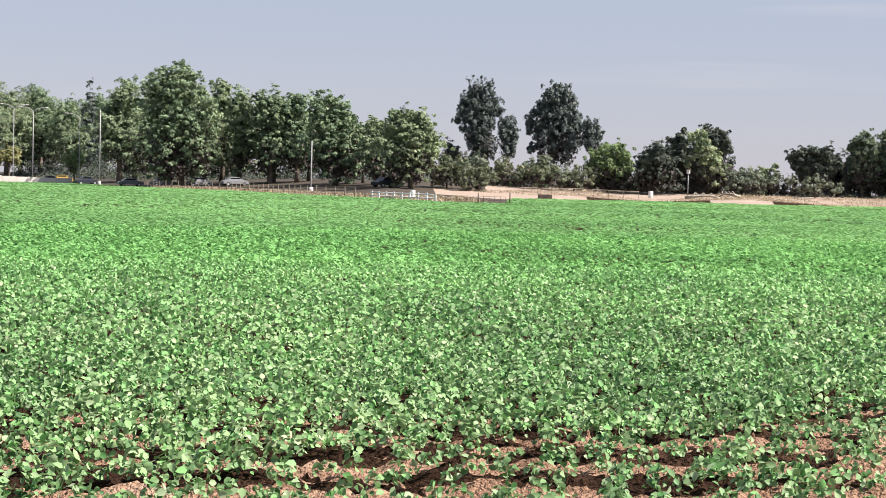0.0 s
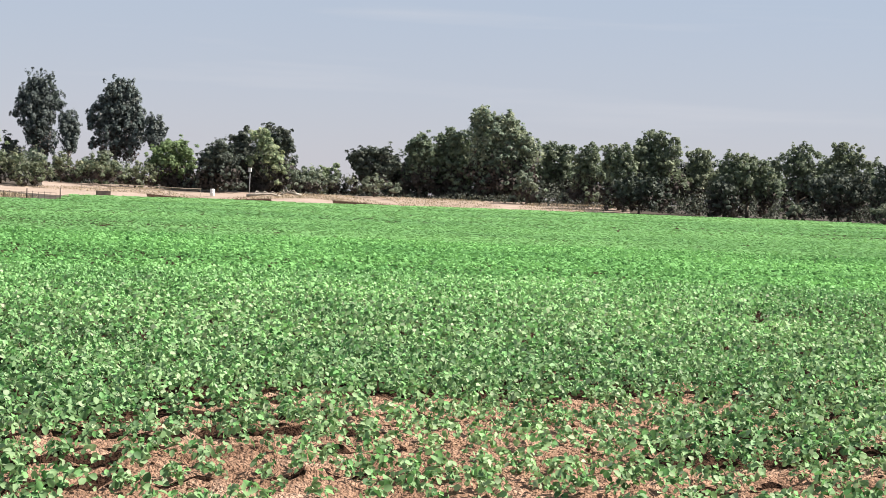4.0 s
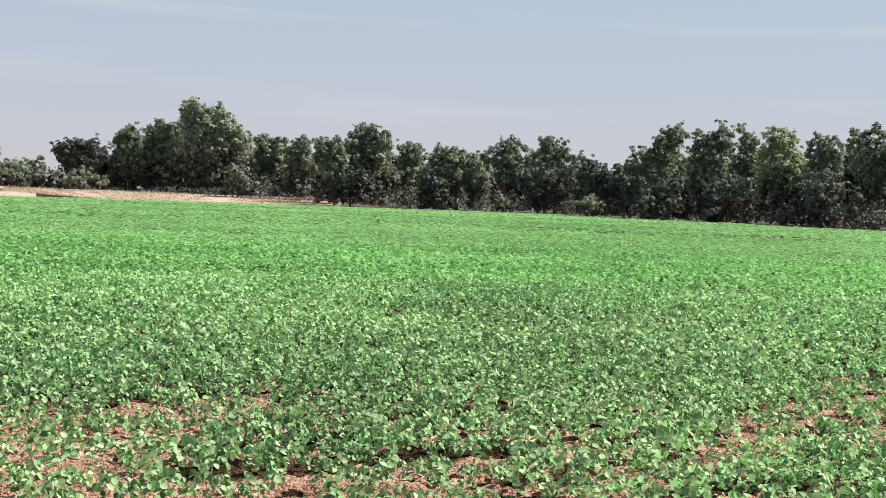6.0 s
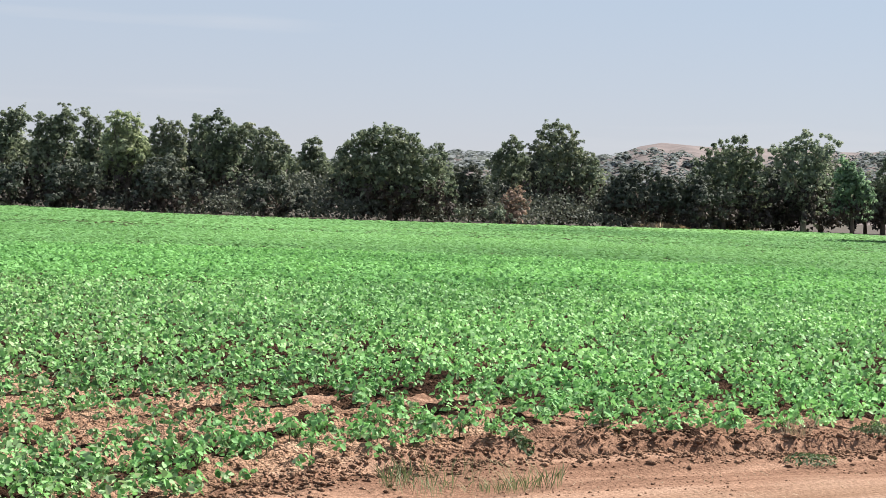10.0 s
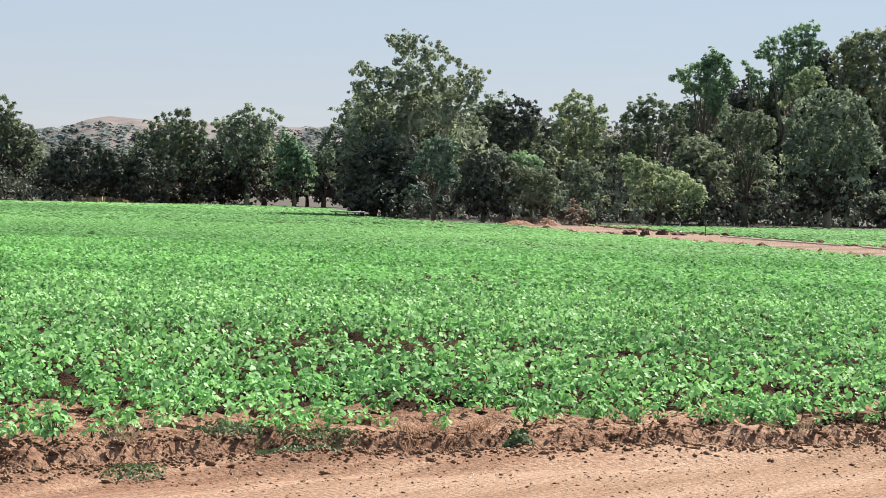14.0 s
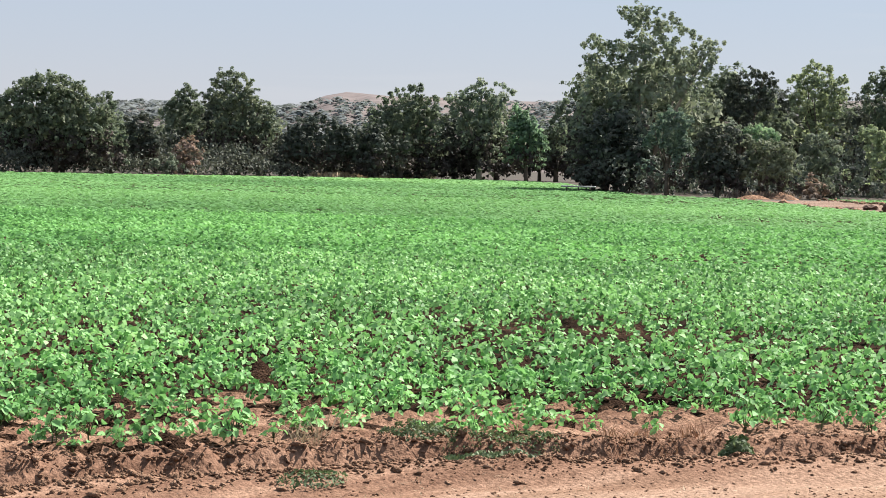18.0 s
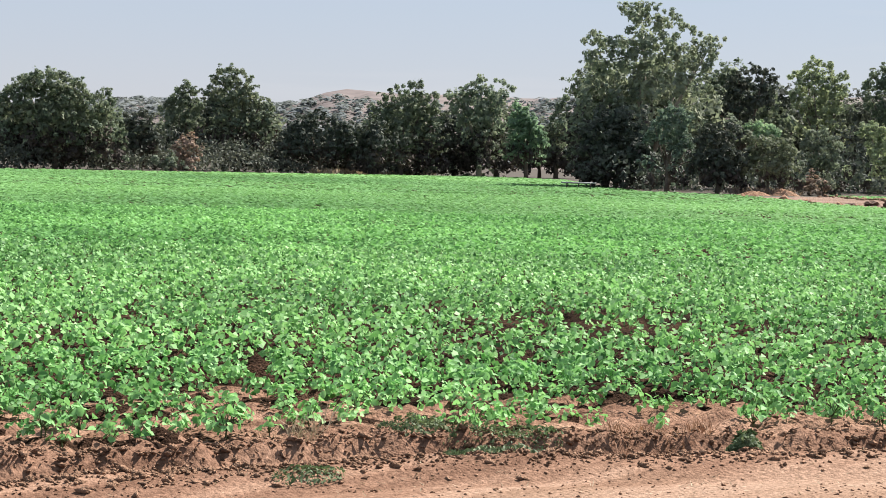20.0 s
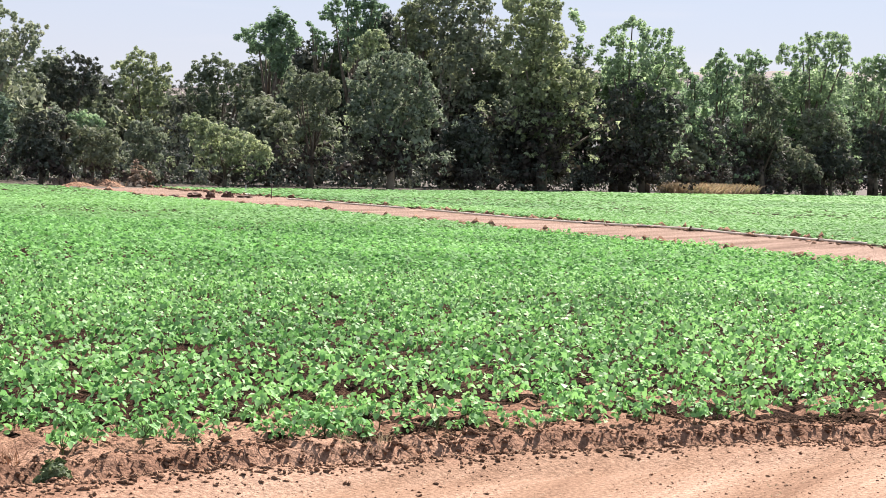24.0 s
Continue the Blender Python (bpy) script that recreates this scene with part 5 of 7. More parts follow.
plant_tree('dark', 202.6, 84.2, 14.3, 11.3, [(-3.6, 12.4, 0.8), (-1.6, 13.6, 0.8), (0.6, 12.6, 0.8), (3.1, 11.9, 0.8), (4.9, 10.9, 0.6), (-4.6, 10.3, 0.9), (-2.1, 10.4, 1.1), (0.7, 10.1, 1.3), (3.5, 9.8, 1.0), (-4.9, 7.8, 1.0), (-2.0, 7.5, 1.4), (1.1, 6.9, 1.4), (3.9, 7.4, 1.0), (-3.7, 4.7, 1.3), (-0.5, 4.1, 1.4), (2.6, 4.5, 1.1), (-1.8, 1.9, 1.1), (1.3, 2.0, 1.0)])
plant_tree('green', 243.9, 89.0, 21.1, 6.9, [(-0.3, 20.5, 0.7), (1.0, 19.5, 0.8), (-1.5, 19.2, 0.8), (-2.7, 18.1, 0.8), (0.2, 17.8, 1.2), (2.7, 18.3, 0.8), (-1.3, 15.7, 1.2), (1.6, 15.3, 1.2), (0.4, 12.8, 1.2), (2.2, 10.8, 1.0), (0.2, 8.6, 1.2), (2.3, 6.6, 1.1)])
plant_tree('oak', 253.6, 85.4, 18.4, 7.8, [(-2.2, 17.4, 0.8), (-0.5, 17.6, 0.8), (0.8, 16.6, 0.8), (-3.0, 15.8, 0.9), (-0.4, 15.0, 1.3), (2.0, 14.4, 0.9), (3.1, 12.6, 0.8), (-2.0, 12.8, 1.1), (1.0, 12.1, 1.2), (-1.0, 9.4, 1.2), (1.9, 9.1, 1.2), (-0.1, 6.4, 1.2), (-2.6, 6.8, 1.0), (-0.8, 3.4, 1.2)])
plant_tree('green', 285.0, 87.6, 27.7, 12.8, [(0.8, 26.5, 0.9), (-1.0, 26.3, 0.9), (3.1, 26.9, 0.9), (5.0, 26.6, 0.8), (-3.3, 24.7, 0.9), (-5.2, 25.0, 0.8), (-0.5, 24.2, 1.2), (3.2, 24.5, 1.3), (5.6, 24.8, 0.8), (-5.6, 22.8, 1.0), (-2.7, 21.9, 1.3), (1.5, 21.6, 1.6), (5.2, 22.6, 1.0), (-3.5, 19.0, 1.3), (0.2, 18.2, 1.5), (4.4, 18.8, 1.3), (-2.0, 15.7, 1.3), (2.7, 14.9, 1.4)])
plant_tree('green', 321.2, 86.2, 26.6, 10.2, [(-2.4, 25.3, 1.0), (-0.3, 25.7, 1.0), (-3.9, 24.0, 1.0), (-1.3, 23.0, 1.5), (1.7, 25.0, 1.3), (-3.2, 20.3, 1.4), (0.9, 20.9, 1.7), (3.9, 23.2, 1.5), (-2.0, 17.1, 1.4), (1.6, 16.7, 1.7), (-1.9, 13.4, 1.3)])
plant_tree('dark', 273.2, 80.3, 9.9, 8.0, [(1.4, 8.9, 0.9), (-1.2, 7.8, 1.2), (-2.9, 6.5, 1.1), (1.1, 5.7, 1.4), (-1.9, 4.3, 1.4), (2.9, 5.4, 1.1), (1.7, 3.0, 1.3)])
plant_tree('grey', 263.2, 81.9, 7.9, 6.5, [(-2.5, 7.1, 0.8), (-0.7, 6.8, 0.9), (1.1, 5.5, 0.9), (-1.9, 4.9, 1.2), (0.7, 3.7, 1.1), (2.5, 3.3, 0.8), (-1.4, 2.5, 1.1)])
plant_tree('dark', 309.0, 82.2, 13.5, 9.5, [(-3.5, 11.4, 0.9), (-1.1, 12.5, 1.0), (1.0, 11.6, 1.2), (-2.4, 8.9, 1.4), (0.6, 8.5, 1.6), (3.5, 10.1, 1.6), (-2.7, 5.3, 1.4), (0.7, 4.9, 1.6)])
plant_tree('grey', 228.2, 86.9, 8.9, 4.9)
plant_tree('oak', 133.2, 87.8, 10.6, 5.6, [(-0.2, 10.0, 0.5), (1.1, 10.2, 0.5), (-1.4, 9.6, 0.5), (-0.6, 8.8, 0.6), (1.1, 8.9, 0.7), (-2.3, 8.4, 0.5), (2.3, 9.3, 0.5), (-1.1, 7.7, 0.6), (0.7, 7.3, 0.7), (2.2, 7.8, 0.6), (-0.0, 5.9, 0.6), (-1.0, 4.7, 0.6), (1.5, 5.2, 0.7), (-2.0, 6.4, 0.5), (-0.4, 2.6, 0.7), (1.6, 2.5, 0.7)])
plant_tree('dark', 161.0, 87.3, 8.7, 7.1)
plant_tree('dead', 106.4, 85.6, 1.7, 3.4)
plant_tree('grey', 108.6, 86.2, 1.9, 2.6)
plant_tree('airy', 170.5, 107.3, 22.9, 8.1, [(1.3, 22.4, 0.6), (2.9, 22.3, 0.6), (-0.2, 21.5, 0.6), (0.5, 20.4, 0.8), (2.3, 20.6, 0.8), (3.6, 20.5, 0.4), (-1.8, 20.9, 0.6), (-3.0, 20.2, 0.5), (-3.6, 19.1, 0.4), (-2.0, 19.0, 0.7), (-0.1, 18.8, 0.8), (2.1, 18.9, 0.9), (-1.0, 17.3, 0.7), (0.9, 17.2, 0.8), (2.8, 17.3, 0.8), (-0.0, 15.6, 0.8), (2.2, 15.6, 0.8)])
plant_tree('syc', 179.6, 99.8, 23.8, 11.8, [(-5.0, 20.5, 0.9), (-3.3, 21.6, 0.9), (-1.4, 22.0, 1.1), (0.6, 21.4, 0.9), (2.3, 22.8, 1.1), (4.3, 22.2, 1.1), (-4.2, 18.6, 1.1), (-1.9, 19.3, 1.2), (0.4, 19.1, 1.2), (2.7, 19.8, 1.2), (5.0, 19.6, 0.9), (-4.8, 16.2, 1.1), (-2.2, 16.7, 1.2), (0.5, 16.4, 1.3), (3.1, 16.8, 1.2), (-0.8, 14.1, 1.3), (1.9, 13.8, 1.2), (4.5, 15.6, 0.9), (-0.0, 11.1, 1.3), (2.6, 10.9, 1.2), (4.1, 7.9, 1.2), (0.8, 7.8, 1.3)])
plant_tree('green', 261.6, 90.3, 23.1, 5.5, [(-0.7, 22.3, 0.7), (0.6, 21.9, 0.7), (-2.0, 21.1, 0.7), (-0.2, 20.0, 1.1), (2.0, 20.7, 0.8), (1.2, 18.1, 1.1), (-1.4, 17.6, 1.1)])
plant_tree('oak', 274.8, 82.1, 14.8, 9.2, [(-2.8, 13.4, 0.8), (-0.6, 13.9, 0.8), (1.2, 13.1, 0.8), (-3.6, 11.5, 1.1), (-0.9, 11.2, 1.4), (2.2, 11.3, 1.1), (3.6, 9.5, 0.8), (-2.6, 8.8, 1.3), (1.0, 8.5, 1.4), (-0.7, 5.2, 1.3)])
# trees that close the gaps, a few steps behind
plant_tree('plane', -230.8, 356.7, 21.1, 10.0)
plant_tree('plane', -225.5, 360.9, 21.1, 10.0)
plant_tree('plane', -223.3, 370.0, 22.7, 10.0)
plant_tree('plane', -215.9, 370.9, 24.0, 10.0)
plant_tree('plane', -170.7, 305.9, 20.2, 10.0)
plant_tree('plane', -137.6, 258.7, 19.6, 10.0)
plant_tree('plane', -139.2, 275.1, 18.1, 10.0)
plant_tree('plane', -133.3, 277.1, 16.3, 10.0)
plant_tree('plane', -121.2, 266.1, 16.3, 10.0)
plant_tree('plane', -115.1, 267.6, 16.0, 10.0)
plant_tree('plane', -100.8, 249.8, 12.9, 8.8)
plant_tree('plane', -91.0, 239.9, 12.0, 6.6)
plant_tree('plane', -82.3, 228.4, 11.5, 8.7)
plant_tree('dark', -51.3, 271.5, 11.2, 9.3)
plant_tree('dark', -45.2, 270.2, 11.4, 7.8)
plant_tree('dark', -26.4, 274.5, 9.0, 6.9)
plant_tree('oak', -22.0, 273.5, 11.6, 8.4)
plant_tree('oak', -16.9, 274.4, 11.9, 7.6)
plant_tree('oak', -12.3, 276.1, 15.5, 8.5)
plant_tree('oak', -7.0, 275.9, 15.0, 8.5)
plant_tree('oak', -1.9, 286.1, 10.8, 10.0)
plant_tree('oak', 4.3, 289.8, 10.5, 10.0)
plant_tree('oak', 10.0, 268.0, 10.2, 7.4)
plant_tree('oak', 14.5, 267.1, 12.6, 6.8)
plant_tree('dark', 19.1, 274.3, 11.3, 7.4)
plant_tree('dark', 23.7, 273.8, 10.5, 8.3)
plant_tree('oak', 28.5, 269.8, 9.8, 9.1)
plant_tree('oak', 35.6, 281.9, 9.9, 10.0)
plant_tree('oak', 41.3, 277.8, 11.0, 6.6)
plant_tree('oak', 45.5, 276.7, 11.6, 7.0)
plant_tree('oak', 49.1, 271.7, 11.2, 9.4)
plant_tree('oak', 55.6, 274.9, 7.9, 8.1)
plant_tree('oak', 53.6, 240.6, 9.3, 8.4)
plant_tree('oak', 54.7, 222.2, 11.2, 8.7)
plant_tree('oak', 59.1, 217.6, 10.7, 8.1)
plant_tree('oak', 64.0, 216.5, 11.3, 8.2)
plant_tree('oak', 65.1, 202.6, 11.1, 6.7)
plant_tree('oak', 68.7, 200.3, 10.2, 7.6)
plant_tree('dark', 73.2, 199.1, 11.2, 6.7)
plant_tree('dark', 75.8, 194.2, 10.5, 7.9)
plant_tree('oak', 81.4, 195.1, 9.2, 7.4)
plant_tree('oak', 85.2, 192.3, 8.7, 7.6)
plant_tree('oak', 88.6, 188.4, 8.5, 8.7)
plant_tree('oak', 84.9, 168.3, 9.1, 7.2)
plant_tree('oak', 94.1, 176.4, 8.1, 6.8)
plant_tree('oak', 110.6, 198.0, 6.9, 7.8)
plant_tree('oak', 116.2, 197.9, 10.3, 8.5)
plant_tree('dark', 118.4, 191.5, 12.2, 6.9)
plant_tree('oak', 121.1, 187.7, 9.1, 9.0)
plant_tree('dark', 121.4, 178.1, 6.6, 8.9)
plant_tree('dark', 127.6, 177.2, 7.0, 7.5)
plant_tree('oak', 137.1, 182.3, 9.6, 7.3)
plant_tree('oak', 141.4, 180.4, 11.0, 7.7)
plant_tree('dark', 149.5, 182.9, 10.5, 9.3)
plant_tree('oak', 153.9, 179.1, 12.7, 9.4)
plant_tree('oak', 168.8, 187.1, 9.8, 9.0)
plant_tree('dark', 172.0, 182.4, 11.1, 7.5)
plant_tree('oak', 108.2, 109.7, 11.9, 7.4)
plant_tree('oak', 113.5, 108.5, 13.5, 8.6)
plant_tree('oak', 125.8, 112.4, 13.3, 8.2)
plant_tree('dark', 137.5, 115.7, 11.3, 7.4)
plant_tree('oak', 142.9, 114.2, 11.7, 9.3)
plant_tree('dark', 141.2, 105.7, 11.0, 9.1)
plant_tree('oak', 165.4, 115.8, 17.2, 7.1)
plant_tree('dark', 178.3, 119.3, 18.8, 8.9)
plant_tree('oak', 177.6, 112.3, 21.1, 6.5)
plant_tree('dark', 181.8, 110.1, 22.2, 7.3)
plant_tree('oak', 182.6, 105.3, 20.7, 7.9)
plant_tree('dark', 187.2, 102.3, 21.3, 6.9)
plant_tree('oak', 186.4, 97.0, 21.0, 9.1)
plant_tree('oak', 178.8, 87.1, 20.1, 7.4)
plant_tree('oak', 210.4, 96.5, 20.1, 7.6)
plant_tree('green', 211.5, 91.8, 19.8, 6.9)
plant_tree('green', 214.9, 88.6, 19.8, 7.6)
plant_tree('green', 246.1, 95.6, 17.7, 7.6)
plant_tree('green', 266.3, 98.0, 21.1, 7.6)
plant_tree('green', 268.9, 93.8, 21.3, 10.0)
plant_tree('green', 289.5, 94.0, 23.3, 10.0)
plant_tree('green', 291.6, 88.1, 25.4, 10.0)
plant_tree('green', 326.1, 91.3, 24.7, 10.0)
plant_tree('green', 327.9, 85.3, 23.5, 10.0)


def undergrowth(name, line, depth, height, density, mat, label, seed, size=0.24):
    """Low growth along a line of the plan."""
    rng = np.random.default_rng(seed)
    P = []
    for (x0, y0), (x1, y1) in zip(line, line[1:]):
        ln = math.hypot(x1 - x0, y1 - y0)
        n = int(ln * depth * density)
        u, s = rng.random(n), rng.random(n) * depth
        nx, ny = (y1 - y0) / ln, -(x1 - x0) / ln
        P.append(np.stack([x0 + (x1 - x0) * u + nx * s, y0 + (y1 - y0) * u + ny * s, s], 1))
    P = np.concatenate(P)
    top = height * (0.35 + 0.9 * fbm(P[:, 0], P[:, 1], 0.22, 3, seed)) * np.clip(0.35 + P[:, 2] / depth, 0, 1)
    z = top * rng.random(len(P)) ** 0.6
    place = np.stack([P[:, 0], P[:, 1], np.maximum(z, 0.06)], 1)
    normal = turned(rng.normal(size=place.shape) + np.array([0, 0, 0.5]))
    v, f = leaf_tris(place, normal, size * rng.uniform(0.7, 1.4, len(place)), rng)
    return tagged(new(name, quads(name, v, f, mat)), label, "undergrowth", kind="stuff")


# dark growth added to fill the shaded gaps below the crowns
BEHIND = [(-63, 262), (-20, 262), (8, 256), (34, 252), (52, 232), (58, 205), (63, 185), (66, 172), (76, 160), (92, 164), (120, 172), (140, 178), (158, 190)]
undergrowth("woodland_undergrowth", [(-232, 350), (-180, 318), (-135, 290), (-100, 268), (-74, 252)][::-1], 18, 6.0, 16.0, GREENS["dark"], "added dark hedge for the shaded gaps behind the plane trees", 70)
undergrowth("woodland_undergrowth", BEHIND[::-1], 16, 5.5, 13.0, GREENS["dark"], "added dark undergrowth for the shaded gaps between the oaks", 71)
undergrowth("woodland_undergrowth", [(335, 92), (255, 90), (203, 90), (150, 88), (128, 87)], 18, 7.0, 11.0, GREENS["dark"], "added dark undergrowth for the shaded gaps behind the second field", 72)
undergrowth("woodland_undergrowth", [(128, 87), (108, 92), (97, 94)], 10, 4.0, 14.0, GREENS["dark"], "added dark undergrowth for the shaded gaps at the track's end", 73)


# ---- the crop ----
def crop_places(r0, r1, density, rng, keep):
    lo, hi = radians(-68), radians(88)
    if r1 < 60:  # sown at even steps, each plant a little off its place
        step = 1 / math.sqrt(density)
        k = np.arange(-r1, r1, step)
        x, y = (v.ravel() for v in np.meshgrid(k, k))
        x, y = 4 + x + rng.normal(size=len(x)) * 0.26 * step, 2 + y + rng.normal(size=len(y)) * 0.26 * step
        r, a = np.hypot(x - 4, y - 2), np.arctan2(x - 4, y - 2)
        ok = (r >= r0) & (r < r1) & (a > lo) & (a < hi)
        x, y = x[ok], y[ok]
    else:
        n = int(0.5 * (hi - lo) * (r1 * r1 - r0 * r0) * density)
        r, a = np.sqrt(r0 * r0 + (r1 * r1 - r0 * r0) * rng.random(n)), lo + (hi - lo) * rng.random(n)
        x, y = 4 + r * np.sin(a), 2 + r * np.cos(a)
    ok = (np.arctan2(x, y) > radians(-36)) & (np.arctan2(x - 8.2, y - 4.65) < radians(79))
    x, y = x[ok], y[ok]
    ok = inside(x, y, FIELD) | inside(x, y, SECOND_FIELD)
    x, y = x[ok], y[ok]
    ok = rng.random(len(x)) < keep(x, y)
    return x[ok], y[ok]


def plant_leaves(x, y, rng, leaves, size, height, spread, flat=0.0):
    """Broad leaves held up round each stem, the lower ones hanging; flat: how far the canopy closes to an even top."""
    n = len(x)
    vigour = (0.8 + (0.78 * rng.random(n) - 0.38) * (1 - 0.75 * flat)) * (0.7 + 0.3 * stand(x, y) if size < 0.1 else 1.0)
    X, Y, V = (np.repeat(v, leaves) for v in (x, y, vigour))
    m = len(X)
    a, s = rng.random(m) * 6.283, np.sqrt(rng.random(m))
    S = spread * (0.4 + 0.6 * V)
    px, py = X + S * s * np.cos(a), Y + S * s * np.sin(a)
    z = ground_z(px, py) if size < 0.085 else 0.0
    low = np.where(rng.random(m) < 0.4, rng.uniform(0.2, 1.0, m), 1.0)
    pz = z + height * V * (1 - 0.5 * s * s) * rng.uniform(0.72, 1.0, m) * low + 0.02
    out = np.stack([np.cos(a) * s, np.sin(a) * s, np.zeros(m)], 1)
    normal = turned(out * (0.9 - 0.6 * flat) + np.array([0, 0, 0.62 + 1.2 * flat]) + rng.normal(size=(m, 3)) * (0.46 - 0.3 * flat))
    return np.stack([px, py, pz], 1), normal, size * rng.uniform(0.6, 1.25, m) * (0.6 + 0.4 * V)


def wide_leaves(place, normal, size, rng):
    """Broad leaves of six corners, folded along the midrib."""
    n = len(place)
    along = turned(np.cross(normal, rng.normal(size=(n, 3))))
    side = np.cross(normal, along)
    s = size[:, None]
    up = normal * s
    c = [place - along * s * 0.62, place - along * s * 0.28 + side * s * 0.48 + up * 0.14, place + along * s * 0.26 + side * s * 0.40 + up * 0.10, place + along * s * 0.68 - up * 0.12,
         place + along * s * 0.26 - side * s * 0.40 + up * 0.10, place - along * s * 0.28 - side * s * 0.48 + up * 0.14]
    v = np.stack(c, 1).reshape(-1, 3)
    b = np.arange(n)[:, None] * 6
    f = np.concatenate([b + np.array([[0, 1, 2, 3]]), b + np.array([[0, 3, 4, 5]])])
    return v, f


rng = np.random.default_rng(21)
for r0, r1, density, leaves, size, height, spread, flat, shape_of, mat, label in (
        (5.5, 17, 48, 20, 0.040, 0.165, 0.085, 0.0, "wide", CROP, "young green bean plants in patchy rows on red soil"),
        (17, 32, 42, 12, 0.052, 0.19, 0.10, 0.0, "card", CROP, "green bean plants standing close on red soil"),
        (32, 55, 23, 8, 0.075, 0.20, 0.13, 0.35, "tri", MID_CROP, "close green bean plants across the field"),
        (55, 90, 13, 6, 0.12, 0.19, 0.19, 0.7, "tri", FAR_CROP, "dense green bean crop in mid field"),
        (90, 160, 3.6, 4, 0.22, 0.2, 0.3, 0.92, "tri", FAR_CROP, "even green bean crop well out in the field"),
        (160, 420, 1.7, 3, 0.41, 0.24, 0.5, 1.0, "tri", FAR_CROP, "distant even green bean crop up to the trees")):
    x, y = crop_places(r0, r1, density, rng, drills if r1 < 35 else stand if r1 < 60 else lambda x, y: np.clip((fbm(x, y, 0.09, 3, 88) - 0.22) / 0.1, 0.45, 1))
    leaf = plant_leaves(x, y, rng, leaves, size, height, spread, flat)
    v, f = wide_leaves(*leaf, rng) if shape_of == "wide" else leaf_cards(*leaf, rng, 1.25) if shape_of == "card" else leaf_tris(*leaf, rng, 1.25)
    kinds, slots = mat, None
    if mat is CROP:  # the stand is greener towards the east
        at = v[f[:, 0]]
        thirst = np.interp(at[:, 0] - 0.25 * at[:, 1], [2, 9], [0.85, 0.0]) * np.interp(away(at[:, 0], at[:, 1], NEAR_EDGE), [4, 12, 24], [1.0, 0.65, 0.0])
        owner = f[:, 0] // (6 if shape_of == "wide" else 4)
        kinds, slots = [CROP, DRY_CROP], np.random.default_rng(22).random(owner.max() + 1)[owner] < thirst
    tagged(new("bean_crop", quads("bean_crop", v, f, kinds, slots=slots)), label, "crop", kind="stuff")

# ---- hills ----
RIDGE = [(10, 0.6), (22, 1.2), (26, 1.75), (28.2, 1.88), (30, 1.76), (32.5, 1.8), (33.3, 2.02), (34.1, 2.36), (34.8, 2.52), (35.6, 2.46), (37, 2.38), (38.5, 2.4), (40.5, 2.36), (42.3, 2.38), (44, 2.3), (50, 2.35), (53.5, 2.8),
         (56.4, 3.65), (61, 3.55), (65.4, 3.65), (75, 3.8), (84, 3.4), (96, 1.0)]


def hill_z(az, r):
    az = np.degrees(az)
    top = 1600 * np.tan(np.radians(np.interp(az, [p[0] for p in RIDGE], [p[1] for p in RIDGE])))
    u = np.clip((r - 900) / 700, 0, 1)
    gully = 1 - 0.3 * np.abs(fbm(az * 0.9, r * 0.004, 1.0, 4, 19) - 0.5) * 2 * (1 - u) * u * 4
    back = np.clip(1 - (r - 1600) / 900, 0, 1)
    return top * u * u * (3 - 2 * u) * gully * np.where(r > 1600, back, 1) + np.where(r < 950, -3, 0)


az, r = np.meshgrid(np.radians(np.linspace(10, 96, 240)), np.linspace(880, 2500, 60))
z = hill_z(az, r)
i, j = np.arange(59)[:, None] * 240, np.arange(239)[None]
f = np.stack([i + j, i + j + 240, i + j + 241, i + j + 1], -1).reshape(-1, 4)
tagged(new("hills", quads("hills", np.stack([r * np.sin(az), r * np.cos(az), z], -1).reshape(-1, 3), f, HILL, smooth=True)), "dry brown grassy hills beyond the trees", "hills", kind="structure")
rng = np.random.default_rng(5)
n = 6500
az, r = np.radians(rng.uniform(22, 84, n)), rng.uniform(960, 1660, n)
deg = np.degrees(az)
wooded = fbm(deg * 0.8, r * 0.006, 1.0, 3, 77) + np.interp(deg, [33, 34.3, 44, 50], [0.25, 0, 0, 0.1]) + np.clip((np.interp(deg, [32.8, 33.7, 36, 39, 41, 45], [1640, 1415, 1385, 1385, 1450, 1410]) - r) / 150, -0.42, 0.5)
ok = wooded > 0.5
az, r = az[ok], r[ok]
n = len(az)
k = 14
c = np.repeat(np.stack([r * np.sin(az), r * np.cos(az), hill_z(az, r) + 3.0], 1), k, 0)
wd = np.repeat(rng.uniform(2.6, 5.5, n), k)
d = turned(rng.normal(size=(n * k, 3)))
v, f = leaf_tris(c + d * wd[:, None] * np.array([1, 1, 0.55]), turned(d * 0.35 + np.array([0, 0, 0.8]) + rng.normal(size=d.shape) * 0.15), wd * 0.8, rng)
tagged(new("hill_oaks", quads("hill_oaks", v, f, HAZY_HILL_OAK)), "scattered oaks on the far hillside, tinted pale for haze", "oak woods", kind="stuff")


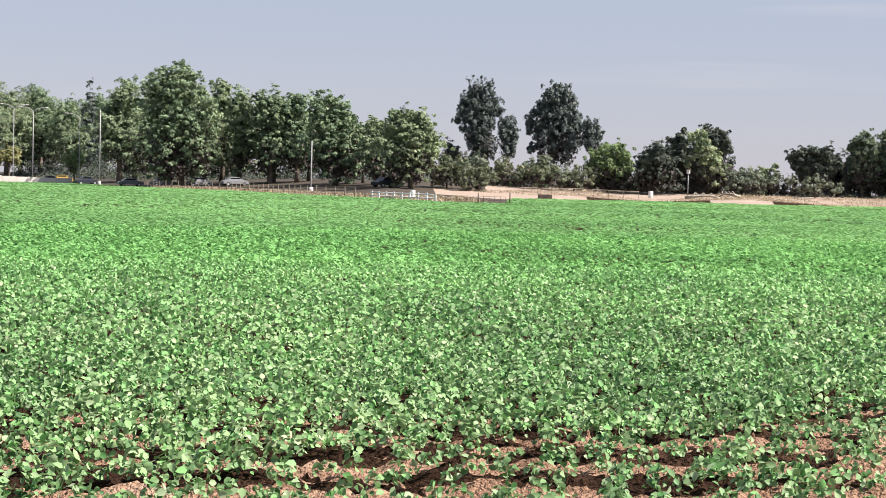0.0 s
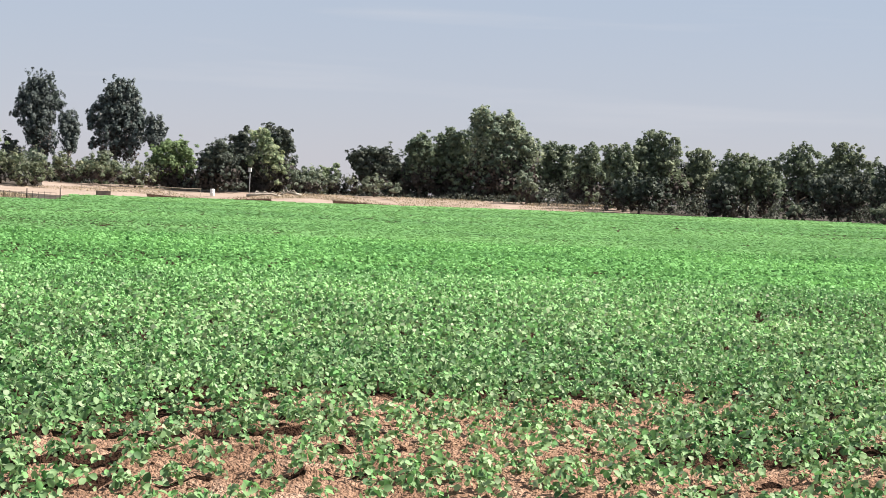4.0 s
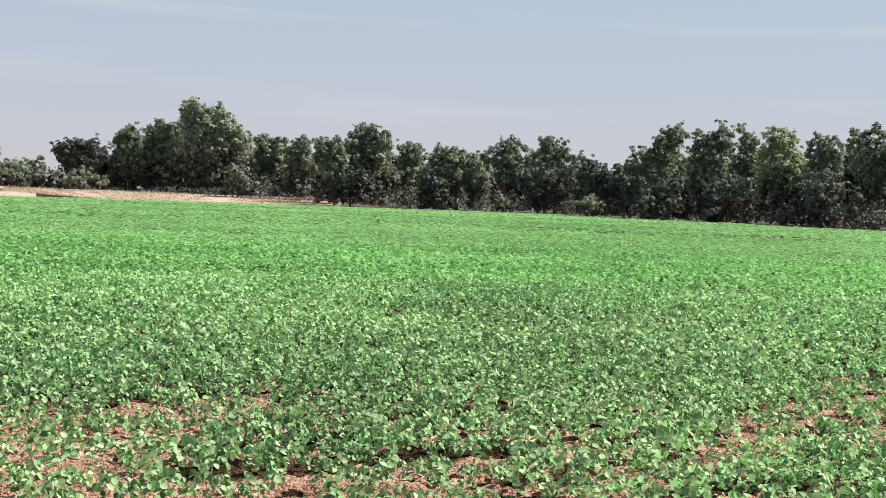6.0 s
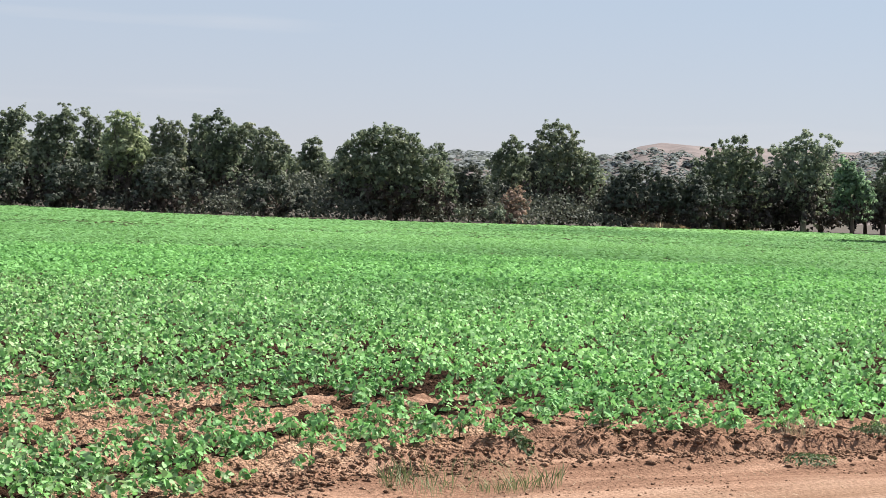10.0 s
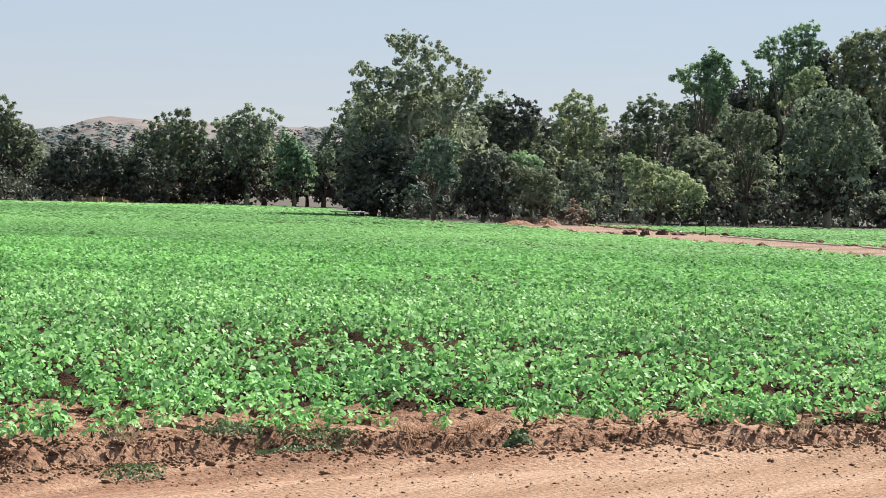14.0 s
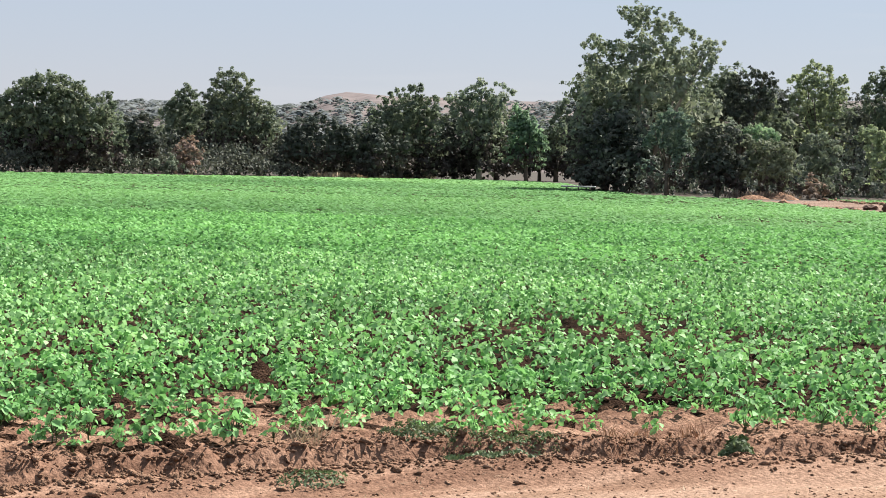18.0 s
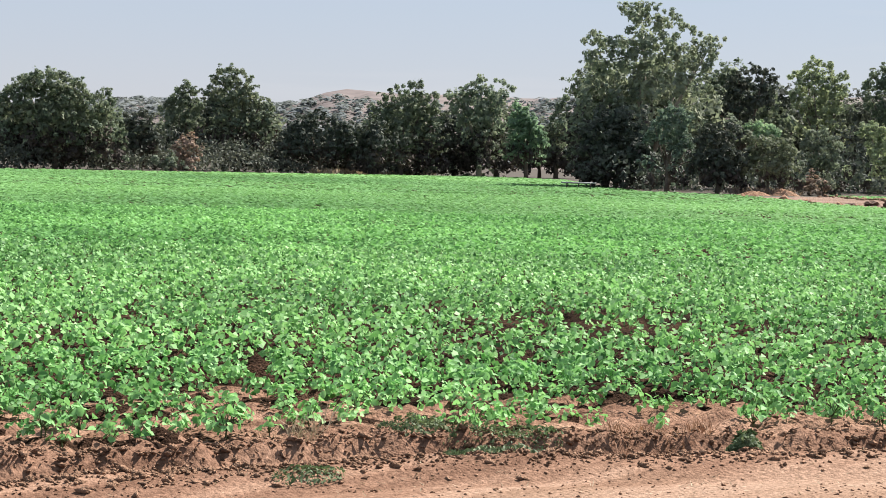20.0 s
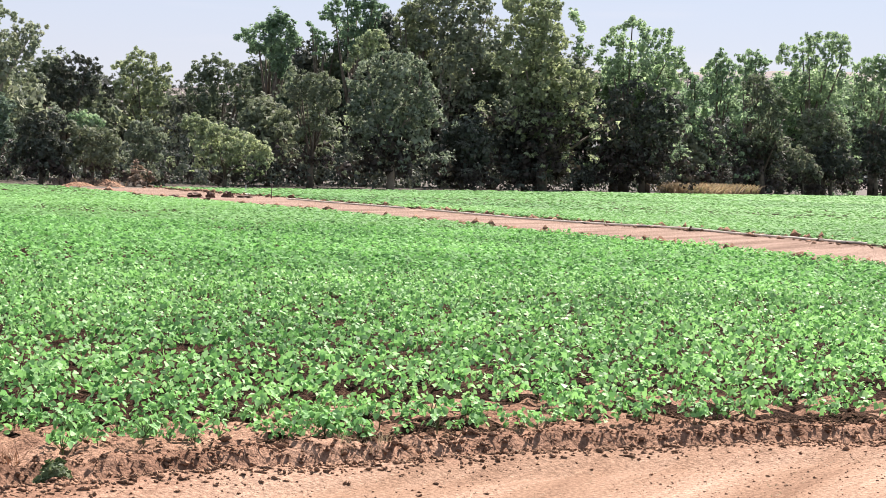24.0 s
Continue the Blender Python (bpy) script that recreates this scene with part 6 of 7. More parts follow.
# ---- grass, weeds, clods ----
def blades(name, x, y, height, width, mat, label, seed, spread=0.6, kind="stuff", category="grass", per=1):
    """Upright bent blades, each rooted where it stands."""
    rng = np.random.default_rng(seed)
    n = len(x)
    z = ground_z(x, y)
    a = rng.random(n) * 6.283
    h = height * (0.5 + 0.8 * rng.random(n))
    lean = rng.normal(size=(n, 2)) * spread
    b = np.stack([x, y, z - 0.02], 1)
    m = b + np.stack([lean[:, 0] * h * 0.4, lean[:, 1] * h * 0.4, h * 0.6], 1)
    t = b + np.stack([lean[:, 0] * h, lean[:, 1] * h, h], 1)
    side = np.stack([np.cos(a), np.sin(a), np.zeros(n)], 1) * (width * rng.uniform(0.6, 1.3, n))[:, None]
    v = np.stack([b, m - side, t, m + side], 1).reshape(-1, 3)
    return tagged(new(name, quads(name, v, np.arange(4 * n).reshape(n, 4), mat)), label, category, kind=kind)


def strip(line, depth, density, rng):
    P = []
    for (x0, y0), (x1, y1) in zip(line, line[1:]):
        ln = math.hypot(x1 - x0, y1 - y0)
        n = int(ln * depth * density)
        u, s = rng.random(n), rng.random(n) * depth
        P.append(np.stack([x0 + (x1 - x0) * u - (y1 - y0) / ln * s, y0 + (y1 - y0) * u + (x1 - x0) / ln * s], 1))
    return np.concatenate(P).T


rng = np.random.default_rng(31)
x, y = strip([(-63, 218), (-48, 236), (-34, 228), (-21, 240), (-6, 246), (7, 243)], 15, 9, rng)
blades("dry_grass", x, y, 0.22, 0.05, STRAW, "dry straw-coloured grass on the field verge", 32)
x, y = strip([(-134, 245), (-106, 220), (-79, 183), (-66, 169), (-51, 151)], 5, 12, rng)
blades("dry_grass", x, y, 0.4, 0.06, STRAW, "dry straw-coloured grass along the wire fence", 33)
x, y = strip([(207, 79.6), (234, 79.4)], 4.5, 24, rng)
blades("dry_grass", x, y, 1.3, 0.12, STRAW, "dry straw-coloured grass patch in front of the wood", 34)
x, y = strip([(150, 187), (120, 168)][::-1], 4, 10, rng)
blades("dry_grass", x, y, 0.7, 0.09, STRAW, "dry grass under the oaks at the field corner", 35)
x, y = strip([(100, 85.5), (107, 86.5)], 3, 30, rng)
blades("dry_weeds", x, y, 0.5, 0.05, GREENS["dead"], "reddish dead weeds where the track meets the trees", 36)


# straw and crumbs lying on the road
rng = np.random.default_rng(37)
n = 5200
u = rng.uniform(7.5, 21, n)
off = -0.35 - 2.6 * rng.random(n) ** 1.3
x, y = u + 0.25 * off, np.interp(u, [p[0] for p in NEAR_EDGE], [p[1] for p in NEAR_EDGE]) + off
k = fbm(x, y, 0.7, 3, 38) > 0.42
blades("road_straw", x[k], y[k], 0.03, 0.003, STRAW, "bits of dry straw lying on the dirt road", 39, 1.6, category="straw")


def weed_clump(x, y, w, h, n, mat, label, seed):
    rng = np.random.default_rng(seed)
    a, r = rng.random(n) * 6.283, w * np.sqrt(rng.random(n))
    px, py = x + r * np.cos(a), y + 0.5 * r * np.sin(a)
    return blades("weeds", px, py, h, 0.002 + 0.006 * h, mat, label, seed, 0.5, "stuff", "weeds")


def weed_mat(x, y, w, h, n, label, seed, size=0.02):
    """A low bushy weed of many small leaves."""
    rng = np.random.default_rng(seed)
    a, r = rng.random(n) * 6.283, np.sqrt(rng.random(n))
    px, py = x + w * r * np.cos(a), y + 0.6 * w * r * np.sin(a)
    lump = 0.4 + 0.9 * fbm(px, py, 9.0, 2, seed)
    place = np.stack([px, py, ground_z(px, py) + 0.01 + h * (1 - 0.7 * r * r) * lump * rng.uniform(0.3, 1.0, n)], 1)
    out = np.stack([np.cos(a) * r, np.sin(a) * r, np.full(n, 0.7)], 1)
    v, f = leaf_cards(place, turned(out + rng.normal(size=(n, 3)) * 0.5), size * rng.uniform(0.6, 1.3, n), rng, 2.0)
    return tagged(new("weeds", quads("weeds", v, f, WEED)), label, "weeds", kind="stuff")


weed_mat(15.4, 11.1, 0.13, 0.15, 600, "dark green bushy weed on the soil berm", 41)
weed_mat(13.85, 12.25, 0.30, 0.07, 900, "low grey-green weed mat on turned soil", 42, 0.014)
weed_mat(14.1, 11.8, 0.42, 0.06, 1200, "low grey-green weed mat beside the road", 43, 0.014)
weed_mat(12.7, 11.7, 0.22, 0.06, 350, "small sparse weed on the dusty road edge", 44, 0.014)
weed_clump(9.95, 11.5, 0.62, 0.15, 330, WEED, "thin wispy green weeds on bare soil", 45)
weed_clump(13.1, 12.35, 0.12, 0.18, 60, STRAW, "dry straw tuft on the soil berm", 46)
weed_clump(15.1, 11.5, 0.42, 0.10, 260, RED_STRAW, "withered reddish weeds on the soil berm", 47)
weed_mat(10.9, 12.6, 0.10, 0.07, 200, "small leafy weed at the crop edge", 48)
weed_clump(17.3, 10.2, 0.25, 0.08, 120, STRAW, "flattened dry straw at the road edge", 49)


def lumps(name, x, y, size, mat, label, seed, kind="stuff", category="soil clods"):
    """Broken lumps of earth, half sunk in the ground."""
    rng = np.random.default_rng(seed)
    bv, bf = LUMP
    n = len(x)
    z = ground_z(x, y)
    j = bv[None] * (1 + rng.uniform(-0.5, 0.5, (n, len(bv), 1))) + rng.normal(size=(n, len(bv), 3)) * 0.3
    a = rng.random(n) * 6.283
    c, s = np.cos(a)[:, None], np.sin(a)[:, None]
    sx = (size * rng.uniform(0.5, 1.5, n))[:, None]
    px, py, pz = j[..., 0] * sx * 1.3, j[..., 1] * sx, j[..., 2] * sx * 0.75
    v = np.stack([x[:, None] + c * px - s * py, y[:, None] + s * px + c * py, z[:, None] + pz + 0.25 * sx], -1).reshape(-1, 3)
    f = (bf[None] + (np.arange(n) * len(bv))[:, None, None]).reshape(-1, 3)
    return tagged(new(name, quads(name, v, f, mat)), label, category, kind=kind)


LUMP = (np.array([(1, 0, 0), (0, 1, 0), (-1, 0, 0), (0, -1, 0), (0, 0, 1), (0, 0, -1.0)]),
        np.array([(0, 1, 4), (1, 2, 4), (2, 3, 4), (3, 0, 4), (1, 0, 5), (2, 1, 5), (3, 2, 5), (0, 3, 5)]))
rng = np.random.default_rng(51)
n = 30000
u = rng.random(n) * 24 - 3
ex, ey = np.interp(u, [p[0] for p in NEAR_EDGE], [p[0] for p in NEAR_EDGE]), np.interp(u, [p[0] for p in NEAR_EDGE], [p[1] for p in NEAR_EDGE])
off = -1.5 + rng.random(n) * np.interp(u, [-3, 3, 9, 14], [11, 10, 6, 4.5])
x, y = ex + 0.25 * off, ey + off
ok = (fbm(x, y, 0.9, 3, 52) > 0.42) & ((off < 0.6) | (stand(x, y) < 0.5)) & ((off > -0.7) | (rng.random(n) < 0.03)) & (rng.random(n) < 0.6)
lumps("soil_clods", x[ok], y[ok], 0.008 + 0.012 * rng.random(ok.sum()) ** 3, CLOD, "reddish brown clods of turned soil along the field edge", 53)
m = 12000
uu = rng.random(m) * 13 + 8
oo = rng.normal(size=m) * 0.2 - 0.28
bx, by = uu + 0.25 * oo, np.interp(uu, [p[0] for p in NEAR_EDGE], [p[1] for p in NEAR_EDGE]) + oo
lumps("soil_clods", bx, by, 0.007 + 0.014 * rng.random(m) ** 3, CLOD, "crumbly dark clods heaped on the soil berm", 57)
m = 9000
uu = rng.random(m) * 13 + 8
oo = -0.3 - 2.4 * rng.random(m) ** 1.4
bx, by = uu + 0.25 * oo, np.interp(uu, [p[0] for p in NEAR_EDGE], [p[1] for p in NEAR_EDGE]) + oo
k = fbm(bx, by, 0.9, 3, 58) > 0.48
lumps("road_crumbs", bx[k], by[k], 0.003 + 0.006 * rng.random(k.sum()) ** 4, CLOD, "small dry crumbs of earth scattered on the road", 59)
k = rng.random(n) < 0.02
lumps("soil_clods", x[k & (off > -0.3)], y[k & (off > -0.3)], 0.018, CLOD, "larger broken clods of red soil on the berm", 54)
n = 1000
u, w = rng.random(n), rng.random(n)
i = rng.integers(0, len(TRACK_FAR) - 1, n)
T = np.array(TRACK_FAR)
p = T[i] + (T[i + 1] - T[i]) * u[:, None] + rng.normal(size=(n, 2)) * 0.5
lumps("soil_clods", p[:, 0], p[:, 1], 0.035 + 0.13 * w**4, CLOD, "clods of soil heaped along the track", 55)
T = np.array(TRACK_NEAR)
i = rng.integers(0, len(TRACK_NEAR) - 1, n)
p = T[i] + (T[i + 1] - T[i]) * u[:, None] + rng.normal(size=(n, 2)) * 0.4
lumps("soil_clods", p[:, 0], p[:, 1], 0.035 + 0.15 * w**4, CLOD, "clods of soil along the near side of the track", 56)


def big_clod(x, y, w, h, seed):
    rng = np.random.default_rng(seed)
    bm = bmesh.new()
    bmesh.ops.create_icosphere(bm, subdivisions=3, radius=1.0)
    for v in bm.verts:
        k = 1 + 0.55 * (noise.fractal(v.co * 1.7 + Vector((seed, 0, 0)), 1.0, 2.0, 4))
        v.co = Vector((v.co.x * w / 2 * k, v.co.y * w / 2.6 * k, max(-0.05, v.co.z * k * h * 0.75 + 0.2 * h)))
    ob = new("soil_clump", from_bm("soil_clump", bm, RUST_SOIL, False))
    ob.matrix_world = pose(x, y, float(ground_z(np.array([x]), np.array([y]))[0]), 0, 0, rng.uniform(0, 360))
    return tagged(ob, "dark clump of upturned earth on the dirt track", "soil clump", "clumps on the track")


for k, (x, y, w, h) in enumerate([(81.9, 61.2, 1.1, 0.26), (82.9, 60.9, 0.5, 0.34), (85.2, 61.4, 0.6, 0.36), (86.3, 61.0, 1.2, 0.16), (80.6, 61.6, 0.7, 0.14)]):
    big_clod(x, y, w, h, k + 3)


def earth_mound(x, y, w, h, turn, label):
    bm = bmesh.new()
    bmesh.ops.create_grid(bm, x_segments=36, y_segments=28, size=1.0)
    for v in bm.verts:
        r = min(1.0, math.hypot(v.co.x, v.co.y))
        rise = (1 - r * r) ** 1.4 * (0.8 + 0.5 * noise.fractal(Vector((v.co.x * 2.2, v.co.y * 2.2, x)), 1.0, 2.0, 4))
        rough = 0.10 * noise.fractal(Vector((v.co.x * 9, v.co.y * 9, 3)), 1.0, 2.0, 3) * (1 - r)
        v.co = Vector((v.co.x * w / 2, v.co.y * w / 3, h * (rise + rough) - 0.04 - 0.1 * r))
    ob = new("earth_mound", from_bm("earth_mound", bm, DRY_SOIL, False))
    ob.matrix_world = pose(x, y, float(ground_z(np.array([x]), np.array([y]))[0]), 0, 0, turn)
    return tagged(ob, label, "earth mound")


earth_mound(102.3, 84.6, 2.8, 0.55, -40, "reddish mound of dug earth at the end of the track")
earth_mound(99.6, 85.2, 3.6, 0.4, -35, "low spread of dug reddish earth beside the mound")


# ---- single plants at the field's edge ----
def bean_plant(rng):
    """A stem with a handful of broad leaves."""
    bm = bmesh.new()
    tube(bm, [(0, 0, -0.03), (0.01, 0, 0.06), (0.0, 0.01, 0.14)], [0.006, 0.005, 0.003], 5)
    n = 14
    a = np.arange(n) * 2.4 + rng.random(n) * 0.6
    s = np.linspace(0.03, 0.12, n)[rng.permutation(n)]
    tips = np.stack([s * np.cos(a), s * np.sin(a), 0.06 + 0.13 * rng.random(n)], 1)
    for p in tips:
        tube(bm, [(0, 0, 0.05), tuple(p * np.array([0.6, 0.6, 0.8])), tuple(p)], [0.003, 0.0025, 0.002], 4)
    stem = new("bean_plant", from_bm("bean_plant", bm, WEED))
    out = np.stack([np.cos(a), np.sin(a), np.zeros(n)], 1)
    v, f = wide_leaves(tips, turned(out * 0.7 + np.array([0, 0, 0.8]) + rng.normal(size=(n, 3)) * 0.3), 0.05 * rng.uniform(0.7, 1.2, n), rng)
    for k in range(n):
        me = quads("leaf", v[k * 6:k * 6 + 6], np.array([[0, 1, 2, 3], [0, 3, 4, 5]]), CROP)
        part("leaf", me, stem)
    return tagged(stem, "young bean plant with broad green leaves", "bean plant", "bean plants at the field edge")


rng = np.random.default_rng(61)
kinds = [bean_plant(rng) for k in range(4)]
made = 0
for k in range(900):
    u = rng.uniform(8.2, 20)
    off = rng.uniform(0.05, 1.5)
    x, y = u + 0.25 * off, float(np.interp(u, [p[0] for p in NEAR_EDGE], [p[1] for p in NEAR_EDGE])) + off
    if fbm(np.array([x]), np.array([y]), 0.8, 2, 5)[0] < 0.40 or made >= 130:
        continue
    m = pose(x, y, float(ground_z(np.array([x]), np.array([y]))[0]), 0, 0, rng.uniform(0, 360)) @ Matrix.Scale(rng.uniform(0.75, 1.05), 4)
    if made < 4:
        kinds[made].matrix_world = m
    else:
        copy_thing(kinds[made % 4], m)
    made += 1


# ---- fences, lamps and things by the far edges ----
def at_ground(x, y):
    return float(ground_z(np.array([x]), np.array([y]))[0])


def polar(bearing, d):
    return d * math.sin(radians(bearing)), d * math.cos(radians(bearing))


def run(line, step):
    """Places at even steps along a line."""
    out, left = [], 0.0
    for (x0, y0), (x1, y1) in zip(line, line[1:]):
        ln = math.hypot(x1 - x0, y1 - y0)
        while left < ln:
            out.append((x0 + (x1 - x0) * left / ln, y0 + (y1 - y0) * left / ln))
            left += step
        left -= ln
    return out


def fence(name, line, step, height, post, rails, post_mat, rail_mat, label, square=False, rail_size=0.02):
    pts = run(line, step)
    root = empty(name, pose(*pts[0], at_ground(*pts[0])), label, "fence")
    inv = root.matrix_world.inverted()
    rng = np.random.default_rng(len(pts))
    for x, y in pts:
        bm = bmesh.new()
        hh = height * rng.uniform(0.92, 1.06)
        if square:
            box(bm, (-post, -post, -0.2), (post, post, hh), 0.012)
        else:
            tube(bm, [(0, 0, -0.2), (rng.normal() * 0.02, rng.normal() * 0.02, hh)], [post, post * 0.9], 8)
        p = part("post", from_bm("post", bm, post_mat, False), root)
        p.matrix_basis = inv @ pose(x, y, at_ground(x, y))
    for z in rails:
        bm = bmesh.new()
        tube(bm, [Vector((x, y, at_ground(x, y) + z)) - root.matrix_world.translation for x, y in pts], [rail_size] * len(pts), 6)
        part("rail" if rail_size > 0.015 else "wire", from_bm("rail", bm, rail_mat), root)
    return root


fence("wire_fence", [(-134, 244.5), (-107, 219.5), (-79, 182.5), (-66, 169)], 3.0, 1.25, 0.075, (0.4, 0.75, 1.1), WOOD, RUST, "post and wire fence with weathered wooden posts", rail_size=0.012)
fence("rail_fence", [(-65, 168.3), (-51, 150.6)], 2.6, 0.85, 0.085, (0.38, 0.72), WHITE, WHITE, "low white painted rail fence beside the field", True, 0.06)
fence("mesh_fence", [(-50.4, 150), (-44.2, 149.8)], 0.55, 0.75, 0.02, (0.1, 0.35, 0.7), RUST, RUST, "low rusty wire mesh fence at the field corner", rail_size=0.01)
fence("pipe_fence", [polar(-15.9, 236), polar(-13.8, 242), polar(-11.7, 246)], 2.4, 1.1, 0.04, (0.55, 1.05), WOOD, WOOD, "grey metal pipe fence in dry grass", rail_size=0.045)


def corner_post(x, y, h, label, r=0.06):
    bm = bmesh.new()
    tube(bm, [(0, 0, -0.2), (0, 0, h)], [r, r * 0.85], 8)
    ob = new("fence_post", from_bm("fence_post", bm, RUST))
    ob.matrix_world = pose(x, y, at_ground(x, y))
    return tagged(ob, label, "post", "single posts")


corner_post(-43.9, 149.6, 1.15, "dark steel corner post at the end of the mesh fence")
corner_post(-47.2, 150.2, 1.0, "dark steel post in the mesh fence line")
corner_post(87.4, 59.9, 0.9, "thin dark marker post beside the dirt track", 0.025)
corner_post(103, 90, 0.7, "short marker post at the wood's edge", 0.03)


def lamp_post(x, y, height, arms, label):
    root = empty("lamp_post", pose(x, y, at_ground(x, y)), label, "lamp post", "lamp posts in the parking area")
    bm = bmesh.new()
    tube(bm, [(0, 0, -0.1), (0, 0, height * 0.5), (0, 0, height)], [0.11, 0.095, 0.075], 10)
    part("pole", from_bm("pole", bm, METAL), root)
    bm = bmesh.new()
    tube(bm, [(0, 0, -0.1), (0, 0, 0.75)], [0.32, 0.30], 14)
    part("footing", from_bm("footing", bm, CONCRETE), root, "concrete footing")
    for turn in arms:
        bm = bmesh.new()
        tube(bm, [(0, 0, height - 0.05), (0.7, 0, height + 0.45), (1.6, 0, height + 0.75), (2.3, 0, height + 0.8)], [0.085, 0.08, 0.075, 0.07], 8)
        arm = part("arm", from_bm("arm", bm, METAL), root)
        arm.matrix_basis = pose(0, 0, 0, 0, 0, turn)
        bm = bmesh.new()
        box(bm, (2.2, -0.16, height + 0.72), (3.1, 0.16, height + 0.90), 0.05)
        part("lamp_head", from_bm("lamp_head", bm, CONCRETE), arm, "pale lamp head")
    return root


for bearing, d, top, arms, label in ((-33.15, 372, 190, (33, 213), "tall grey street lamp with two curved arms"), (-32.52, 364, 195, (33, 213), "tall grey street lamp with two arms on concrete footing"),
                                     (-31.0, 345, 205, (213,), "grey street lamp with one curved arm among trees"), (-30.33, 318, 197, (), "plain grey metal pole by the plane trees"),
                                     (-23.2, 226, 250, (), "plain pale metal pole beside the wire fence")):
    x, y = polar(bearing, d)
    horizon = 328 + (bearing + 18.61) * 51.4 * 0.0252
    lamp_post(x, y, (horizon - top) / 2944 * d + 1.67 - at_ground(x, y) - (0.75 if arms else 0), arms, label)


def wall_run(line, height, thick, label):
    root = empty("low_wall", pose(*line[0], at_ground(*line[0])), label, "wall")
    for (x0, y0), (x1, y1) in zip(line, line[1:]):
        ln = math.hypot(x1 - x0, y1 - y0)
        n = max(1, round(ln / 3.0))
        for k in range(n):
            bm = bmesh.new()
            box(bm, (0.02, -thick / 2, -0.6), (ln / n - 0.02, thick / 2, height), 0.03)
            p = part("wall_panel", from_bm("wall_panel", bm, PALE_WALL, False), root)
            x, y = x0 + (x1 - x0) * k / n, y0 + (y1 - y0) * k / n
            p.matrix_basis = root.matrix_world.inverted() @ pose(x, y, at_ground(x, y), 0, 0, math.degrees(math.atan2(y1 - y0, x1 - x0)))
    return root


wall_run([(-236, 267.5), (-199, 290.5), (-182.5, 301)], 1.15, 0.25, "low pale concrete wall panels beside the parking area")


def parked_car(x, y, turn, paint, label, tall=0.0):
    """Body with a cabin, glass, four wheels."""
    root = empty("parked_car", pose(x, y, at_ground(x, y), 0, 0, turn), label, "car", "cars under the plane trees")
    bm = bmesh.new()
    prof = [(-2.2, 0.35), (-2.25, 0.75), (-1.9, 0.95), (-1.5, 0.98), (-0.9, 1.45 + tall), (0.6, 1.47 + tall), (1.25, 1.0), (2.05, 0.9), (2.25, 0.65), (2.2, 0.35)]
    rows = []
    for w in (-0.88, -0.78, 0.78, 0.88):
        rows.append([bm.verts.new((px, w * (0.86 if pz > 1.2 else 1.0), pz - (0.05 if abs(w) > 0.8 and pz > 0.9 else 0))) for px, pz in prof])
    for r0, r1 in zip(rows, rows[1:]):
        for k in range(len(prof)):
            k1 = (k + 1) % len(prof)
            bm.faces.new((r0[k], r0[k1], r1[k1], r1[k]))
    bm.faces.new(rows[0])
    bm.faces.new(rows[-1][::-1])
    bmesh.ops.recalc_face_normals(bm, faces=bm.faces)
    body = part("body", from_bm("body", bm, PAINT[paint], False), root)
    for side in (-1, 1):
        bm = bmesh.new()
        vs = [bm.verts.new((px, side * 0.81 + side * 0.02 * (pz < 1.2), pz + 0.01)) for px, pz in ((-1.3, 1.03), (-0.85, 1.38 + tall), (0.55, 1.40 + tall), (1.05, 1.05))]
        bm.faces.new(vs)
        bmesh.ops.solidify(bm, geom=list(bm.faces), thickness=0.03)
        part("side_window", from_bm("side_window", bm, DARK_GLASS, False), body, "dark side glass")
        for px in (-1.4, 1.4):
            bm = bmesh.new()
            tube(bm, [(px, side * 0.70, 0.33), (px, side * 0.90, 0.33)], [0.33, 0.33], 16)
            wheel = part("wheel", from_bm("wheel", bm, TYRE, False), root)
            bm = bmesh.new()
            tube(bm, [(px, side * 0.89, 0.33), (px, side * 0.915, 0.33)], [0.2, 0.18], 12)
            part("rim", from_bm("rim", bm, METAL, False), wheel)
    return root


for bearing, d, turn, paint, tall, label in ((-31.55, 362, 40, "yellow", 0.1, "dull yellow car parked under the trees"), (-31.9, 356, 35, "dark", 0, "dark car parked behind the low wall"),
                                             (-30.75, 335, 50, "dark", 0.1, "dark car parked beside the low wall"), (-29.3, 298, 42, "silver", 0, "silver car parked in tree shade"),
                                             (-28.2, 292, 42, "silver", 0, "grey car parked behind the wire fence"), (-27.0, 286, 48, "silver", 0.15, "grey van parked in tree shade"),
                                             (-25.8, 280, 45, "silver", 0, "silver car parked behind the fence"), (-20.6, 236, 60, "dark", 0, "dark car parked below a plane tree")):
    parked_car(*polar(bearing, d), turn, paint, label, tall)


def barrel(x, y, r, h, mat, label):
    bm = bmesh.new()
    tube(bm, [(0, 0, -0.05), (0, 0, 0.03), (0, 0, h * 0.33), (0, 0, h * 0.36), (0, 0, h * 0.39), (0, 0, h * 0.66), (0, 0, h * 0.97), (0, 0, h)], [r * 0.95, r, r, r * 1.05, r, r * 1.03, r, r * 0.93], 14)
    ob = new("barrel", from_bm("barrel", bm, mat))
    ob.matrix_world = pose(x, y, at_ground(x, y))
    return tagged(ob, label, "barrel", "barrels on the verge")


barrel(*polar(-11.55, 247), 0.34, 1.0, WHITE, "white plastic barrel at the end of the pipe fence")
barrel(*polar(-19.7, 172), 0.26, 1.05, WHITE, "white tank standing behind the rail fence")


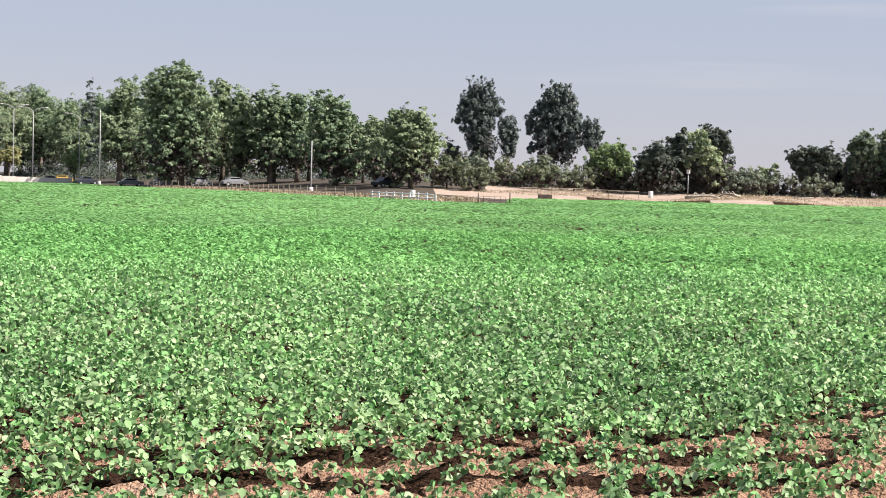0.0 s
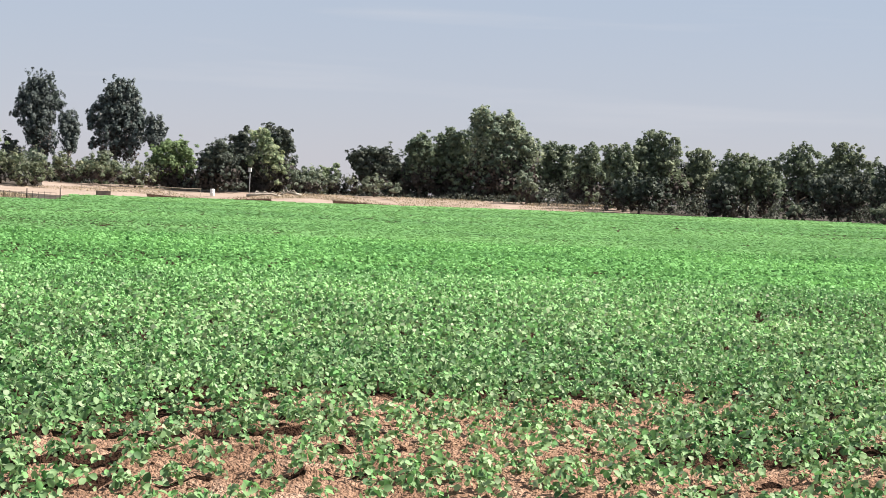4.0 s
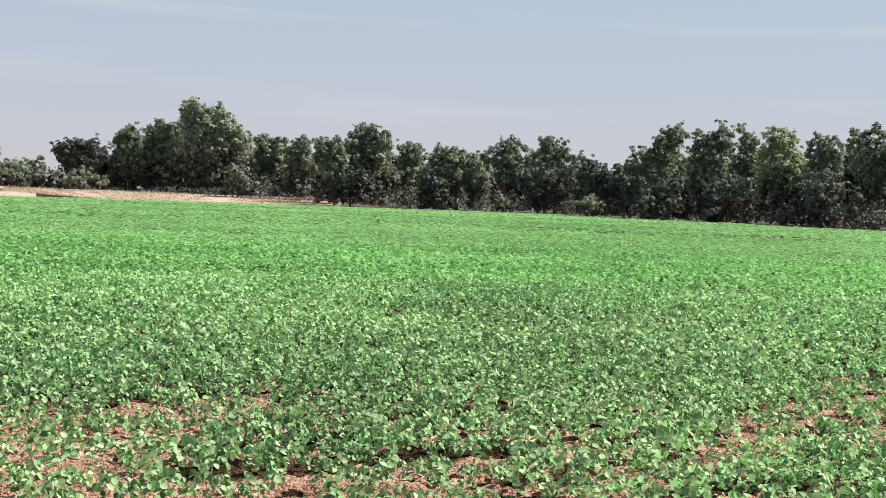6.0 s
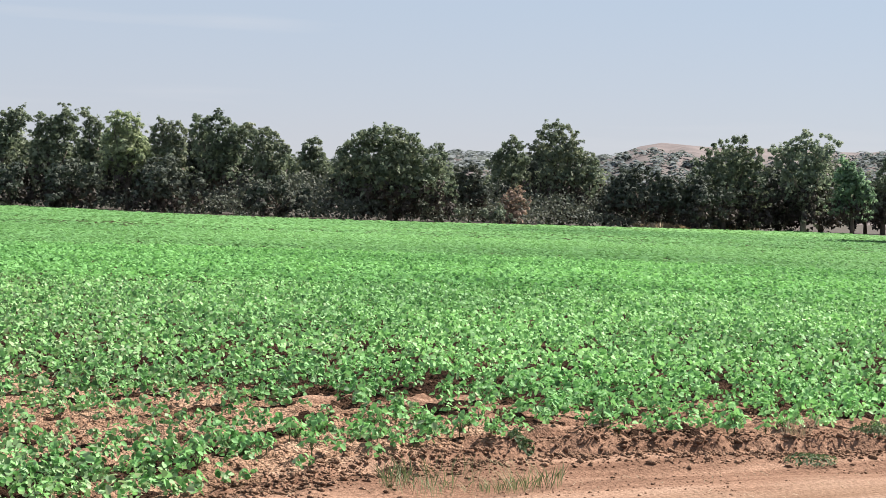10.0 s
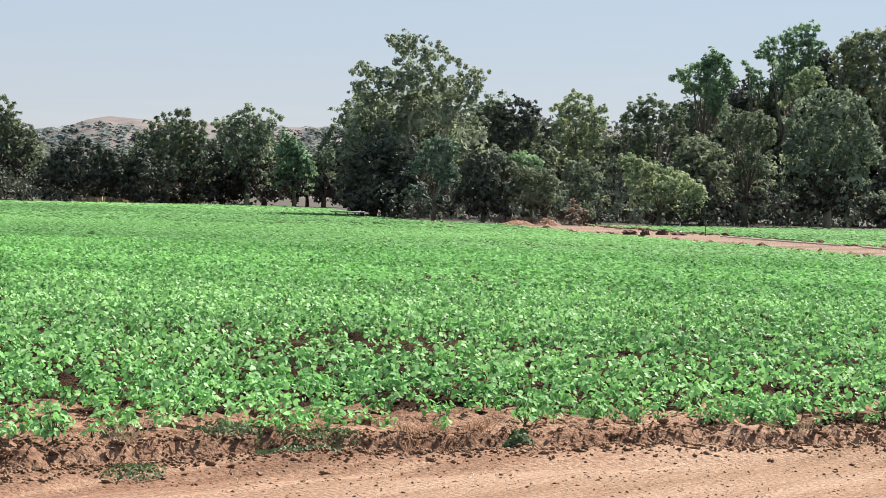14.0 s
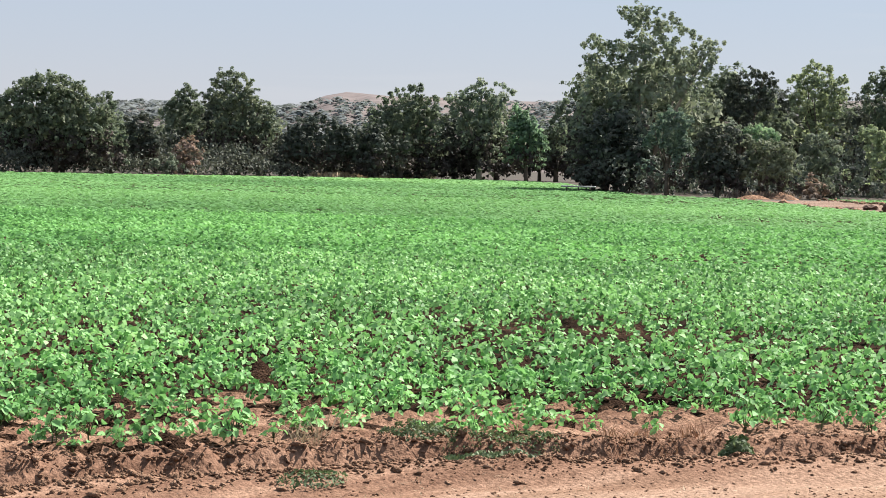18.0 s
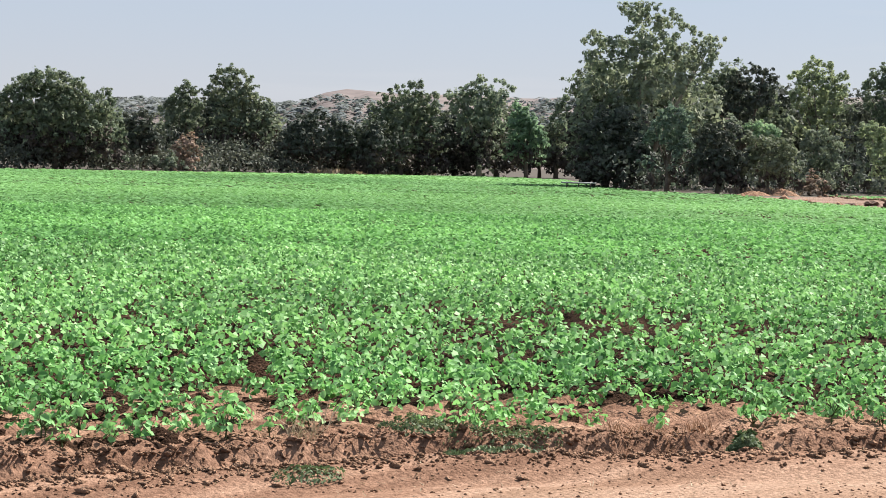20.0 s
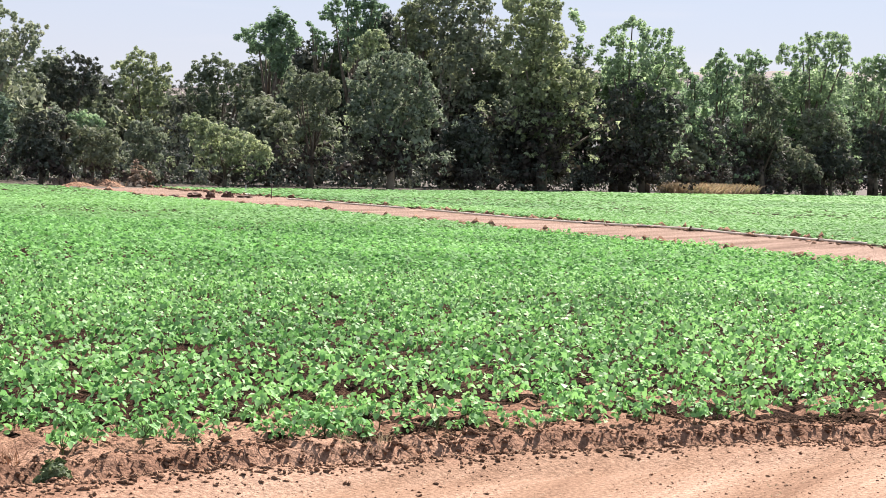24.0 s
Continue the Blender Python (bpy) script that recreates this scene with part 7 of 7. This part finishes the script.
def trough(x, y):
    root = empty("water_trough", pose(x, y, at_ground(x, y), 0, 0, 25), "dark steel water trough on short legs", "trough")
    bm = bmesh.new()
    for lo, hi in (((-0.9, -0.4, 0.2), (0.9, 0.4, 0.26)), ((-0.9, -0.4, 0.26), (0.9, -0.34, 0.75)), ((-0.9, 0.34, 0.26), (0.9, 0.4, 0.75)), ((-0.9, -0.34, 0.26), (-0.84, 0.34, 0.75)), ((0.84, -0.34, 0.26), (0.9, 0.34, 0.75))):
        box(bm, lo, hi)
    part("basin", from_bm("basin", bm, RUST, False), root)
    for px in (-0.75, 0.75):
        for py in (-0.3, 0.3):
            bm = bmesh.new()
            tube(bm, [(px, py, -0.05), (px, py, 0.2)], [0.05, 0.05], 6)
            part("leg", from_bm("leg", bm, RUST, False), root)
    return root


trough(*polar(-15.15, 226))


def low_stake(x, y, h):
    bm = bmesh.new()
    box(bm, (-0.035, -0.02, -0.2), (0.035, 0.02, h), 0.005)
    ob = new("marker_stake", from_bm("marker_stake", bm, WHITE, False))
    ob.matrix_world = pose(x, y, at_ground(x, y), 2, 3, 30)
    return tagged(ob, "short white wooden marker stake beside the track", "stake")


low_stake(96.9, 68.6, 0.6)


def plastic_sheet(x, y, w, d):
    """A crumpled sheet, its edges lifted."""
    bm = bmesh.new()
    bmesh.ops.create_grid(bm, x_segments=10, y_segments=6, size=0.5)
    for v in bm.verts:
        v.co = Vector((v.co.x * w, v.co.y * d, 0.07 + 0.09 * noise.noise(Vector((v.co.x * 5, v.co.y * 5, 2.0)))))
    bmesh.ops.solidify(bm, geom=list(bm.faces), thickness=0.01)
    ob = new("plastic_sheet", from_bm("plastic_sheet", bm, WHITE, False))
    ob.matrix_world = pose(x, y, at_ground(x, y), 0, 0, 35)
    return tagged(ob, "small crumpled white plastic sheet lying on the track", "plastic sheet")


plastic_sheet(93.4, 66.0, 0.75, 0.5)


def nest_box(x, y, h):
    root = empty("nest_box", pose(x, y, at_ground(x, y)), "pale nest box on a thin pole before dark pines", "nest box")
    bm = bmesh.new()
    tube(bm, [(0, 0, -0.2), (0, 0, h)], [0.06, 0.05], 8)
    part("pole", from_bm("pole", bm, METAL), root)
    bm = bmesh.new()
    box(bm, (-0.22, -0.22, h), (0.22, 0.22, h + 0.6), 0.02)
    part("box", from_bm("box", bm, WHITE, False), root)
    bm = bmesh.new()
    box(bm, (-0.28, -0.3, h + 0.6), (0.28, 0.28, h + 0.65), 0.01)
    part("lid", from_bm("lid", bm, WOOD, False), root)
    return root


nest_box(*polar(-10.3, 246), 3.6)


def fallen_limb(x, y, turn, ln, label):
    bm = bmesh.new()
    tube(bm, [(-ln / 2, 0, 0.15), (-ln / 6, 0.2, 0.45), (ln / 6, -0.1, 0.55), (ln / 2, 0.1, 0.12)], [0.22, 0.2, 0.15, 0.08], 8)
    for k in range(4):
        u = -0.3 + 0.2 * k
        tube(bm, [(ln * u, 0.05, 0.4), (ln * (u + 0.08), 0.5 - 0.25 * k, 0.9), (ln * (u + 0.2), 0.8 - 0.4 * k, 0.6)], [0.1, 0.07, 0.03], 6)
    ob = new("fallen_limb", from_bm("fallen_limb", bm, PALE_BARK))
    ob.matrix_world = pose(x, y, at_ground(x, y) - 0.05, 0, 0, turn)
    return tagged(ob, label, "fallen limb", "fallen limbs on the verge")


fallen_limb(*polar(-9.75, 244), 20, 5.5, "pale bleached fallen limb in dry grass")
fallen_limb(*polar(-8.9, 245), 160, 3.5, "short pale fallen branch in dry grass")


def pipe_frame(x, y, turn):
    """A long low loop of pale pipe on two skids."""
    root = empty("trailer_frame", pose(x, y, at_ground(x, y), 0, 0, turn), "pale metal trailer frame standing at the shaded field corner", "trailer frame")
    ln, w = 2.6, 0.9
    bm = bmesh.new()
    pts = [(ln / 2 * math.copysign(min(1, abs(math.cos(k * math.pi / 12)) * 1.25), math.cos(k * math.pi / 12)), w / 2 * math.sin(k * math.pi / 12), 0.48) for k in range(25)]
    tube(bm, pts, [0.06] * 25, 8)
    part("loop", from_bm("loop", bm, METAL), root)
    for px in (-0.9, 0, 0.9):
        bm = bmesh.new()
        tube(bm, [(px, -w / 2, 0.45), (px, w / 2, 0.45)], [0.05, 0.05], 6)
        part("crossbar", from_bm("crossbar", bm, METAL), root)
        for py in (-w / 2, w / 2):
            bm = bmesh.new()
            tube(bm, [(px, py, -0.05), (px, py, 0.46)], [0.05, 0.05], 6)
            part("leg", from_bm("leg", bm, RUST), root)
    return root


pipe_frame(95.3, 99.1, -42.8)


def hose(line, r, label, seed):
    rng = np.random.default_rng(seed)
    pts = run(line, 0.8)
    bm = bmesh.new()
    off = np.cumsum(rng.normal(size=len(pts)) * 0.06)
    off -= np.linspace(0, off[-1], len(pts))
    P = [(x + o * 0.8, y - o * 0.5, at_ground(x + o * 0.8, y - o * 0.5) + r * 0.7 + 0.03) for (x, y), o in zip(pts, off)]
    tube(bm, P, [r] * len(P), 7)
    return tagged(new("irrigation_hose", from_bm("irrigation_hose", bm, HOSE)), label, "hose")


hose([(76.5, 43.5), (70, 36), (68, 32.5), (66.3, 28.3), (63.6, 24), (60, 19), (55, 12)], 0.038, "pale flat irrigation hose along the dirt track", 81)
hose([(86, 58), (80, 49), (77.5, 45)], 0.04, "short pale irrigation hose by the dirt track", 82)
